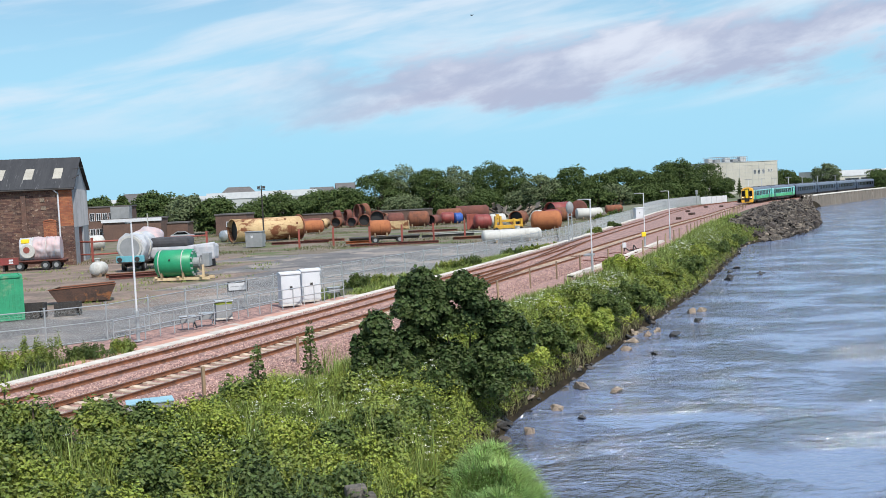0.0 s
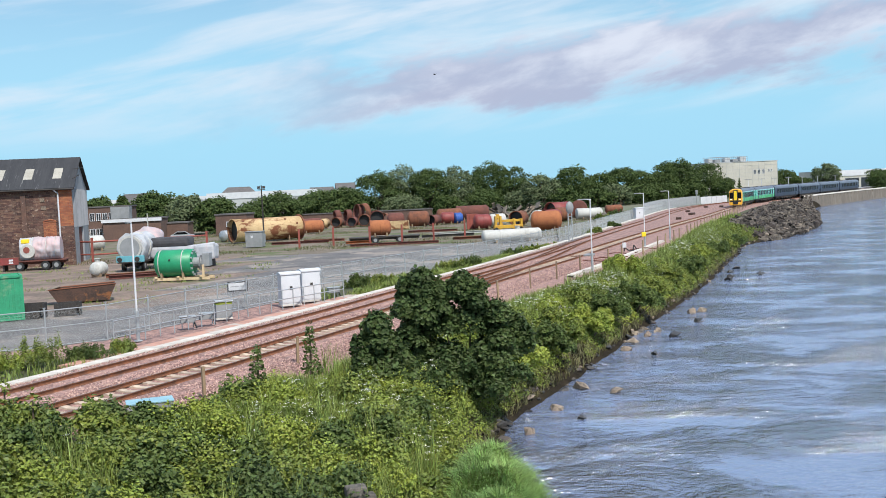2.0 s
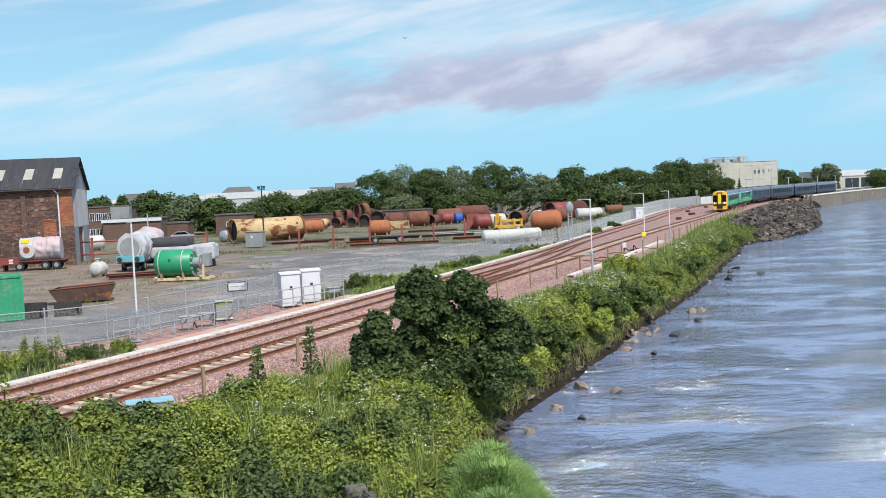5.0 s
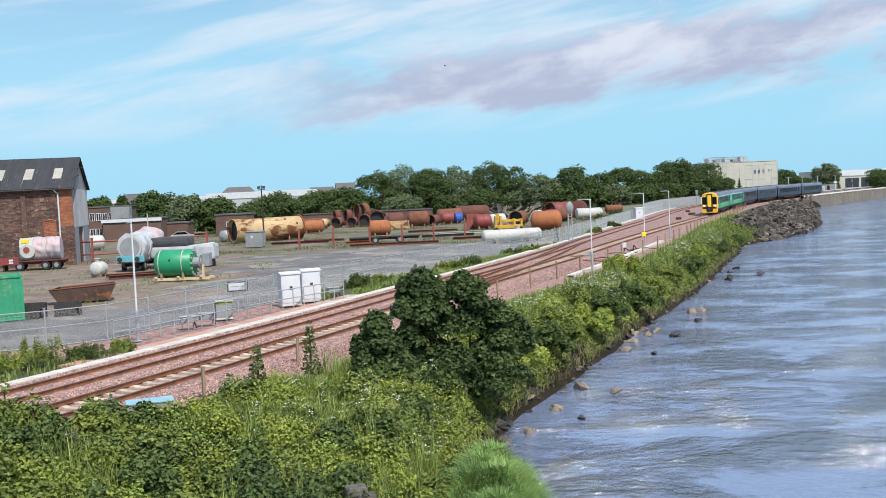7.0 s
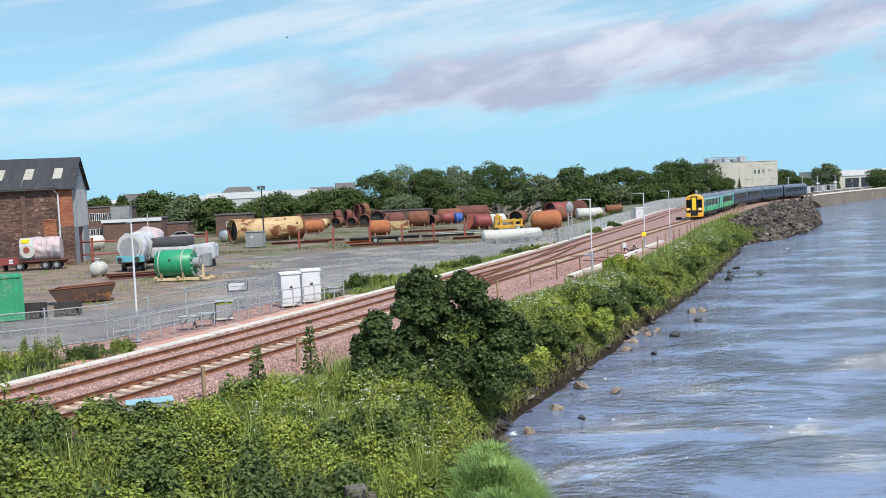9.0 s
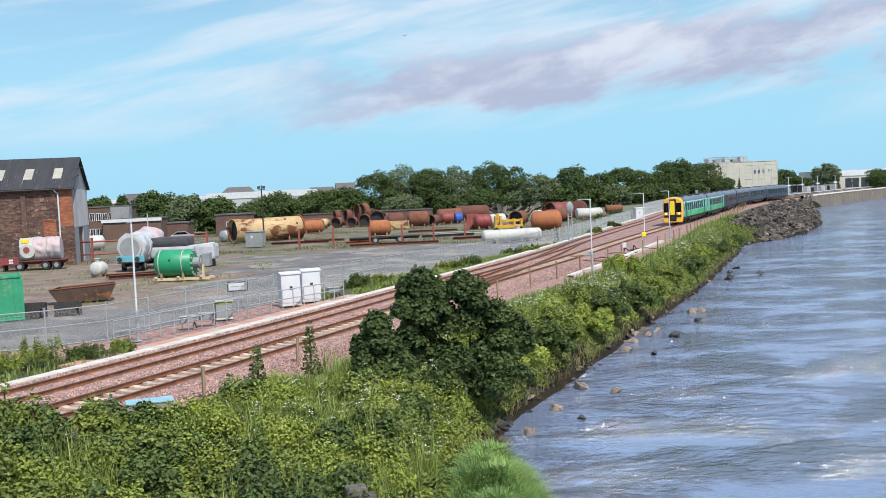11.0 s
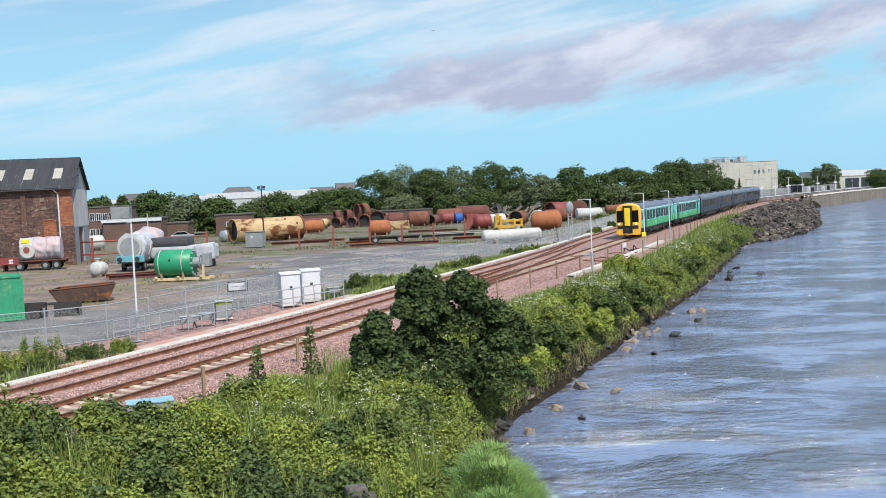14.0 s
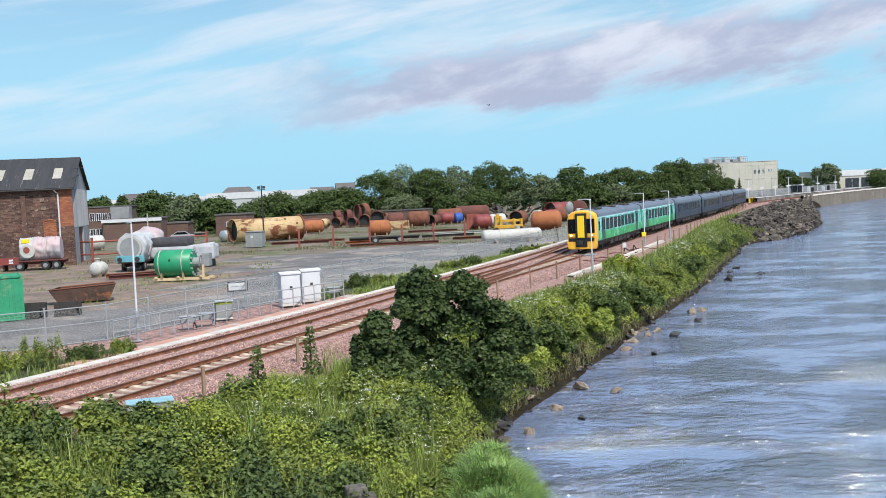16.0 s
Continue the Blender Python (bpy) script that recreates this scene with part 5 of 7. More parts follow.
for sy in (-0.85, 0.85):
    bm = B()
    rod(bm, (-3.45, sy, 0.25), (-3.9, sy, 0.25), 0.1, 10)
    rod(bm, (-3.9, sy, 0.25), (-3.96, sy, 0.25), 0.24, 14)
    part("buffer", bm, "dark_steel", p)
lc = thing("sheeted_engine", pose(-26.0, 100.0, -0.35, 0, 0, -4), "grey machinery under a dark tarpaulin on bearers", "machine")
bm = B()
box(bm, -0.9, 0, 1.0, 4.4, 2.2, 1.15, 0.25)
part("body", bm, "sheet_white", lc)
bm = B()
box(bm, -1.2, 0, 2.1, 4.0, 2.3, 0.95, 0.35)
part("tarpaulin", bm, "sheet_dark", lc, "dark folded tarpaulin")
bm = B()
box(bm, 2.4, -0.2, 0.7, 2.0, 1.8, 1.5, 0.25)
rod(bm, (1.6, -0.8, 2.0), (3.4, -0.8, 2.2), 0.22, 10)
part("gearbox", bm, "sheet_white", lc)
bm = B()
for u in (-2.2, 0.4, 2.6):
    box(bm, u, 0, 0, 0.35, 2.4, 1.05)
part("bearer", bm, "dark_steel", lc)
flatbed(-7.6, 129.8, 6, 9.2, (-1.2, 2.0), "rust-brown flat trailer with black tyres", deck=0.9)
vessel("orange_tank", -8.0, 129.8, 6, 2.8, 1.0, "rust_orange", "orange rusted tank standing on a flat trailer", ("flat", "dome"), 1, z=0.56, group=TANKS)


def skip_bin():
    t = thing("rusty_skip", pose(-24.5, 67.3, -0.35, 0, 0, 20) @ Matrix.Diagonal((0.95, 1, 0.78, 1)), "rusty open steel skip with sloping ends", "skip")
    bm = B()
    o = [(-2.3, 1.25), (-1.7, 0.1), (1.7, 0.1), (2.2, 1.45)]
    for sy in (-0.85, 0.85):
        prism(bm, [(p[0], p[1]) for p in o], 0.06, "y", sy - 0.03)
    prism(bm, [(-2.3, 1.25), (-1.7, 0.1), (-1.62, 0.1), (-2.22, 1.25)], 1.66, "y", -0.83)
    prism(bm, [(2.2, 1.45), (1.7, 0.1), (1.62, 0.1), (2.12, 1.45)], 1.66, "y", -0.83)
    box(bm, 0, 0, 0.08, 3.4, 1.66, 0.06)
    part("bin", bm, "rust_black", t)
    bm = B()
    for sy in (-0.88, 0.88):
        rod(bm, (-2.3, sy, 1.28), (2.2, sy, 1.48), 0.05, 6)
    part("rim", bm, "rust", t)
    bm = B()
    prism(bm, [(-2.5, 1.2), (-1.5, 1.5), (-1.5, 1.55), (-2.5, 1.25)], 1.6, "y", -0.8)
    part("tipped_board", bm, "rock_pale", t, "pale board leaning on the rim")
    bm = B()
    box(bm, 0.4, -0.9, 0.12, 2.6, 0.05, 0.6)
    part("panel", bm, "rust_black", t)


skip_bin()


def container():
    t = thing("green_container", pose(-24.6, 57.8, -0.35, 0, 0, 26), "bright green corrugated steel shipping container", "container")
    bm = B()
    box(bm, -3.0, 1.2, 0.15, 5.9, 2.3, 2.4)
    part("box_body", bm, "green_box", t)
    bm = B()
    for i in range(20):
        box(bm, -5.75 + i * 0.30, 0.03, 0.3, 0.15, 0.06, 2.1, 0.01)
    for i in range(7):
        box(bm, -0.03, 0.25 + i * 0.31, 0.3, 0.06, 0.15, 2.1, 0.01)
    part("corrugation", bm, "green_box", t)
    bm = B()
    for a in (-6.0, 0.0):
        for b in (0.05, 2.35):
            box(bm, a, b, 0, 0.14, 0.14, 2.6)
    for z in (0.0, 2.48):
        for b in (0.05, 2.35):
            box(bm, -3, b, z, 6.0, 0.12, 0.13)
        for a in (-6.0, 0.0):
            box(bm, a, 1.2, z, 0.12, 2.3, 0.13)
    part("frame", bm, "green_box", t)


container()
for i, (x, y, w, tn, h) in enumerate(((-24.3, 58.6, 1.2, 8, 0.85), (-22.6, 59.4, 1.4, 12, 0.75))):
    t = thing("low_trough", pose(x, y, -0.35, 0, 0, tn), "low black timber-sided trough by the fence", "trough", "black troughs")
    for k in range(int(w / 0.2)):
        bm = B()
        box(bm, -w / 2 + 0.1 + k * 0.2, -0.4, 0, 0.185, 0.06, h - 0.03 * (k % 2), 0.008)
        part("plank", bm, "dark_steel", t)
    bm = B()
    for a, b, c, d in ((0, 0.4, w, 0.08), (-w / 2, 0, 0.08, 0.8), (w / 2, 0, 0.08, 0.8)):
        box(bm, a, b, 0, c, d, h)
    box(bm, 0, 0, h * 0.6, w * 0.95, 0.75, 0.05)
    part("frame", bm, "dark_steel", t)
gb = thing("grey_kiosk", pose(-25.5, 135.6, -0.35, 0, 0, -5), "grey steel kiosk with a small white notice", "kiosk")
bm = B()
box(bm, 0, 0, 0, 2.3, 1.6, 2.05, 0.04)
part("body", bm, "grey_paint", gb)
bm = B()
box(bm, 0, 0, 2.05, 2.45, 1.75, 0.1, 0.02)
part("lid", bm, "grey_paint", gb)
bm = B()
box(bm, -0.25, -0.82, 1.25, 0.3, 0.02, 0.35)
part("notice", bm, "white_paint", gb)
yl = thing("yellow_machine", pose(10.0, 150.2, -0.35, 0, 0, 8), "yellow lifting frame with rusty fittings", "machine")
bm = B()
box(bm, 0, 0, 0.4, 4.4, 0.9, 0.5, 0.04)
box(bm, 0, 0, 1.35, 3.9, 0.5, 0.35, 0.03)
for u in (-1.9, -1.2, 0.9, 2.0):
    box(bm, u, 0, 0, 0.32, 0.8, 2.3 if u < -1 else 1.8, 0.03)
prism(bm, [(-1.9, 2.6), (-1.2, 0.9), (-0.8, 0.9), (-1.4, 2.6)], 0.4, "y", -0.2)
part("frame", bm, "yellow_plant", yl)
bm = B()
for u in (-1.9, 1.9):
    for sy in (-0.4, 0.4):
        rod(bm, (u, sy - 0.1, 0.3), (u, sy + 0.1, 0.3), 0.3, 14)
part("wheel", bm, "black", yl)
for k, (x, y, tn, L, mt, w) in enumerate(((3.0, 148, 4, 9.0, "white_dirty", 0.3), (0.8, 141, 8, 7.5, "dark_steel", 0.35), (4.2, 131, 7, 5.6, "rust", 0.7), (-1.5, 160, -6, 8, "rust_dark", 0.3), (-20, 140, 4, 8, "rust_dark", 0.4), (-17, 143, -9, 6, "rust", 0.3), (-6, 124, 3, 11, "rust_dark", 0.3), (-26, 88, 14, 7, "rust_dark", 0.35), (-28, 90, 20, 5, "rust", 0.3), (-11, 133, 20, 4, "rust_orange", 0.5))):
    t = thing("steel_beam", pose(x, y, -0.36, 0, 0, tn), "long steel beam lying on the ground", "beam", "steel beams in the yard")
    bm = B()
    prism(bm, [(-w / 2, 0), (w / 2, 0), (w / 2, 0.05), (0.03, 0.05), (0.03, 0.3), (w / 2, 0.3), (w / 2, 0.35), (-w / 2, 0.35), (-w / 2, 0.3), (-0.03, 0.3), (-0.03, 0.05), (-w / 2, 0.05)], L, "x", -L / 2)
    part("girder", bm, mt, t)
for k, (x, y, w, h, mt, lab) in enumerate(((-7.6, 179, 3.4, 1.5, "rust_cream", "cream and rust steel plate crate"), (10.3, 226, 2.4, 2.2, "timber", "tipped brown timber crate"), (5.0, 163, 1.8, 2.5, "red_rail", "maroon steel panel standing upright"), (-36.8, 118, 1.7, 0.9, "teal_paint", "small teal and yellow steel box"))):
    t = thing("crate", pose(x, y, -0.36, 0, 0, -10 + 8 * k), lab, "crate")
    bm = B()
    box(bm, 0, 0, 0, w, 1.0, h, 0.03)
    part("body", bm, mt, t)
    bm = B()
    for i in range(5):
        box(bm, -w / 2 + w * i / 4, -0.52, 0, 0.1, 0.06, h)
    part("batten", bm, mt, t)
rng = random.Random(4)
pile = thing("rubble_pile", pose(17, 222, -0.4), "heap of grey concrete slabs and broken timber", "rubble")
for i in range(26):
    bm = B()
    m = pose(rng.uniform(-6, 6), rng.uniform(-2, 2), rng.uniform(0.2, 2.6), rng.uniform(-50, 50), rng.uniform(-50, 50), rng.uniform(0, 180)) @ Matrix.Diagonal((rng.uniform(1.5, 4), rng.uniform(0.3, 1.2), 0.2, 1))
    bmesh.ops.create_cube(bm, size=1.0, matrix=m)
    part("slab", bm, rng.choice(("old_concrete", "rock", "rock_pale")), pile)


def car(x, y, turn, mat, label):
    t = thing("parked_car", pose(x, y, -0.4, 0, 0, turn), label, "car", "parked cars")
    bm = B()
    o = [(-2.1, 0.3), (2.1, 0.3), (2.12, 0.75), (1.2, 0.92), (0.55, 1.40), (-1.0, 1.45), (-1.75, 1.0), (-2.1, 0.9)]
    prism(bm, o, 1.7, "y", -0.85)
    bmesh.ops.bevel(bm, geom=bm.edges[:], offset=0.08, segments=2, affect="EDGES")
    part("body", bm, mat, t)
    bm = B()
    prism(bm, [(-1.6, 0.97), (1.05, 0.95), (0.5, 1.34), (-0.95, 1.38)], 1.74, "y", -0.87)
    part("window", bm, "train_glass", t)
    for u in (-1.3, 1.3):
        for sy in (-0.8, 0.8):
            bm = B()
            rod(bm, (u, sy - 0.1, 0.32), (u, sy + 0.1, 0.32), 0.32, 16)
            part("wheel", bm, "black", t)


car(-54.6, 186.0, 5, "red_paint", "small red car parked by the buildings")
car(-46.5, 178.5, 12, "galvanised", "silver car parked in the yard")

# red tube fence and lamp poles
FENCE_POSTS = [(-57.5, 129.5), (-49.5, 123), (-41.2, 117.0), (-28.8, 121.7), (-18.2, 126.4), (-13.9, 126.8), (-9.1, 124.6), (-5.1, 125.8), (-1.1, 126.0), (3.0, 132.0)]
tf = thing("red_tube_fence", Matrix(), "dark red steel tube fence across the yard", "fence")
for i, (x, y) in enumerate(FENCE_POSTS):
    bm = B()
    box(bm, x, y, -0.4, 0.24, 0.24, 2.9 if i < 4 else 2.5, 0.02)
    part("post", bm, "red_rail", tf)
    if i < 3:
        for z in (0.5, 2.0):
            bm = B()
            rod(bm, (x, y, z), (*FENCE_POSTS[i + 1], z), 0.10, 8)
            part("rail", bm, "red_rail", tf)
for x, y, h, lab in ((-24.5, 136.8, 8.4, "dark yard floodlight pole with two lamps"), (-52.5, 178, 5.0, "pale slender pole by the low store")):
    t = thing("yard_pole", pose(x, y, -0.4), lab, "lamp post")
    bm = B()
    rod(bm, (0, 0, 0), (0, 0, h), 0.12, 8, 0.08)
    part("pole", bm, "dark_steel" if h > 6 else "white_dirty", t)
    if h > 6:
        for sx in (-0.5, 0.5):
            bm = B()
            box(bm, sx * 0.7, -0.1, h - 0.45, 0.36, 0.25, 0.34, 0.04)
            part("floodlight", bm, "dark_steel", t)
        bm = B()
        box(bm, 0, -0.15, 0.6, 0.45, 0.3, 1.1, 0.03)
        part("switch_box", bm, "grey_paint", t)
        bm = B()
        rod(bm, (-0.5, 0, h - 0.6), (0.5, 0, h - 0.6), 0.05, 6)
        part("crossarm", bm, "dark_steel", t)


# ---- lineside ----
def make_trough(name, line, y0, y1, w, z, label):
    """Concrete cable trough: lids laid end to end, each a piece."""
    t = thing(name, Matrix(), label, "cable trough", kind="structure")
    v, f = sweep(line, y0, y1, 2.0, [(-w / 2, -0.35), (w / 2, -0.35), (w / 2, 0.0), (-w / 2, 0.0)], z)
    sheet("channel", v, f, ["concrete"], None, t)
    bm = B()
    box(bm, 0, 0, 0, w * 0.96, 0.98, 0.07, 0.012)
    me = bpy.data.meshes.new("lid")
    bm.to_mesh(me)
    bm.free()
    me.materials.append(MAT["concrete"])
    y = y0 + 0.5
    n = 0
    while y < min(y1, y0 + 150):
        x, turn = frame_at(y, line)
        ob = new("lid", me)
        ob.parent = t
        ob.matrix_basis = pose(x + random.uniform(-0.015, 0.015), y, z + 0.004, random.uniform(-0.6, 0.6), 0, turn + random.uniform(-0.8, 0.8))
        y += 1.0 * math.cos(radians(turn)) * 1.005
    return t


make_trough("cable_trough", trough_x, 20, 232, 0.62, -0.20, "pale concrete cable trough with separate lids beside the track")
make_trough("short_cable_trough", lambda y: near_x(y) + 4.5, 68.5, 104, 0.5, -0.24, "pale concrete cable trough on the river side")
for nm, l0, l1, y0, y1 in (("crossover_track", near_x, far_x, 46, 112),):
    def cross(y, l0=l0, l1=l1, y0=y0, y1=y1):
        k = np.clip((np.asarray(y, float) - y0) / (y1 - y0), 0, 1)
        k = k * k * (3 - 2 * k)
        return l0(y) * (1 - k) + l1(y) * k
    make_track(nm, cross, y0 + 3, y1 - 3, "rusty crossover rails joining the two tracks")


def ground_pad(name, pts, z, label):
    bm = B()
    vs = [bm.verts.new((x, y, z)) for x, y in pts]
    lo = [bm.verts.new((x, y, z - 0.25)) for x, y in pts]
    bm.faces.new(vs)
    for i in range(len(pts)):
        bm.faces.new((vs[i], lo[i], lo[(i + 1) % len(pts)], vs[(i + 1) % len(pts)]))
    bmesh.ops.recalc_face_normals(bm, faces=bm.faces[:])
    ob = part(name, bm, "red_gravel")
    tagged(ob, label, "path", kind="structure")


def strip(y0, y1, a, b, n=12):
    ys = np.linspace(y0, y1, n)
    return [(float(trough_x(y)) + a, y) for y in ys] + [(float(trough_x(y)) + b, y) for y in ys[::-1]]


ground_pad("pavement", strip(39.5, 63.0, -0.35, -1.9), -0.27, "walkway of compacted red gravel beside the trough")
ground_pad("pavement_1", strip(100, 112, -0.35, -2.2), -0.27, "small pad of red gravel round the signal")


def mesh_fence():
    t = thing("mesh_fence", Matrix(), "galvanised steel mesh fence with slim posts and two rails", "fence")
    pts = [Vector((*p, 0)) for p in FENCE]
    H = 1.75
    path, total = [], 0.0
    for a, b in zip(pts, pts[1:]):
        path.append((total, a, b))
        total += (b - a).length
    def at(s):
        for s0, a, b in reversed(path):
            if s >= s0:
                return a + (b - a).normalized() * (s - s0)
        return pts[0]
    bm = B()
    rod(bm, (0, 0, 0), (0, 0, H + 0.1), 0.038, 8)
    box(bm, 0, 0, H + 0.08, 0.1, 0.1, 0.03)
    me = bpy.data.meshes.new("post")
    bm.to_mesh(me)
    bm.free()
    me.materials.append(MAT["galvanised"])
    s = 0.0
    posts = []
    while s < total:
        p = at(s)
        ob = new("post", me)
        ob.parent = t
        ob.matrix_basis = pose(p.x, p.y, -0.42)
        posts.append(p)
        s += 2.95
    for a, b in zip(posts, posts[1:]):
        bm = B()
        for z in (H - 0.45, 0.52, -0.36):
            rod(bm, (a.x, a.y, z), (b.x, b.y, z), 0.026, 6)
        part("rail", bm, "galvanised", t)
        # infill wires of one bay
        n = 84
        d = b - a
        ang = math.atan2(d.y, d.x)
        ux, uy = math.cos(ang), math.sin(ang)
        k = (np.arange(n) + 0.5) / n
        cx, cy = a.x + d.x * k, a.y + d.y * k
        w = 0.0015
        c = np.array([(-w, -w), (w, -w), (w, w), (-w, w)])
        vx = cx[:, None] + c[None, :, 0] * ux - c[None, :, 1] * uy
        vy = cy[:, None] + c[None, :, 0] * uy + c[None, :, 1] * ux
        lo = np.stack([vx, vy, np.full_like(vx, -0.36)], -1)
        hi = np.stack([vx, vy, np.full_like(vx, H - 0.45)], -1)
        v = np.concatenate([lo, hi], 1).reshape(-1, 3)
        q = np.array([(0, 1, 5, 4), (1, 2, 6, 5), (2, 3, 7, 6), (3, 0, 4, 7)])
        f = (q[None] + (np.arange(n) * 8)[:, None, None]).reshape(-1, 4)
        sheet("mesh_panel", v, f, ["mesh_wire"], None, t)
    return t


mesh_fence()


def handrail(a, b, n):
    t = thing("handrail", Matrix(), "galvanised two-rail handrail beside the track", "handrail", "handrails")
    a, b = Vector((*a, -0.3)), Vector((*b, -0.3))
    for i in range(n):
        p = a + (b - a) * (i / (n - 1))
        bm = B()
        rod(bm, p, p + Vector((0, 0, 1.12)), 0.03, 8)
        part("post", bm, "galvanised", t)
    for z in (0.6, 1.12):
        bm = B()
        rod(bm, a + Vector((0, 0, z)), b + Vector((0, 0, z)), 0.03, 8)
        part("rail", bm, "galvanised", t)


handrail((-15.0, 44.6), (-11.0, 52.6), 10)
handrail((-10.7, 53.6), (-6.2, 60.8), 10)


def cabinet(x, y, turn, w, d, h, label):
    t = thing("equipment_cabinet", pose(x, y, -0.3, 0, 0, turn), label, "cabinet", "trackside cabinets")
    bm = B()
    box(bm, 0, 0, 0.0, w * 1.05, d * 1.05, 0.10, 0.01)
    part("plinth", bm, "concrete", t)
    bm = B()
    box(bm, 0, 0, 0.10, w, d, h - 0.25, 0.015)
    part("body", bm, "white_paint", t)
    bm = B()
    prism(bm, [(-d / 2 - 0.06, h - 0.16), (d / 2 + 0.06, h - 0.16), (d / 2 + 0.06, h - 0.08), (0.1, h), (-0.1, h), (-d / 2 - 0.06, h - 0.08)], w + 0.12, "x", -w / 2 - 0.06)
    part("cover", bm, "white_paint", t)
    bm = B()
    box(bm, 0.0, -d / 2 - 0.012, 0.18, w * 0.92, 0.025, h - 0.42, 0.008)
    door = part("door", bm, "white_paint", t)
    bm = B()
    box(bm, 0.0, -d / 2 - 0.035, h * 0.48, 0.16, 0.03, 0.2, 0.01)
    box(bm, 0.0, -d / 2 - 0.055, h * 0.5, 0.05, 0.03, 0.12, 0.005)
    part("lock_plate", bm, "dark_steel", door)
    for i in range(3):
        bm = B()
        rod(bm, (w * 0.45, -d / 2 - 0.03, 0.35 + i * h * 0.3), (w * 0.45, -d / 2 - 0.03, 0.47 + i * h * 0.3), 0.018, 6)
        part("hinge", bm, "galvanised", door)


cabinet(-9.15, 58.4, 24, 1.15, 0.8, 2.0, "tall white steel equipment cabinet with a dark lock plate")
cabinet(-8.19, 60.2, 24, 1.15, 0.8, 2.0, "tall white steel equipment cabinet with a dark lock plate")
cabinet(34.1, 172.5, 20, 1.5, 0.9, 2.0, "large white equipment cabinet by the far fence")
sc = thing("small_cabinet", pose(-11.9, 53.1, -0.3, 0, 0, 22), "low grey cabinet with a yellow-green band", "cabinet")
bm = B()
box(bm, 0, 0, 0.08, 0.85, 0.5, 0.72, 0.015)
part("body", bm, "grey_paint", sc)
bm = B()
box(bm, 0, 0, 0.80, 0.87, 0.52, 0.14, 0.01)
part("band", bm, "leaf_lime", sc, "bright yellow-green band")
bm = B()
prism(bm, [(-0.32, 0.94), (0.32, 0.94), (0.3, 1.0), (-0.3, 1.04)], 0.95, "x", -0.475)
part("lid", bm, "galvanised", sc)
bm = B()
box(bm, 0, 0, 0, 0.9, 0.55, 0.08)
part("plinth", bm, "concrete", sc)
for x, y, h in ((-13.0, 49.8, 0.62), (-12.3, 50.9, 0.62), (-7.0, 62.3, 0.6)):
    t = thing("terminal_box", pose(x, y, -0.3, 0, 0, 22), "small grey steel terminal box on legs", "terminal box", "terminal boxes")
    bm = B()
    box(bm, 0, 0, h - 0.34, 0.72, 0.36, 0.30, 0.02)
    part("case", bm, "grey_paint", t)
    bm = B()
    box(bm, 0, 0, h - 0.04, 0.8, 0.46, 0.05, 0.015)
    part("lid", bm, "galvanised", t)
    for sx in (-0.28, 0.28):
        bm = B()
        rod(bm, (sx, 0, 0), (sx, 0, h - 0.3), 0.03, 6)
        part("leg", bm, "galvanised", t)
    bm = B()
    rod(bm, (0.3, -0.1, h - 0.3), (0.42, -0.2, 0.0), 0.045, 6)
    part("cable", bm, "black", t)
sg = thing("station_sign", pose(-12.2, 58.4, -0.35, 0, 0, 26), "white oblong sign with a black border on the fence", "sign")
bm = B()
box(bm, 0, -0.06, 1.02, 1.24, 0.03, 0.58, 0.02)
part("border", bm, "black", sg)
bm = B()
box(bm, 0, -0.08, 1.10, 1.08, 0.02, 0.42, 0.015)
b1 = part("board", bm, "white_paint", sg)
for i, (u, w) in enumerate(((-0.33, 0.2), (-0.06, 0.28), (0.25, 0.26))):
    bm = B()
    box(bm, u, -0.095, 1.29, w, 0.01, 0.05)
    part("text_bar", bm, "grey_paint", b1)
for u in (-0.4, 0.4):
    bm = B()
    rod(bm, (u, 0, 0), (u, 0, 1.5), 0.03, 6)
    part("post", bm, "galvanised", sg)


def lamp_post(x, y, arm, h=5.3, label="slim pale tubular lamp post with a flat lamp head"):
    t = thing("lamp_post", pose(x, y, -0.35, 0, 0, arm), label, "lamp post", "lamp posts beside the track")
    bm = B()
    rod(bm, (0, 0, 0.03), (0, 0, 1.35), 0.085, 12)
    part("base_tube", bm, "galvanised", t)
    bm = B()
    rod(bm, (0, 0, 1.35), (0, 0, h), 0.05, 10, 0.04)
    part("pole", bm, "white_paint", t)
    bm = B()
    rod(bm, (0, 0, 1.30), (0, 0, 1.42), 0.11, 12)
    part("collar", bm, "galvanised", t)
    bm = B()
    rod(bm, (0.06, 0, h - 0.03), (-0.45, 0, h), 0.035, 8)
    part("arm", bm, "galvanised", t)
    bm = B()
    box(bm, -0.62, 0, h - 0.06, 0.55, 0.2, 0.09, 0.03)
    part("lamp_head", bm, "grey_paint", t)
    bm = B()
    box(bm, 0, 0, 0, 0.34, 0.34, 0.03)
    part("base_plate", bm, "galvanised", t)
    return t


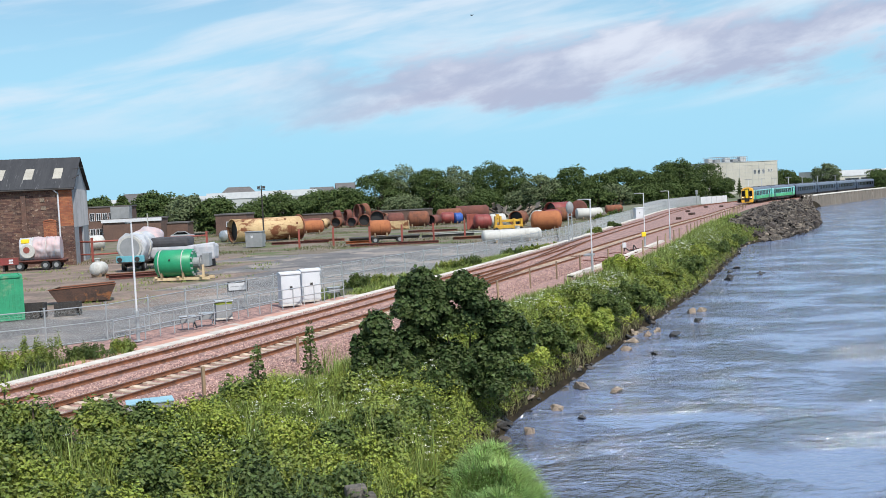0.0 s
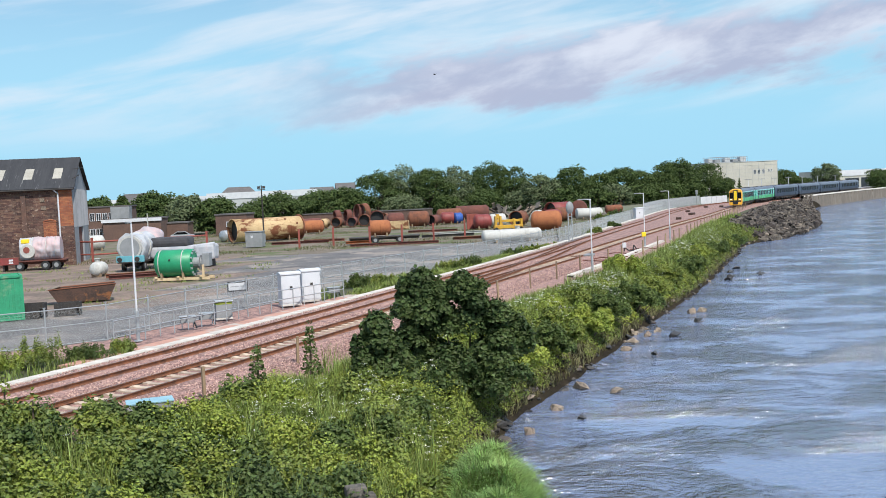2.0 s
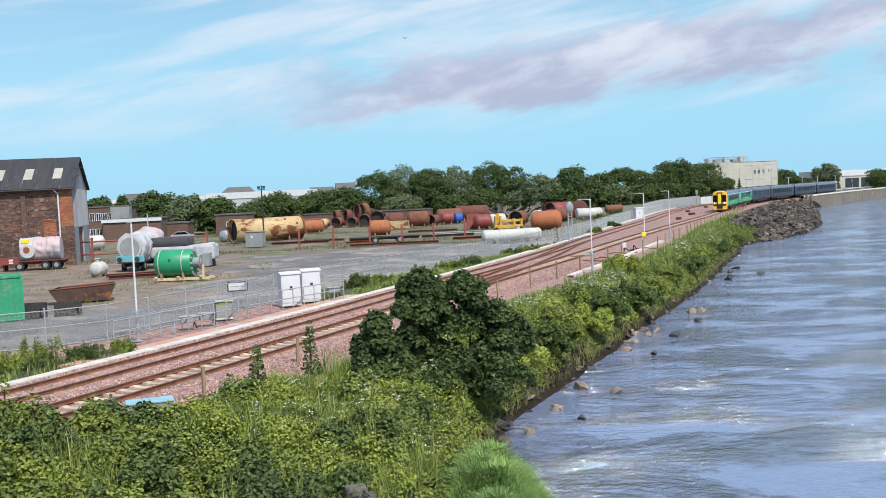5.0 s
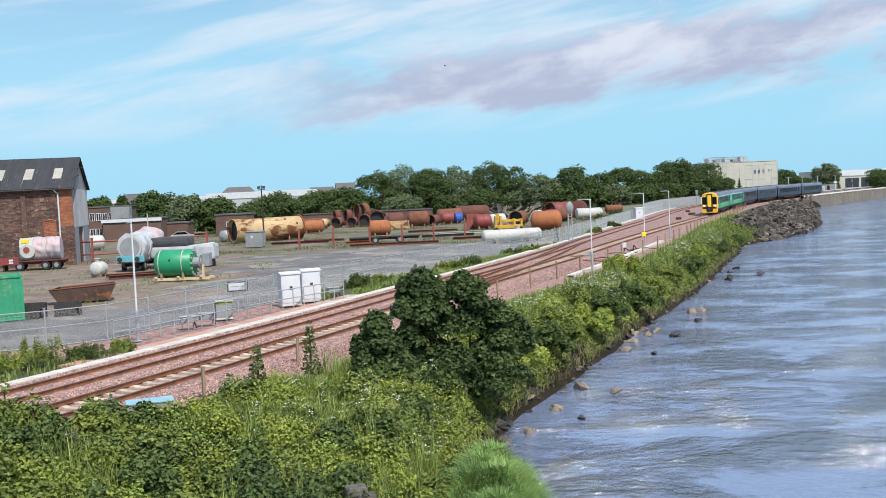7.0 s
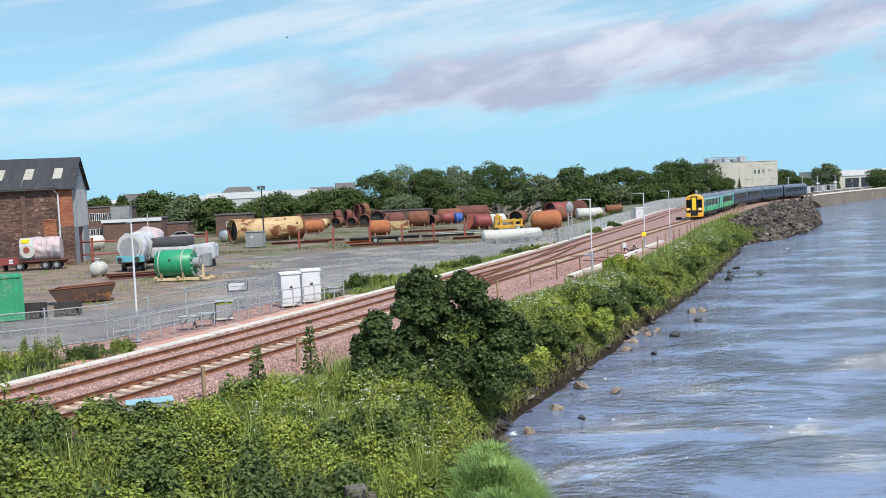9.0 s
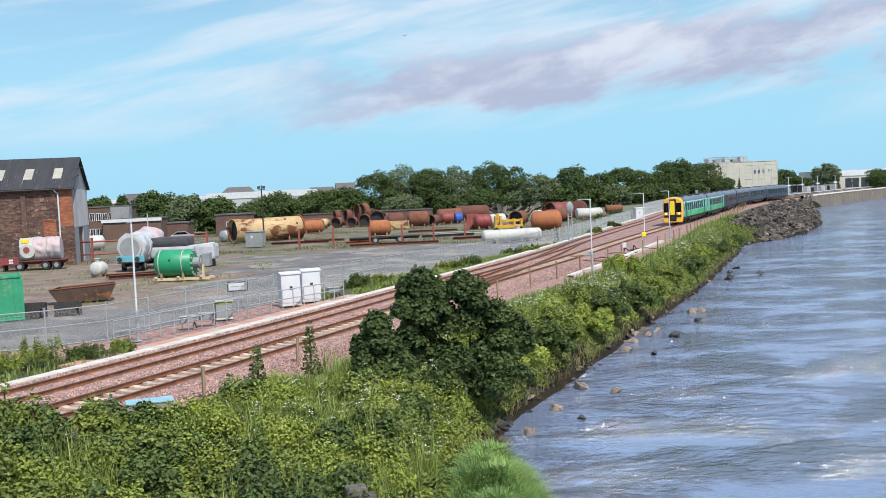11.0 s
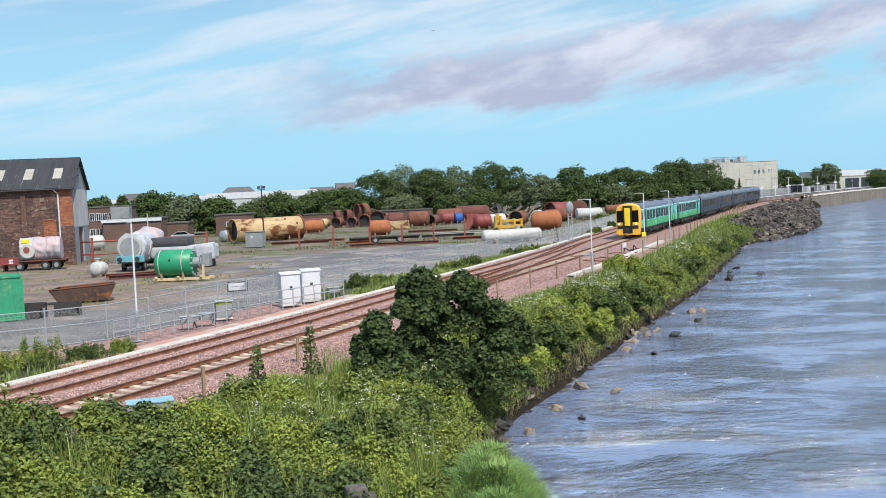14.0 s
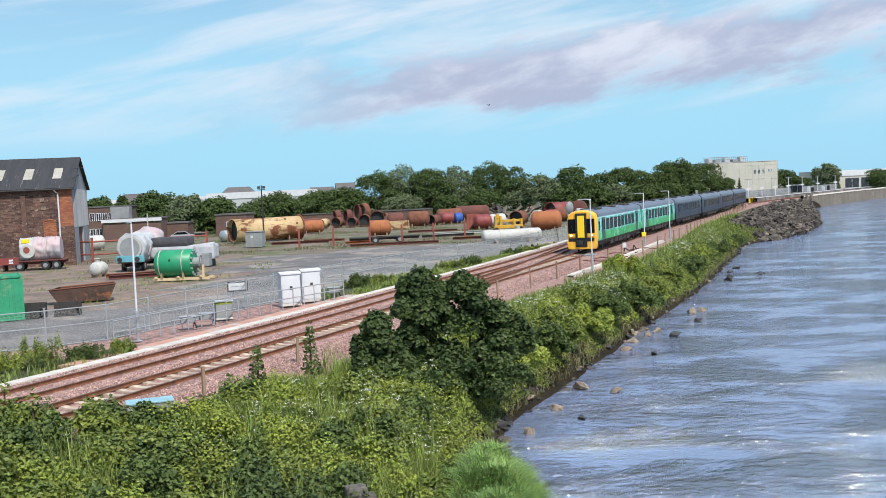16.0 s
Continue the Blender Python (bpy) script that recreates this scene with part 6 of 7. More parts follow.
lamp_post(-14.4, 46.2, -60, 5.55, "slim pale tubular lamp post behind the handrail")
lamp_post(10.65, 71.2, 0)
lp = lamp_post(19.35, 95.2, 0, label="slim pale lamp post with a yellow box on it")
bm = B()
box(bm, -0.1, -0.12, 1.15, 0.40, 0.25, 0.42, 0.03)
part("yellow_box", bm, "train_door_yellow", lp, "yellow control box")
lamp_post(24.5, 107.1, 0)
sgn = thing("railway_signal", pose(14.0, 108.6, -0.3, 0, 0, 18), "grey railway signal with an oval head seen from behind", "signal")
bm = B()
for sx in (-0.22, 0.22):
    rod(bm, (sx, 0, 0), (sx, 0, 3.6), 0.06, 8)
for i in range(9):
    rod(bm, (-0.22, 0, 0.4 + i * 0.36), (0.22, 0, 0.4 + i * 0.36), 0.025, 6)
part("ladder_post", bm, "galvanised", sgn)
bm = B()
lathe(bm, [(-0.15, 0.02), (-0.15, 0.4), (0.0, 0.46), (0.12, 0.42), (0.15, 0.02)], 20, "y")
bmesh.ops.scale(bm, verts=bm.verts[:], vec=(1, 1, 1.5))
bmesh.ops.translate(bm, verts=bm.verts[:], vec=(0, 0, 3.9))
part("signal_head", bm, "grey_paint", sgn)
bm = B()
box(bm, 0, 0, -0.1, 1.3, 1.1, 0.2, 0.02)
part("foundation", bm, "concrete", sgn)
fs = thing("far_signal", pose(66.0, 257, -0.3), "slim pale signal post beside the far track", "signal")
bm = B()
rod(bm, (0, 0, 0), (0, 0, 3.4), 0.1, 8)
part("post", bm, "galvanised", fs)
bm = B()
box(bm, 0, 0, 2.6, 0.6, 0.4, 1.1, 0.1)
part("head", bm, "grey_paint", fs)
bb = thing("blue_lidded_box", pose(-9.1, 29.9, -0.35, 0, 0, 20), "low grey box with a faded blue lid among weeds", "box")
bm = B()
box(bm, 0, 0, 0, 1.35, 0.7, 0.36, 0.02)
part("body", bm, "grey_paint", bb)
for u in (-0.35, 0.35):
    bm = B()
    box(bm, u, 0, 0.36, 0.69, 0.76, 0.05, 0.012)
    part("lid", bm, "blue_lid", bb)

# timber stakes along the top of the bank
stake_mesh = None
y, k = 31.3, 0
while y < 205:
    x = float(near_x(y)) + float(np.interp(y, [31, 38, 50, 66, 93, 112, 134, 200], [3.3, 2.7, 3.7, 3.7, 6.0, 5.9, 5.2, 1.9 + 0.8]))
    t = thing("timber_stake", pose(x, y, -0.75 if y < 60 else -0.6, random.uniform(-3, 3), random.uniform(-3, 3), random.uniform(0, 90)), "weathered square timber stake at the edge of the ballast", "fence post", "timber stakes")
    if stake_mesh is None:
        bm = B()
        box(bm, 0, 0, 0, 0.10, 0.10, 1.5, 0.01)
        t2 = part("stake", bm, "timber", t)
        stake_mesh = t2.data
    else:
        s = new("stake", stake_mesh)
        s.parent = t
    y += (6.1, 5.2, 4.4, 5.8, 3.6)[k % 5] if y < 110 else 3.4
    k += 1
for x, y in ((47.9, 193.6), (44.3, 176.9), (37.8, 158.8), (58.0, 218.4), (61.3, 217.9), (45.0, 178.5)):
    t = thing("sleeper_stack", pose(x, y, -0.32, 0, 0, -22), "short stack of dark brown timber offcuts", "timber stack", "stacks of offcuts")
    for i in range(3):
        bm = B()
        box(bm, 0, -0.22 + 0.22 * i, 0, 0.8, 0.2, 0.5, 0.02)
        part("baulk", bm, "rust_black", t)
# point machine, marker and loose cables
pm = thing("point_machine", pose(12.6, 86.0, -0.28, 0, 0, -22), "low grey point machine with rods to the rails", "point machine")
bm = B()
box(bm, 0, 0, 0, 0.7, 1.5, 0.28, 0.04)
part("case", bm, "grey_paint", pm)
bm = B()
rod(bm, (-0.3, 0.2, 0.12), (-2.2, 0.2, 0.12), 0.03, 6)
rod(bm, (-0.3, -0.2, 0.12), (-2.2, -0.2, 0.12), 0.03, 6)
part("rod", bm, "rust_dark", pm)
mk = thing("marker_post", pose(16.7, 91.6, -0.3), "white cabinet post with a black cable beside the rails", "marker")
bm = B()
box(bm, 0, 0, 0.35, 0.35, 0.25, 0.45, 0.02)
part("case", bm, "white_paint", mk)
bm = B()
rod(bm, (0, 0, 0), (0, 0, 0.4), 0.06, 6)
part("leg", bm, "black", mk)
bm = B()
for a, b in (((0.1, 0, 0.3), (0.5, 0.2, 0.02)), ((0.5, 0.2, 0.02), (1.2, 0.6, 0.02)), ((0.8, 0.1, 0.0), (0.9, 0.1, 0.55)), ((0.9, 0.1, 0.55), (1.3, 0.3, 0.0))):
    rod(bm, a, b, 0.05, 6)
part("cable", bm, "black", mk)
for k, (x0, y0) in enumerate(((10.5, 80.5), (12.2, 83.0), (14.0, 88.0), (17.5, 93.0))):
    t = thing("loose_cable", pose(x0, y0, -0.27), "red-brown cable lying over the ballast", "cable", "loose cables")
    bm = B()
    p = Vector((0, 0, 0.03))
    for i in range(10):
        q = p + Vector((0.32, 0.12 * math.sin(i * 1.1 + k), 0.05 * math.sin(i * 0.9)))
        q.z = max(q.z, 0.03)
        rod(bm, p, q, 0.04, 6)
        p = q
    part("sheath", bm, "rust_dark", t)

# ---- station, river wall and palisades ----
wall_v, wall_f = sweep(lambda y: near_x(y) + 4.9, 262, 352, 3.0, [(-0.45, -4.5), (0.55, -4.5), (0.35, 0.25), (-0.45, 0.25)])
rw = sheet("river_wall", wall_v, wall_f, ["old_concrete"])
tagged(rw, "stained concrete river wall below the railway", "wall", kind="structure")
v, f = sweep(lambda y: near_x(y) + 4.9, 262, 352, 3.0, [(-0.55, 0.25), (0.5, 0.25), (0.5, 0.55), (-0.55, 0.55)])
sheet("coping", v, f, ["concrete"], None, rw)["label"] = "pale concrete coping"
for yy in (263.5, 267.0):
    bm = B()
    x, tn = frame_at(yy, lambda y: near_x(y) + 5.2)
    m = pose(x, yy, -4.5, 0, 0, tn)
    box(bm, 0, 0, 0, 1.5, 1.2, 5.3, 0.05)
    bmesh.ops.transform(bm, matrix=m, verts=bm.verts[:])
    part("buttress", bm, "old_concrete", rw)
for i in range(22):
    yy = 271 + i * 3.6
    x, tn = frame_at(yy, lambda y: near_x(y) + 5.36)
    bm = B()
    box(bm, 0, 0, -4.4, 0.16, 0.14, 4.6)
    bmesh.ops.transform(bm, matrix=pose(x, yy, 0, 0, 3.0, tn), verts=bm.verts[:])
    part("rib", bm, "rock_pale", rw)
v, f = sweep(lambda y: near_x(y) - 4.2, 246, 395, 3.0, [(-2.4, -0.5), (2.4, -0.5), (2.4, 0.85), (-2.4, 0.85)])
pf = tagged(sheet("platform", v, f, ["asphalt"]), "station platform beside the near track", "platform", kind="structure")
v, f = sweep(lambda y: near_x(y) - 4.2, 246, 395, 3.0, [(1.7, 0.855), (2.5, 0.855), (2.5, 0.95), (1.7, 0.95)])
sheet("edge", v, f, ["white_paint"], None, pf)["label"] = "white platform edge"


def palisade(y0, y1, line, h, base, label, step=0.32, mat="galvanised"):
    t = thing("palisade_fence", Matrix(), label, "fence", "palisade fences")
    n = int((y1 - y0) / step)
    ys = np.linspace(y0, y1, n)
    xs = line(ys)
    w = 0.075
    v, f = [], []
    for x, y in zip(xs, ys):
        k = len(v)
        v += [(x - w, y, base), (x + w, y + 0.04, base), (x + w, y + 0.04, base + h), (x, y + 0.02, base + h + 0.12), (x - w, y, base + h)]
        f.append((k, k + 1, k + 2, k + 3, k + 4))
    tagged(sheet("pale", v, f, [mat], None, t), kind="stuff")
    for a, b in zip(range(0, n - 8, 8), range(8, n, 8)):
        bm = B()
        for z in (0.35, h - 0.35):
            rod(bm, (xs[a], ys[a], base + z), (xs[b], ys[b], base + z), 0.04, 4)
        rod(bm, (xs[a], ys[a] + 0.06, base), (xs[a], ys[a] + 0.06, base + h), 0.06, 4)
        part("post_and_rail", bm, mat, t)


palisade(196, 262, lambda y: np.interp(y, [196, 229, 262], [40.0, 50.6, 68.0]), 2.2, -0.4, "grey steel palisade fence beyond the far track", 0.3)
palisade(250, 330, lambda y: near_x(y) - 6.8, 1.7, 0.85, "grey steel palisade fence behind the platform", 0.4, "grey_paint")
wb = thing("white_barrier", pose(73, 266, -0.4, 0, 0, 40), "white panelled barrier beside the far track", "barrier")
for i in range(5):
    bm = B()
    box(bm, -5 + i * 2.4, 0, 0, 2.3, 0.12, 1.9, 0.02)
    part("panel", bm, "white_paint", wb)
for i in range(3):
    t = thing("yellow_stand", pose(76.2 + i * 0.9, 246 + i * 0.8, -0.3), "yellow post with a rounded top near the platform ramp", "stand", "yellow stands")
    bm = B()
    rod(bm, (0, 0, 0), (0, 0, 1.3), 0.22, 8, 0.3)
    part("body", bm, "train_door_yellow", t)
for yy in (252, 262, 272, 283, 295, 309, 325):
    x = float(near_x(yy)) - 5.6
    t = thing("platform_lamp", pose(x, yy, 0.85), "pale platform lamp post with a small sign", "lamp post", "platform lamps")
    bm = B()
    rod(bm, (0, 0, 0), (0, 0, 4.6), 0.09, 8)
    part("pole", bm, "white_paint", t)
    bm = B()
    box(bm, 0, 0, 4.6, 1.7, 0.3, 0.12, 0.03)
    part("lamp_head", bm, "grey_paint", t)
    bm = B()
    box(bm, 0, -0.12, 2.1, 1.1, 0.06, 0.5)
    part("sign", bm, "white_paint", t)
sh = thing("platform_shelter", pose(float(near_x(288)) - 5.6, 288, 0.85, 0, 0, -35), "glazed platform shelter with a pale flat roof", "shelter")
bm = B()
box(bm, 0, 0, 2.3, 4.4, 1.7, 0.16, 0.03)
part("roof", bm, "white_paint", sh)
for i in range(4):
    bm = B()
    box(bm, -2.0 + i * 1.33, 0.7, 0, 0.1, 0.1, 2.3)
    part("post", bm, "grey_paint", sh)
bm = B()
box(bm, 0, 0.72, 0.3, 4.0, 0.04, 1.9)
part("pane", bm, "window_dark", sh)
for i, (yy, dx, h, mt) in enumerate(((300, -5.4, 1.6, "white_paint"), (303, -5.2, 1.3, "dark_steel"), (307, -5.5, 1.7, "grey_paint"), (312, -5.0, 1.3, "white_paint"), (318, -5.4, 1.5, "dark_steel"))):
    t = thing("platform_cabinet", pose(float(near_x(yy)) + dx, yy, 0.85, 0, 0, -36), "small cabinet standing on the platform", "cabinet", "platform cabinets")
    bm = B()
    box(bm, 0, 0, 0, 0.8, 0.6, h, 0.05)
    part("body", bm, mt, t)


# ---- stones ----
def stone_mesh(seed, mat, flat=0.65):
    r = random.Random(seed)
    bm = B()
    for i in range(13):
        d = Vector((r.gauss(0, 1), r.gauss(0, 1), r.gauss(0, 1))).normalized() * r.uniform(0.85, 1.15)
        bm.verts.new((d.x * 1.2, d.y * 0.9, d.z * flat))
    bmesh.ops.convex_hull(bm, input=bm.verts[:])
    bmesh.ops.delete(bm, geom=[v for v in bm.verts if not v.link_faces], context="VERTS")
    bmesh.ops.recalc_face_normals(bm, faces=bm.faces[:])
    me = bpy.data.meshes.new("stone")
    bm.to_mesh(me)
    bm.free()
    me.materials.append(MAT[mat])
    return me


STONES = {m: [stone_mesh(i + 10 * len(m), m) for i in range(8)] for m in ("rock", "rock_pale", "rock_wet")}


def put_stone(name, x, y, z, s, mat, parent=None, rng=random):
    ob = new(name, rng.choice(STONES[mat]))
    if parent is not None:
        ob.parent = parent
    ob.matrix_basis = pose(x, y, z, rng.uniform(-20, 20), rng.uniform(-20, 20), rng.uniform(0, 360)) @ Matrix.Diagonal((s, s * rng.uniform(0.8, 1.2), s * rng.uniform(0.7, 1.1), 1))
    return ob


rng = random.Random(11)
for x, y, s, mt in ((2.8, 35.9, 0.30, "rock_pale"), (4.3, 39.5, 0.30, "rock_pale"), (5.8, 43.5, 0.40, "rock_pale"), (7.15, 42.4, 0.32, "rock_pale"), (11.7, 57.7, 0.40, "rock_pale"), (12.6, 59.0, 0.36, "rock_pale"), (13.2, 57.0, 0.36, "rock_wet"), (16.6, 66.8, 0.42, "rock_pale"), (17.4, 67.4, 0.36, "rock_pale"), (15.9, 62.5, 0.34, "rock_wet"), (10.7, 51.4, 0.26, "rock_wet"), (28.9, 90.9, 0.4, "rock_wet"), (5.0, 37.7, 0.22, "rock_wet"), (29.6, 92.6, 0.3, "rock_wet"), (9.6, 53.0, 0.3, "rock_pale"), (10.4, 55.6, 0.34, "rock_pale"), (11.1, 58.4, 0.3, "rock_pale"), (12.0, 60.2, 0.3, "rock_pale"), (25.0, 87.5, 0.4, "rock_wet"), (26.0, 90.0, 0.36, "rock_wet"), (27.2, 94.5, 0.4, "rock_wet"), (29.0, 98.5, 0.4, "rock_wet")):
    ob = put_stone("river_stone", x, y, WATER + s * 0.22, s, mt, None, rng)
    tagged(ob, "pale worn stone at the water's edge" if mt == "rock_pale" else "dark wet stone standing in the shallow water", "stone", "stones in the river")
shore = thing("shore_stones", Matrix(), "line of mixed stones along the foot of the bank", "stones")
for i in range(260):
    y = 30 + 106 * rng.random() ** 1.2
    x = float(toe_x(y)) + rng.gauss(-0.25, 0.42)
    s = rng.uniform(0.08, 0.30)
    put_stone("stone", x, y, float(bank_z(np.array([x]), np.array([y]))[0]) + s * 0.3, s, "rock_wet" if rng.random() < 0.5 else "rock" if rng.random() < 0.7 else "rock_pale", shore, rng)
armour = thing("rock_armour", Matrix(), "rock armour of grey and brown quarry stone below the railway", "rock armour")
rest_v, rest_f, nv = [], [], 0
for i in range(3600):
    y = rng.uniform(137, 266)
    c, t = float(crest_x(y)), float(toe_x(y))
    u = rng.random()
    x = c + 0.2 + (t + 0.6 - c) * u
    if (y < 146 and u < (146 - y) * 0.07) or u < 0.15:
        continue
    z = float(bank_z(np.array([x]), np.array([y]))[0])
    s = 0.22 + 0.55 * rng.random() ** 1.8
    brown = u > 0.72
    if i < 300:
        put_stone("rock", x, y, z + 0.35, s, "rock_pale" if brown and rng.random() < 0.5 else "rock", armour, rng)
    else:
        me = STONES["rock"][i % 8]
        co = np.array([q.co[:] for q in me.vertices]) * s
        m = np.array(Euler((rng.uniform(-0.8, 0.8), rng.uniform(-0.8, 0.8), rng.uniform(0, 6.28))).to_matrix())
        rest_v.append(co @ m.T + np.array([x, y, z + rng.uniform(0.15, 0.65)]))
        rest_f += [[q + nv for q in p.vertices] for p in me.polygons]
        nv += len(co)
tagged(sheet("rock", np.concatenate(rest_v), rest_f, ["rock_heap"], None, armour), kind="stuff")
# old masonry showing through the plants
ms = thing("masonry_stub", pose(-2.3, 22.9, -2.75, 0, 0, 15), "broken grey stone masonry among brambles", "masonry")
for i in range(7):
    bm = B()
    box(bm, 0.25 * (i % 2), 0.1 * (i % 3), i * 0.28, 0.5, 0.42, 0.26, 0.07)
    part("stone_block", bm, "rock", ms)


# ---- plants ----
def patch_noise(x, y, s, seed):
    return np.array([noise.noise((a * s, b * s, seed)) for a, b in zip(x, y)])


def bank_places(rng, n, y0, y1, power, u0=0.0, u1=0.9, left=0.0):
    """Random places on the river bank, closer together near y0."""
    y = y0 + (y1 - y0) * rng.random(n) ** power
    c, t = line_x(crest_x, y), line_x(toe_x, y)
    u = u0 + (u1 - u0) * rng.random(n)
    x = c + (t - c) * u
    return x, y, u


def canopy(x, y):
    """Height of the undergrowth over the bank."""
    n1 = patch_noise(x, y, 0.42, 2.0)
    n2 = patch_noise(x, y, 0.75, 5.0)
    n3 = patch_noise(x, y, 3.0, 9.0)
    c, t = line_x(crest_x, y), line_x(toe_x, y)
    u = (x - c) / (t - c)
    edge = np.clip(u / np.where(y > 28, 0.32, 0.16), 0.12, 1) * np.clip((0.98 - u) / 0.2, 0.25, 1)
    fore = np.clip((33 - y) / 4, 0, 1)
    base = 0.68 + 0.27 * np.clip((44 - y) / 8, 0, 1) - 0.40 * fore + 0.75 * np.clip((-9.3 - x) / 1.6, 0, 1) * fore - 0.25 * fore * np.clip((y - 24.5) / 2, 0, 1) * (x > -9.8) * (x < -6)
    return np.maximum(0.1 + 0.3 * fore * np.clip(u / 0.1, 0, 1), (base + 0.60 * n1 + (0.35 + 0.5 * np.clip((44 - y) / 8, 0, 1)) * (0.45 - 1.9 * np.abs(n2)) + 0.18 * n3) * edge)


def undergrowth(name, mat, n, y0, y1, power, size, seed, u0, u1, test, label, lift=1.0):
    rng = np.random.default_rng(seed)
    x, y, u = bank_places(rng, n, y0, y1, power, u0, u1)
    keep = test(x, y, u)
    x, y = x[keep], y[keep]
    h = canopy(x, y) * lift
    z = bank_z(x, y) + h * (1 - 0.4 * rng.random(len(x)) ** 1.5)
    e = 0.12
    gx = (canopy(x + e, y) - canopy(x - e, y)) * lift / (2 * e)
    gy = (canopy(x, y + e) - canopy(x, y - e)) * lift / (2 * e)
    out = np.stack([-gx, -gy, np.ones(len(x))], -1)
    out /= np.linalg.norm(out, axis=1)[:, None]
    v, f = leaf_quads(rng, np.stack([x, y, z], -1), size * np.clip(0.8 + (y - 25) / 80, 1, 2.2), 0.2, 0.0, out)
    tagged(sheet(name, v, f, [mat]), label, "undergrowth", kind="stuff")


undergrowth("brambles", "leaf_bramble", 125000, 15, 33, 1.0, 0.098, 1, -0.04, 0.86, lambda x, y, u: (x < 0.2) & (patch_noise(x, y, 0.35, 8.0) < 0.6), "dense tangle of green bramble leaves on the bank")
undergrowth("dark_brambles", "leaf_bush", 60000, 15, 33, 1.0, 0.10, 2, 0.0, 0.85, lambda x, y, u: (x < -0.6) & (patch_noise(x, y, 0.3, 18.0) > 0.05), "darker bramble leaves in the hollows of the bank", 0.92)
undergrowth("lime_weeds", "leaf_lime", 90000, 15, 90, 1.6, 0.075, 3, 0.02, 0.9, lambda x, y, u: patch_noise(x, y, 0.3, 8.0) > 0.0, "bright yellow-green weeds on the bank", 1.08)
undergrowth("bank_weeds", "leaf_bramble", 190000, 31, 165, 1.4, 0.075, 4, 0.05, 0.93, lambda x, y, u: (patch_noise(x, y, 0.25, 28.0) > -0.12) & ((y < 143) | (u < 0.2)), "mixed leafy weeds along the bank")


def blades(name, mat, x, y, z, length, seed, label, width=0.014, lean=0.5, parent=None, category="grass"):
    """Bent tapering grass blades of two quads each."""
    rng = np.random.default_rng(seed)
    n = len(x)
    a = rng.random(n) * 6.283
    L = length * rng.uniform(0.55, 1.25, n)
    k = lean * rng.uniform(0.2, 1.5, n)
    dx, dy = np.cos(a), np.sin(a)
    w = width * rng.uniform(0.7, 1.4, n)
    px, py = -dy * w, dx * w
    rows = []
    for t, ww in ((0.0, 1.0), (0.55, 0.9), (1.0, 0.15)):
        off = k * L * t * t
        hz = L * (t - 0.28 * k * t * t)
        cx, cy, cz = x + dx * off, y + dy * off, z + hz
        rows.append(np.stack([cx - px * ww, cy - py * ww, cz], -1))
        rows.append(np.stack([cx + px * ww, cy + py * ww, cz], -1))
    v = np.stack(rows, 1).reshape(-1, 3)
    q = np.array([(0, 1, 3, 2), (2, 3, 5, 4)])
    f = (q[None] + (np.arange(n) * 6)[:, None, None]).reshape(-1, 4)
    ob = sheet(name, v, f, [mat], None, parent)
    return tagged(ob, label, category, kind="stuff")


rng = np.random.default_rng(21)
x, y, u = bank_places(rng, 42000, 26, 165, 1.4, 0.03, 0.80)
keep = (patch_noise(x, y, 0.22, 38.0) > -0.35) & ((y < 143) | (u < 0.16))
x, y = x[keep], y[keep]
blades("bank_grass", "blade", x, y, bank_z(x, y) - 0.02, np.where(y < 60, 0.75, 0.95), 22, "long green grass along the river bank", 0.012 + 0.00022 * np.clip(y - 25, 0, 140), 0.5)
x, y, u = bank_places(rng, 12000, 26, 142, 1.4, 0.62, 0.95)
blades("dry_grass", "blade_dry", x, y, bank_z(x, y) - 0.02, 0.5, 23, "straw-coloured grass at the foot of the bank", 0.012 + 0.0002 * np.clip(y - 25, 0, 140), 0.8)
x, y, u = bank_places(rng, 22000, 36, 140, 1.5, -0.04, 0.20)
blades("crest_grass", "blade", x, y, bank_z(x, y) - 0.02, 0.42, 35, "short green grass at the edge of the ballast", 0.010 + 0.0002 * np.clip(y - 25, 0, 140), 0.6)
rng = np.random.default_rng(27)
x, y, u = bank_places(rng, 14000, 16, 36, 1.0, 0.0, 0.8)
keep = (patch_noise(x, y, 0.4, 71.0) > 0.12) & ~((y > 24) & (y < 32) & (x < -5.5))
x, y = x[keep], y[keep]
blades("tall_grass", "blade", x, y, bank_z(x, y) + 0.25, 1.25, 28, "tall green grass stems standing through the brambles", 0.009, 0.35)
n = 16000
x, y = -4.9 + 3.6 * (rng.random(n) - 0.5), 29.8 + 6.0 * (rng.random(n) - 0.5)
x = x + (y - 29.8) * 0.25
keep = patch_noise(x, y, 0.6, 44.0) > -0.25
x, y = x[keep], y[keep]
blades("fresh_grass", "blade", x, y, bank_z(x, y) + 0.35 * canopy(x, y), 0.62, 36, "fresh bright green grass on the bank above the brambles", 0.011, 0.55)
undergrowth("fresh_tips", "leaf_lime", 26000, 15, 36, 1.0, 0.075, 29, 0.0, 0.85, lambda x, y, u: patch_noise(x, y, 0.5, 81.0) > -0.05, "yellow-green young leaves on top of the brambles", 1.16)
rng = np.random.default_rng(30)
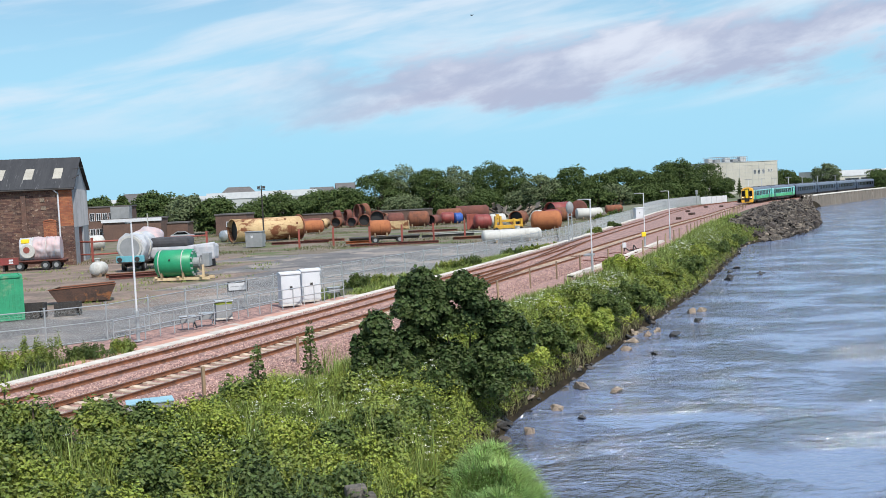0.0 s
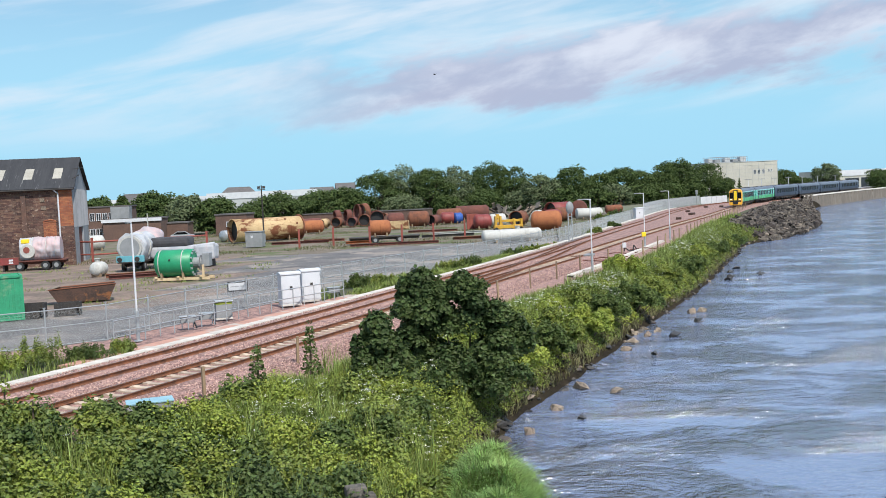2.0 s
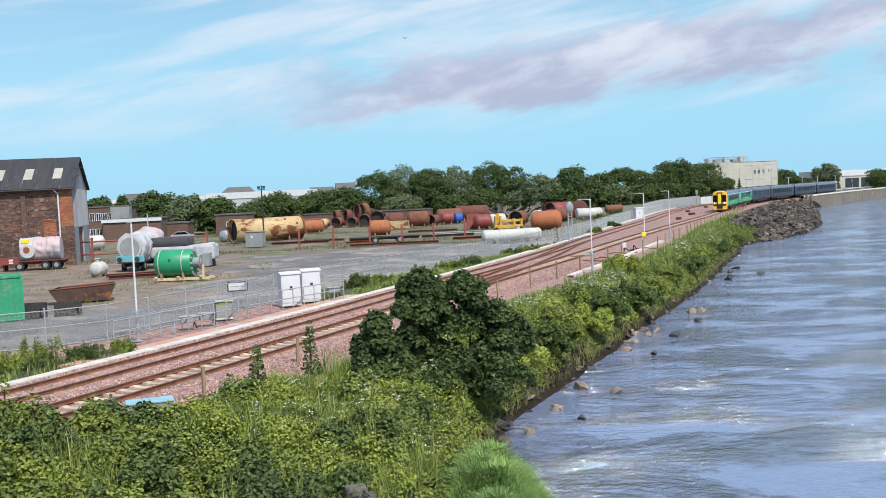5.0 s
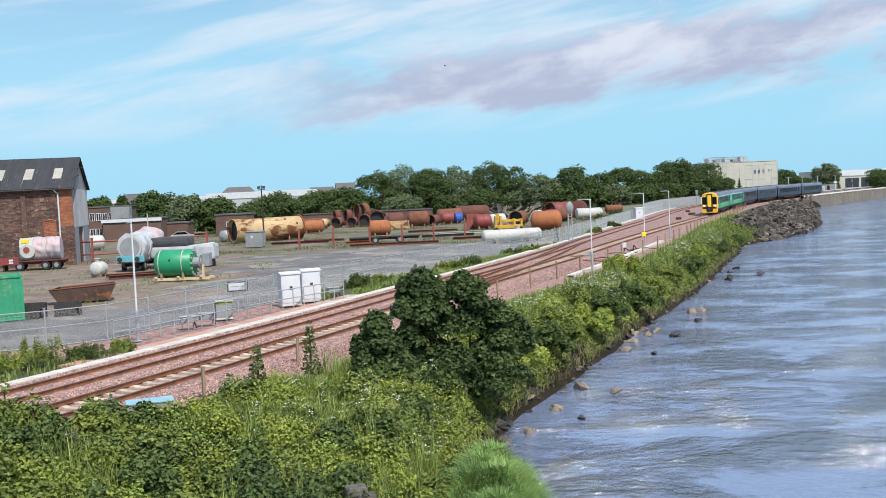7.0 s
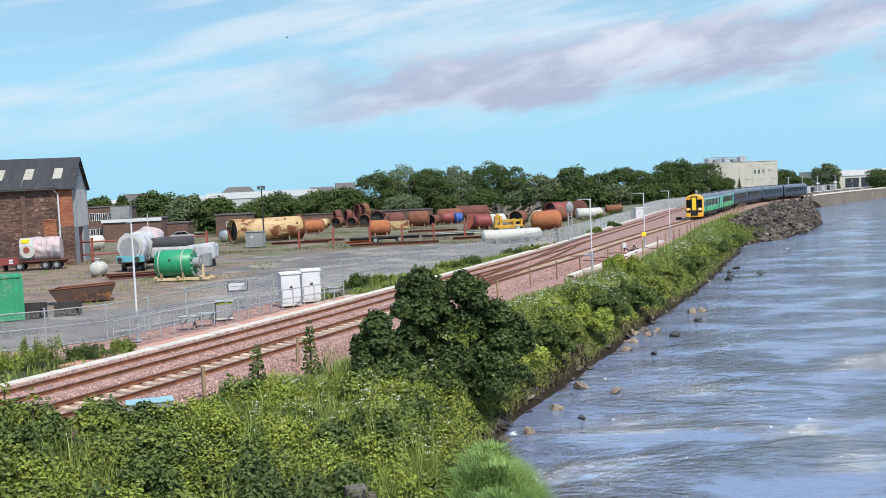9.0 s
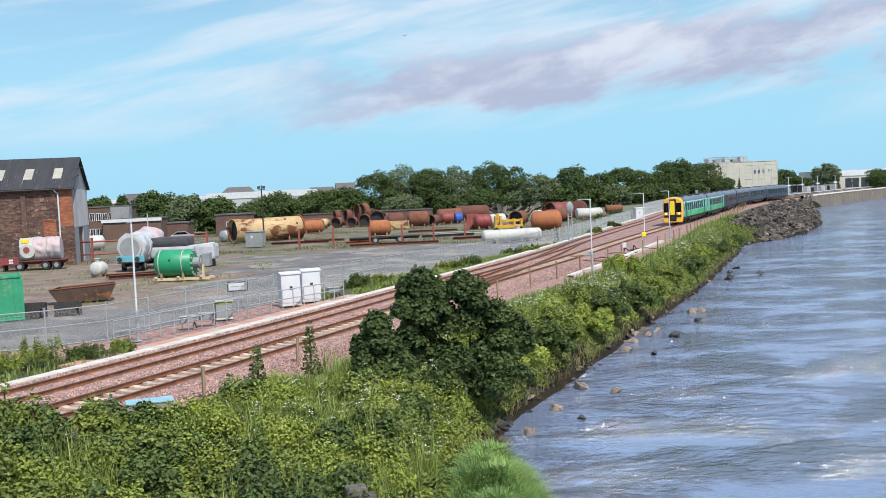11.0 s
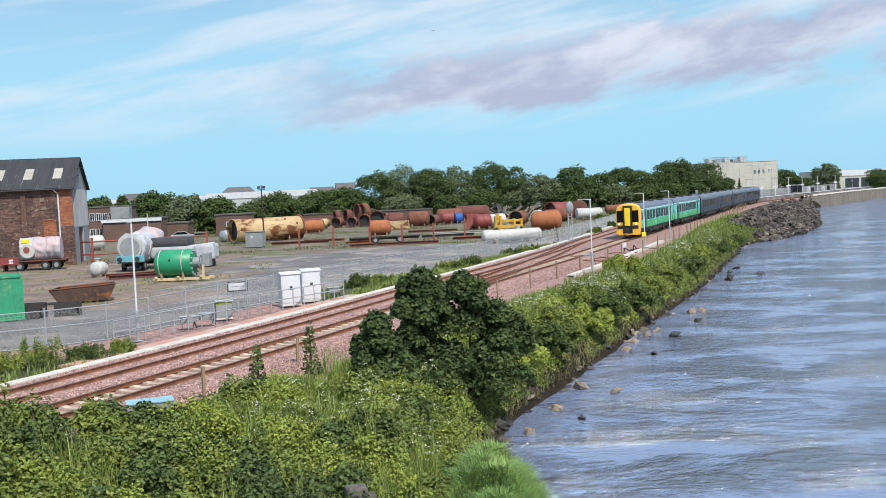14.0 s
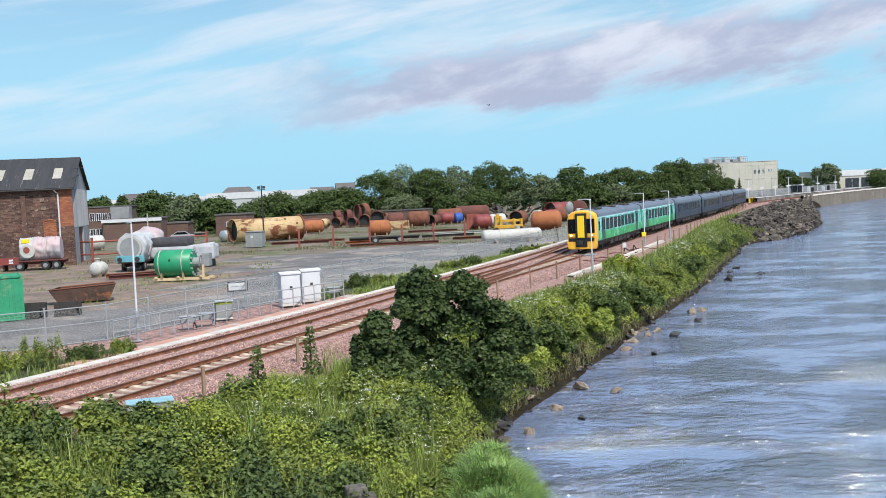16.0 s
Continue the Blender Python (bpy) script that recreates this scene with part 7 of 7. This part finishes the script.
# reed grass hummock leaning over the water
n = 24000
a, r = rng.random(n) * 6.283, rng.random(n) ** 0.5
x, y = 0.9 + 1.55 * r * np.cos(a), 27.4 + 3.2 * r * np.sin(a)
z = -3.0 + 1.12 * (1 - r ** 2) + 0.7 * patch_noise(x, y, 1.1, 3.0)
blades("reed_hummock", "reed", x, y, z, 0.46, 24, "dense hummock of bright green reed grass at the waterside", 0.013, 0.95, category="reeds")
# thin grass between the scrap
y = 112 + 118 * rng.random(60000)
x = -46 + 74 * rng.random(60000)
ok = (patch_noise(x, y, 0.10, 60.0) + 0.5 * patch_noise(x, y, 0.45, 61.0) > 0.12) & (x < fence_x(y) - 1)
x, y = x[ok], y[ok]
blades("yard_grass", "blade_dry", x, y, np.full(len(x), -0.42), 0.30, 26, "thin dry grass and weeds between the scrap", 0.022, 0.6)
y = 64 + 50 * rng.random(15000)
x = -48 + 32 * rng.random(15000)
ok = (patch_noise(x, y, 0.22, 66.0) > 0.16)
x, y = x[ok], y[ok]
blades("yard_weeds", "blade", x, y, np.full(len(x), -0.42), 0.24, 34, "low green weeds on the bare yard", 0.016, 0.7)
# verge by the fence and trough
y = 34 + 75 * rng.random(30000) ** 1.3
tx, fx = trough_x(y) - 0.5, fence_x(y) + 0.1
k = rng.random(len(y))
x = fx + (tx - fx) * k
ok = (y < 42) | ((y > 61.5) & (patch_noise(x, y, 0.35, 4.0) > -0.15))
x, y = x[ok], y[ok]
blades("verge_grass", "blade", x, y, np.full(len(x), -0.42), 0.42, 25, "rough green grass between fence and trough", 0.016, 0.5)

# cow parsley
def umbels(n, y0, y1, power, seed, test, label):
    rng = np.random.default_rng(seed)
    x, y, u = bank_places(rng, n, y0, y1, power, 0.08, 0.78)
    keep = test(x, y)
    x, y = x[keep], y[keep]
    top = bank_z(x, y) + canopy(x, y) + rng.uniform(0.05, 0.35, len(x))
    pts = []
    for k in range(9):
        pts.append(np.stack([x + rng.normal(0, 0.055, len(x)), y + rng.normal(0, 0.055, len(x)), top + rng.normal(0, 0.012, len(x))], -1))
    v, f = leaf_quads(rng, np.concatenate(pts), 0.04, 1.5)
    tagged(sheet("cow_parsley", v, f, ["petal"]), label, "wild flowers", kind="stuff")


umbels(5200, 24, 125, 1.3, 31, lambda x, y: patch_noise(x, y, 0.25, 50.0) > 0.05, "white cow parsley flower heads on the bank")
rng = np.random.default_rng(33)
x, y, u = bank_places(rng, 46, 17, 27, 1.0, 0.02, 0.6)
v, f = leaf_quads(rng, np.repeat(np.stack([x, y, bank_z(x, y) + canopy(x, y) + 0.06], -1), 2, 0), 0.11, 1.5)
tagged(sheet("dog_roses", v, f, ["petal"]), "scattered white wild rose flowers in the brambles", "wild flowers", kind="stuff")


def shrub(name, x, y, z, lobes, mat, leaves, size, seed, label, category="shrub", group="", drop=0.25, stems=6):
    """A shrub: stems that rise into a heap of leafy lobes."""
    rng = np.random.default_rng(seed)
    t = thing(name, pose(x, y, z), label, category, group)
    bm = B()
    for i in range(min(stems, len(lobes))):
        l = lobes[i]
        rod(bm, (l[0] * 0.25, l[1] * 0.25, -0.2), (l[0] * 0.8, l[1] * 0.8, l[2]), 0.05, 6, 0.02)
    part("stems", bm, "bark", t)
    pts, out = lobes_points(rng, lobes, leaves, 0.68)
    v, f = leaf_quads(rng, pts, size, 0.8, drop, out)
    sheet("foliage", v, f, [mat], None, t)
    return t


def shoots(seed, heaps, n):
    """Many small leafy shoots spread over a few large heaps, so that the outline is ragged."""
    r = np.random.default_rng(seed)
    out = [(x, y, z, rx * 0.62, ry * 0.62, rz * 0.66) for x, y, z, rx, ry, rz in heaps]
    for k in range(n):
        x, y, z, rx, ry, rz = heaps[r.integers(len(heaps))]
        a, e = r.uniform(0, 6.283), r.uniform(-0.5, 1.4)
        q = r.uniform(0.26, 0.48)
        out.append((x + rx * 0.85 * math.cos(a) * math.cos(e), y + ry * 0.85 * math.sin(a) * math.cos(e), z + rz * 0.85 * math.sin(e), q, q, q * r.uniform(0.8, 1.5)))
    return out


shrub("maple_sapling", 0.6, 36.6, -2.0, shoots(1, [(-1.75, 0, 3.2, 0.85, 1.0, 1.55), (-0.8, 0.2, 3.0, 1.1, 1.1, 1.5), (0.35, 0, 3.0, 1.05, 1.1, 1.55), (1.15, 0.2, 2.5, 0.9, 1.0, 1.35), (1.75, 0.3, 1.9, 0.7, 0.9, 1.1), (-0.4, -0.4, 1.5, 1.7, 1.1, 1.2), (1.0, -0.3, 1.3, 1.2, 0.9, 1.0), (-1.7, -0.2, 1.8, 1.0, 0.9, 1.3), (-1.75, 0.0, 4.3, 0.42, 0.5, 0.75), (0.1, 0.1, 4.0, 0.40, 0.4, 0.65), (-0.7, -1.5, 1.1, 1.3, 0.9, 1.0), (0.9, -1.3, 0.9, 1.1, 0.8, 0.9), (-1.9, -1.2, 1.0, 0.9, 0.8, 0.9)], 90), "leaf_maple", 44000, 0.15, 41, "large bushy maple sapling with dark green leaves on the bank")
shrub("maple_sapling", -2.35, 33.6, -1.5, shoots(2, [(0, 0, 1.6, 0.85, 0.8, 1.2), (0.5, 0.2, 1.1, 0.8, 0.8, 1.0), (-0.4, 0, 1.0, 0.7, 0.7, 0.8), (0.1, 0, 2.5, 0.35, 0.4, 0.55), (0.7, -0.3, 0.7, 0.9, 0.7, 0.8), (-0.3, -0.6, 0.6, 0.9, 0.6, 0.7)], 34), "leaf_maple", 14000, 0.145, 42, "smaller maple sapling with dark green leaves on the bank")
for i, (x, y, w, h, mt) in enumerate(((3.6, 41.5, 1.9, 2.7, "leaf_lime"), (5.3, 45.8, 1.7, 2.3, "leaf_bush"), (6.2, 48.5, 1.6, 2.3, "leaf_bramble"), (8.4, 52.3, 1.9, 2.2, "leaf_lime"), (10.2, 57.0, 1.8, 2.3, "leaf_bush"), (12.6, 62.0, 2.1, 2.5, "leaf_bush"), (15.0, 67.5, 1.8, 2.1, "leaf_bramble"), (17.6, 74.0, 1.5, 1.8, "leaf_bramble"), (21.0, 81.5, 1.9, 2.7, "leaf_bush"), (23.2, 88.0, 1.6, 1.9, "leaf_bramble"), (26.5, 97.0, 1.6, 1.8, "leaf_bramble"), (29.5, 104.0, 1.8, 2.0, "leaf_bush"), (33.0, 113.0, 1.8, 1.8, "leaf_bramble"), (36.5, 122.0, 2.0, 1.8, "leaf_bush"), (14.0, 71.0, 1.5, 1.7, "leaf_lime"), (24.6, 92.5, 1.4, 1.6, "leaf_lime"), (1.6, 44.0, 1.5, 1.6, "leaf_lime"), (8.1, 56.6, 1.4, 1.3, "leaf_bramble"), (6.9, 54.0, 1.1, 1.1, "leaf_lime"))):
    x, h = x - 1.1, h * 0.82
    g = float(bank_z(np.array([x]), np.array([y]))[0])
    shrub("bank_shrub", x, y, g - 0.05, shoots(50 + i, [(0, 0, h * 0.5, w * 0.55, w * 0.55, h * 0.42), (-w * 0.5, 0, h * 0.36, w * 0.45, w * 0.45, h * 0.34), (w * 0.5, 0.2, h * 0.34, w * 0.45, w * 0.45, h * 0.32)], 16), mt, 11000, 0.082 + 0.0007 * y, 60 + i, "rounded green shrub on the river bank" if mt == "leaf_bush" else "bright green leafy shrub on the river bank", group="shrubs on the bank")
for i, (x, y, w, h, mt) in enumerate(((-16.6, 39.6, 1.3, 1.5, "leaf_bramble"), (-17.6, 38.6, 1.0, 1.1, "leaf_lime"), (-15.0, 41.0, 0.9, 0.9, "leaf_bush"), (-13.9, 42.4, 0.7, 0.8, "leaf_bramble"), (-6.0, 68.5, 0.9, 1.1, "leaf_bush"), (-4.6, 70.3, 0.9, 0.8, "leaf_bramble"), (0.6, 80.5, 1.1, 1.0, "leaf_bramble"), (2.3, 83.4, 0.7, 1.0, "leaf_bush"), (6.2, 94.0, 0.9, 0.8, "leaf_bush"), (8.5, 98.0, 0.9, 0.8, "leaf_bramble"), (19.5, 128, 1.3, 1.0, "leaf_bramble"), (24.6, 145, 1.4, 1.0, "leaf_bush"), (27, 168, 2.0, 1.6, "leaf_bramble"), (33, 186, 2.2, 1.6, "leaf_bush"))):
    wrng = random.Random(80 + i)
    spikes = [(0, 0, h * 0.30, w * 0.6, w * 0.5, h * 0.28), (-w * 0.4, 0.1, h * 0.22, w * 0.5, w * 0.4, h * 0.2)]
    for k in range(26):
        q = h * wrng.uniform(0.25, 0.52)
        spikes.append((wrng.gauss(0, w * 0.45), wrng.gauss(0, w * 0.3), q, 0.10 + 0.0008 * y, 0.10 + 0.0008 * y, q))
    shrub("verge_weeds", x, y, -0.45, spikes, mt, 4200, 0.03 + 0.0010 * y, 90 + i, "clump of tall feathery green weeds by the fence", "weeds", "weeds by the fence", stems=3)
# tall thin saplings among the weeds
for i, (x, y, h) in enumerate(((-5.9, 30.5, 2.0), (-4.6, 33.0, 2.3), (-11.7, 25.9, 2.0), (-10.6, 25.0, 1.8))):
    g = float(bank_z(np.array([x]), np.array([y]))[0])
    shrub("thin_sapling", x, y, g, [(0, 0, h * 0.5, 0.22, 0.22, h * 0.5), (0.03, 0, h * 0.85, 0.14, 0.14, h * 0.2), (0.05, 0, h * 0.3, 0.36, 0.36, h * 0.25)], "leaf_bush" if i < 2 else "leaf_bramble", 420 if i < 2 else 130, 0.105, 120 + i, "thin upright sapling among the weeds", "sapling", "thin saplings", stems=2)

# mounds that give the foreground its relief
mrng = random.Random(17)
EDGE = [(-12.6, 24.4, 1.5), (-12.0, 25.4, 1.4), (-11.4, 24.2, 1.6), (-10.8, 25.2, 1.35), (-10.2, 24.4, 1.3), (-12.9, 26.2, 1.3), (-11.6, 26.6, 1.1), (-9.6, 26.2, 0.85), (-8.8, 27.2, 0.7), (-8.0, 27.6, 0.6), (-9.9, 27.6, 0.75), (-7.2, 28.2, 0.7), (-6.4, 29.4, 0.8), (-13.4, 24.8, 1.4)]
for i in range(84 + len(EDGE)):
    y = mrng.uniform(16.5, 33)
    c, t = float(crest_x(y)), float(toe_x(y))
    x = c + (t - c) * mrng.uniform(0.0, 0.74)
    if i < 84 and (x > -0.3 or (x > -2 and y < 24)):
        continue
    g = float(bank_z(np.array([x]), np.array([y]))[0])
    h = mrng.uniform(0.85, 1.35) + (0.5 if x < -10.2 else 0.0)
    if 24.5 < y < 31.5 and -10.6 < x < -6.6:
        h *= 0.55
    if x < c + 0.9:
        h *= 0.6
    w = mrng.uniform(0.55, 1.0)
    if i >= 84:
        x, y, h = EDGE[i - 84]
        g, w = float(bank_z(np.array([x]), np.array([y]))[0]), 0.75
    mt = mrng.choice(("leaf_bramble", "leaf_bramble", "leaf_bush", "leaf_bush", "leaf_lime"))
    if -6.4 < x < -3.0 and y > 27:
        mt, h = "leaf_lime", h * 0.6
    if -5.2 < x < -2.4 and y < 23.5:
        mt, h = "leaf_maple", h * 1.1
    shrub("bramble_mound", x, y, g - 0.05, shoots(300 + i, [(0, 0, h * 0.5, w * 0.7, w * 0.7, h * 0.42), (w * 0.4, 0.1, h * 0.4, w * 0.5, w * 0.5, h * 0.34)], 9), mt, 2000, 0.105 if mt != "leaf_lime" else 0.08, 400 + i, {"leaf_bramble": "mound of green bramble leaves on the bank", "leaf_bush": "mound of dark green leaves on the bank", "leaf_maple": "mound of very dark green leaves on the bank", "leaf_lime": "mound of yellow-green leaves on the bank"}[mt], "bramble", "bramble mounds", stems=2)

TREES = [(-82, 240, 9.5, 8.4), (-75, 235, 9.9, 3.8), (-68, 232, 9.4, 9.5), (-52, 205, 8.3, 9), (-46.5, 204, 7.6, 8), (-37, 225, 7.8, 11.0), (-30, 250, 8.5, 11.5), (-24, 255, 9.0, 9.6), (-17, 270, 13.0, 13.4), (-10, 275, 14.1, 13.0), (-3, 272, 13.4, 12), (4, 285, 14.1, 11.4), (14.5, 300, 15.2, 13.8), (22, 300, 13.9, 12.0), (29, 280, 9.8, 11.3), (39, 290, 12.3, 12.0)]
TREES += [(48, 300, 10.1, 11.1), (56, 310, 11.7, 11.5), (64, 315, 10.6, 10.7), (71, 318, 12.5, 10.8), (77, 322, 13.8, 11.9), (87, 330, 11.5, 14.2), (92, 325, 6.6, 8.0), (145, 420, 9.2, 11.8), (159, 410, 11.0, 10.6), (155, 350, 7.2, 10.7), (156, 430, 5.5, 8.9), (-90, 250, 8.2, 9), (-60, 245, 7.6, 9), (-78, 226, 8.6, 9), (-62, 222, 8.4, 10)]
GREY = (9, 11, 14, 24, 3)
for i, (x, y, h, w) in enumerate(TREES):
    grey = i in GREY
    tree(x, y, h, w, "leaf_grey" if grey else "leaf_tree", 9000, 0.44, i, "grey-green leafy tree behind the yard" if grey else "broad dark green tree with a rounded leafy crown", low=0.0)
# hedge trees that close the belt behind and below the crowns
for i, (x, y, h, w) in enumerate([(-34, 262, 6.5, 12), (-24, 268, 7, 12), (-13, 282, 8, 13), (-2, 290, 8, 13), (9, 296, 8.5, 13), (20, 310, 8, 13), (31, 296, 7.5, 13), (42, 304, 7.5, 13), (53, 316, 7.5, 13), (66, 324, 7.5, 12), (80, 334, 8, 13), (-46, 250, 6, 12), (-10, 262, 6, 10), (12, 276, 6, 10), (34, 276, 5.5, 9), (50, 288, 6, 10), (60, 300, 6, 10), (70, 306, 6, 10), (24, 284, 6, 11), (2, 268, 5, 9), (44, 280, 5, 9), (80, 318, 6, 9)]):
    tree(x, y, h, w, "leaf_grey" if i in (12, 15, 18) else "leaf_tree", 4200, 0.48, 200 + i, "low spreading green tree in the belt behind the yard", low=-0.1)
con = thing("conifer", pose(99, 330, -0.4), "small dark pointed conifer near the platform", "tree")
bm = B()
rod(bm, (0, 0, 0), (0, 0, 6.0), 0.14, 6, 0.04)
part("trunk", bm, "bark", con)
crng = np.random.default_rng(77)
k = crng.random(2200) ** 0.7
aa = crng.random(2200) * 6.283
rr = 1.7 * k * (0.6 + 0.4 * np.sin(k * 40)) * crng.random(2200) ** 0.4
v, f = leaf_quads(crng, np.stack([rr * np.cos(aa), rr * np.sin(aa), 6.4 - 5.4 * k], -1), 0.3, 0.3, 0.3)
sheet("crown", v, f, ["leaf_tree"], None, con)

# a bird over the yard
BIRD = thing("bird", pose(3.8, 130, 28.9), "small dark bird in flight", "bird")
bm = B()
lathe(bm, [(-0.16, 0.01), (-0.08, 0.05), (0.04, 0.055), (0.14, 0.03), (0.2, 0.01)], 8, "y")
part("body", bm, "black", BIRD)
for sx in (-1, 1):
    bm = B()
    prism(bm, [(0.0, -0.06), (sx * 0.2, -0.02), (sx * 0.42, -0.12), (sx * 0.2, 0.07), (0.0, 0.07)], 0.015, "z", 0.0)
    bmesh.ops.rotate(bm, verts=bm.verts[:], cent=(0, 0, 0), matrix=Matrix.Rotation(-sx * 0.35, 3, "Y"))
    part("wing", bm, "black", BIRD)

# ---- sleepers last ----
lay_sleepers([(NEAR, near_x, -5, 300, 160), (FAR, far_x, -5, 300, 120)])
motions()
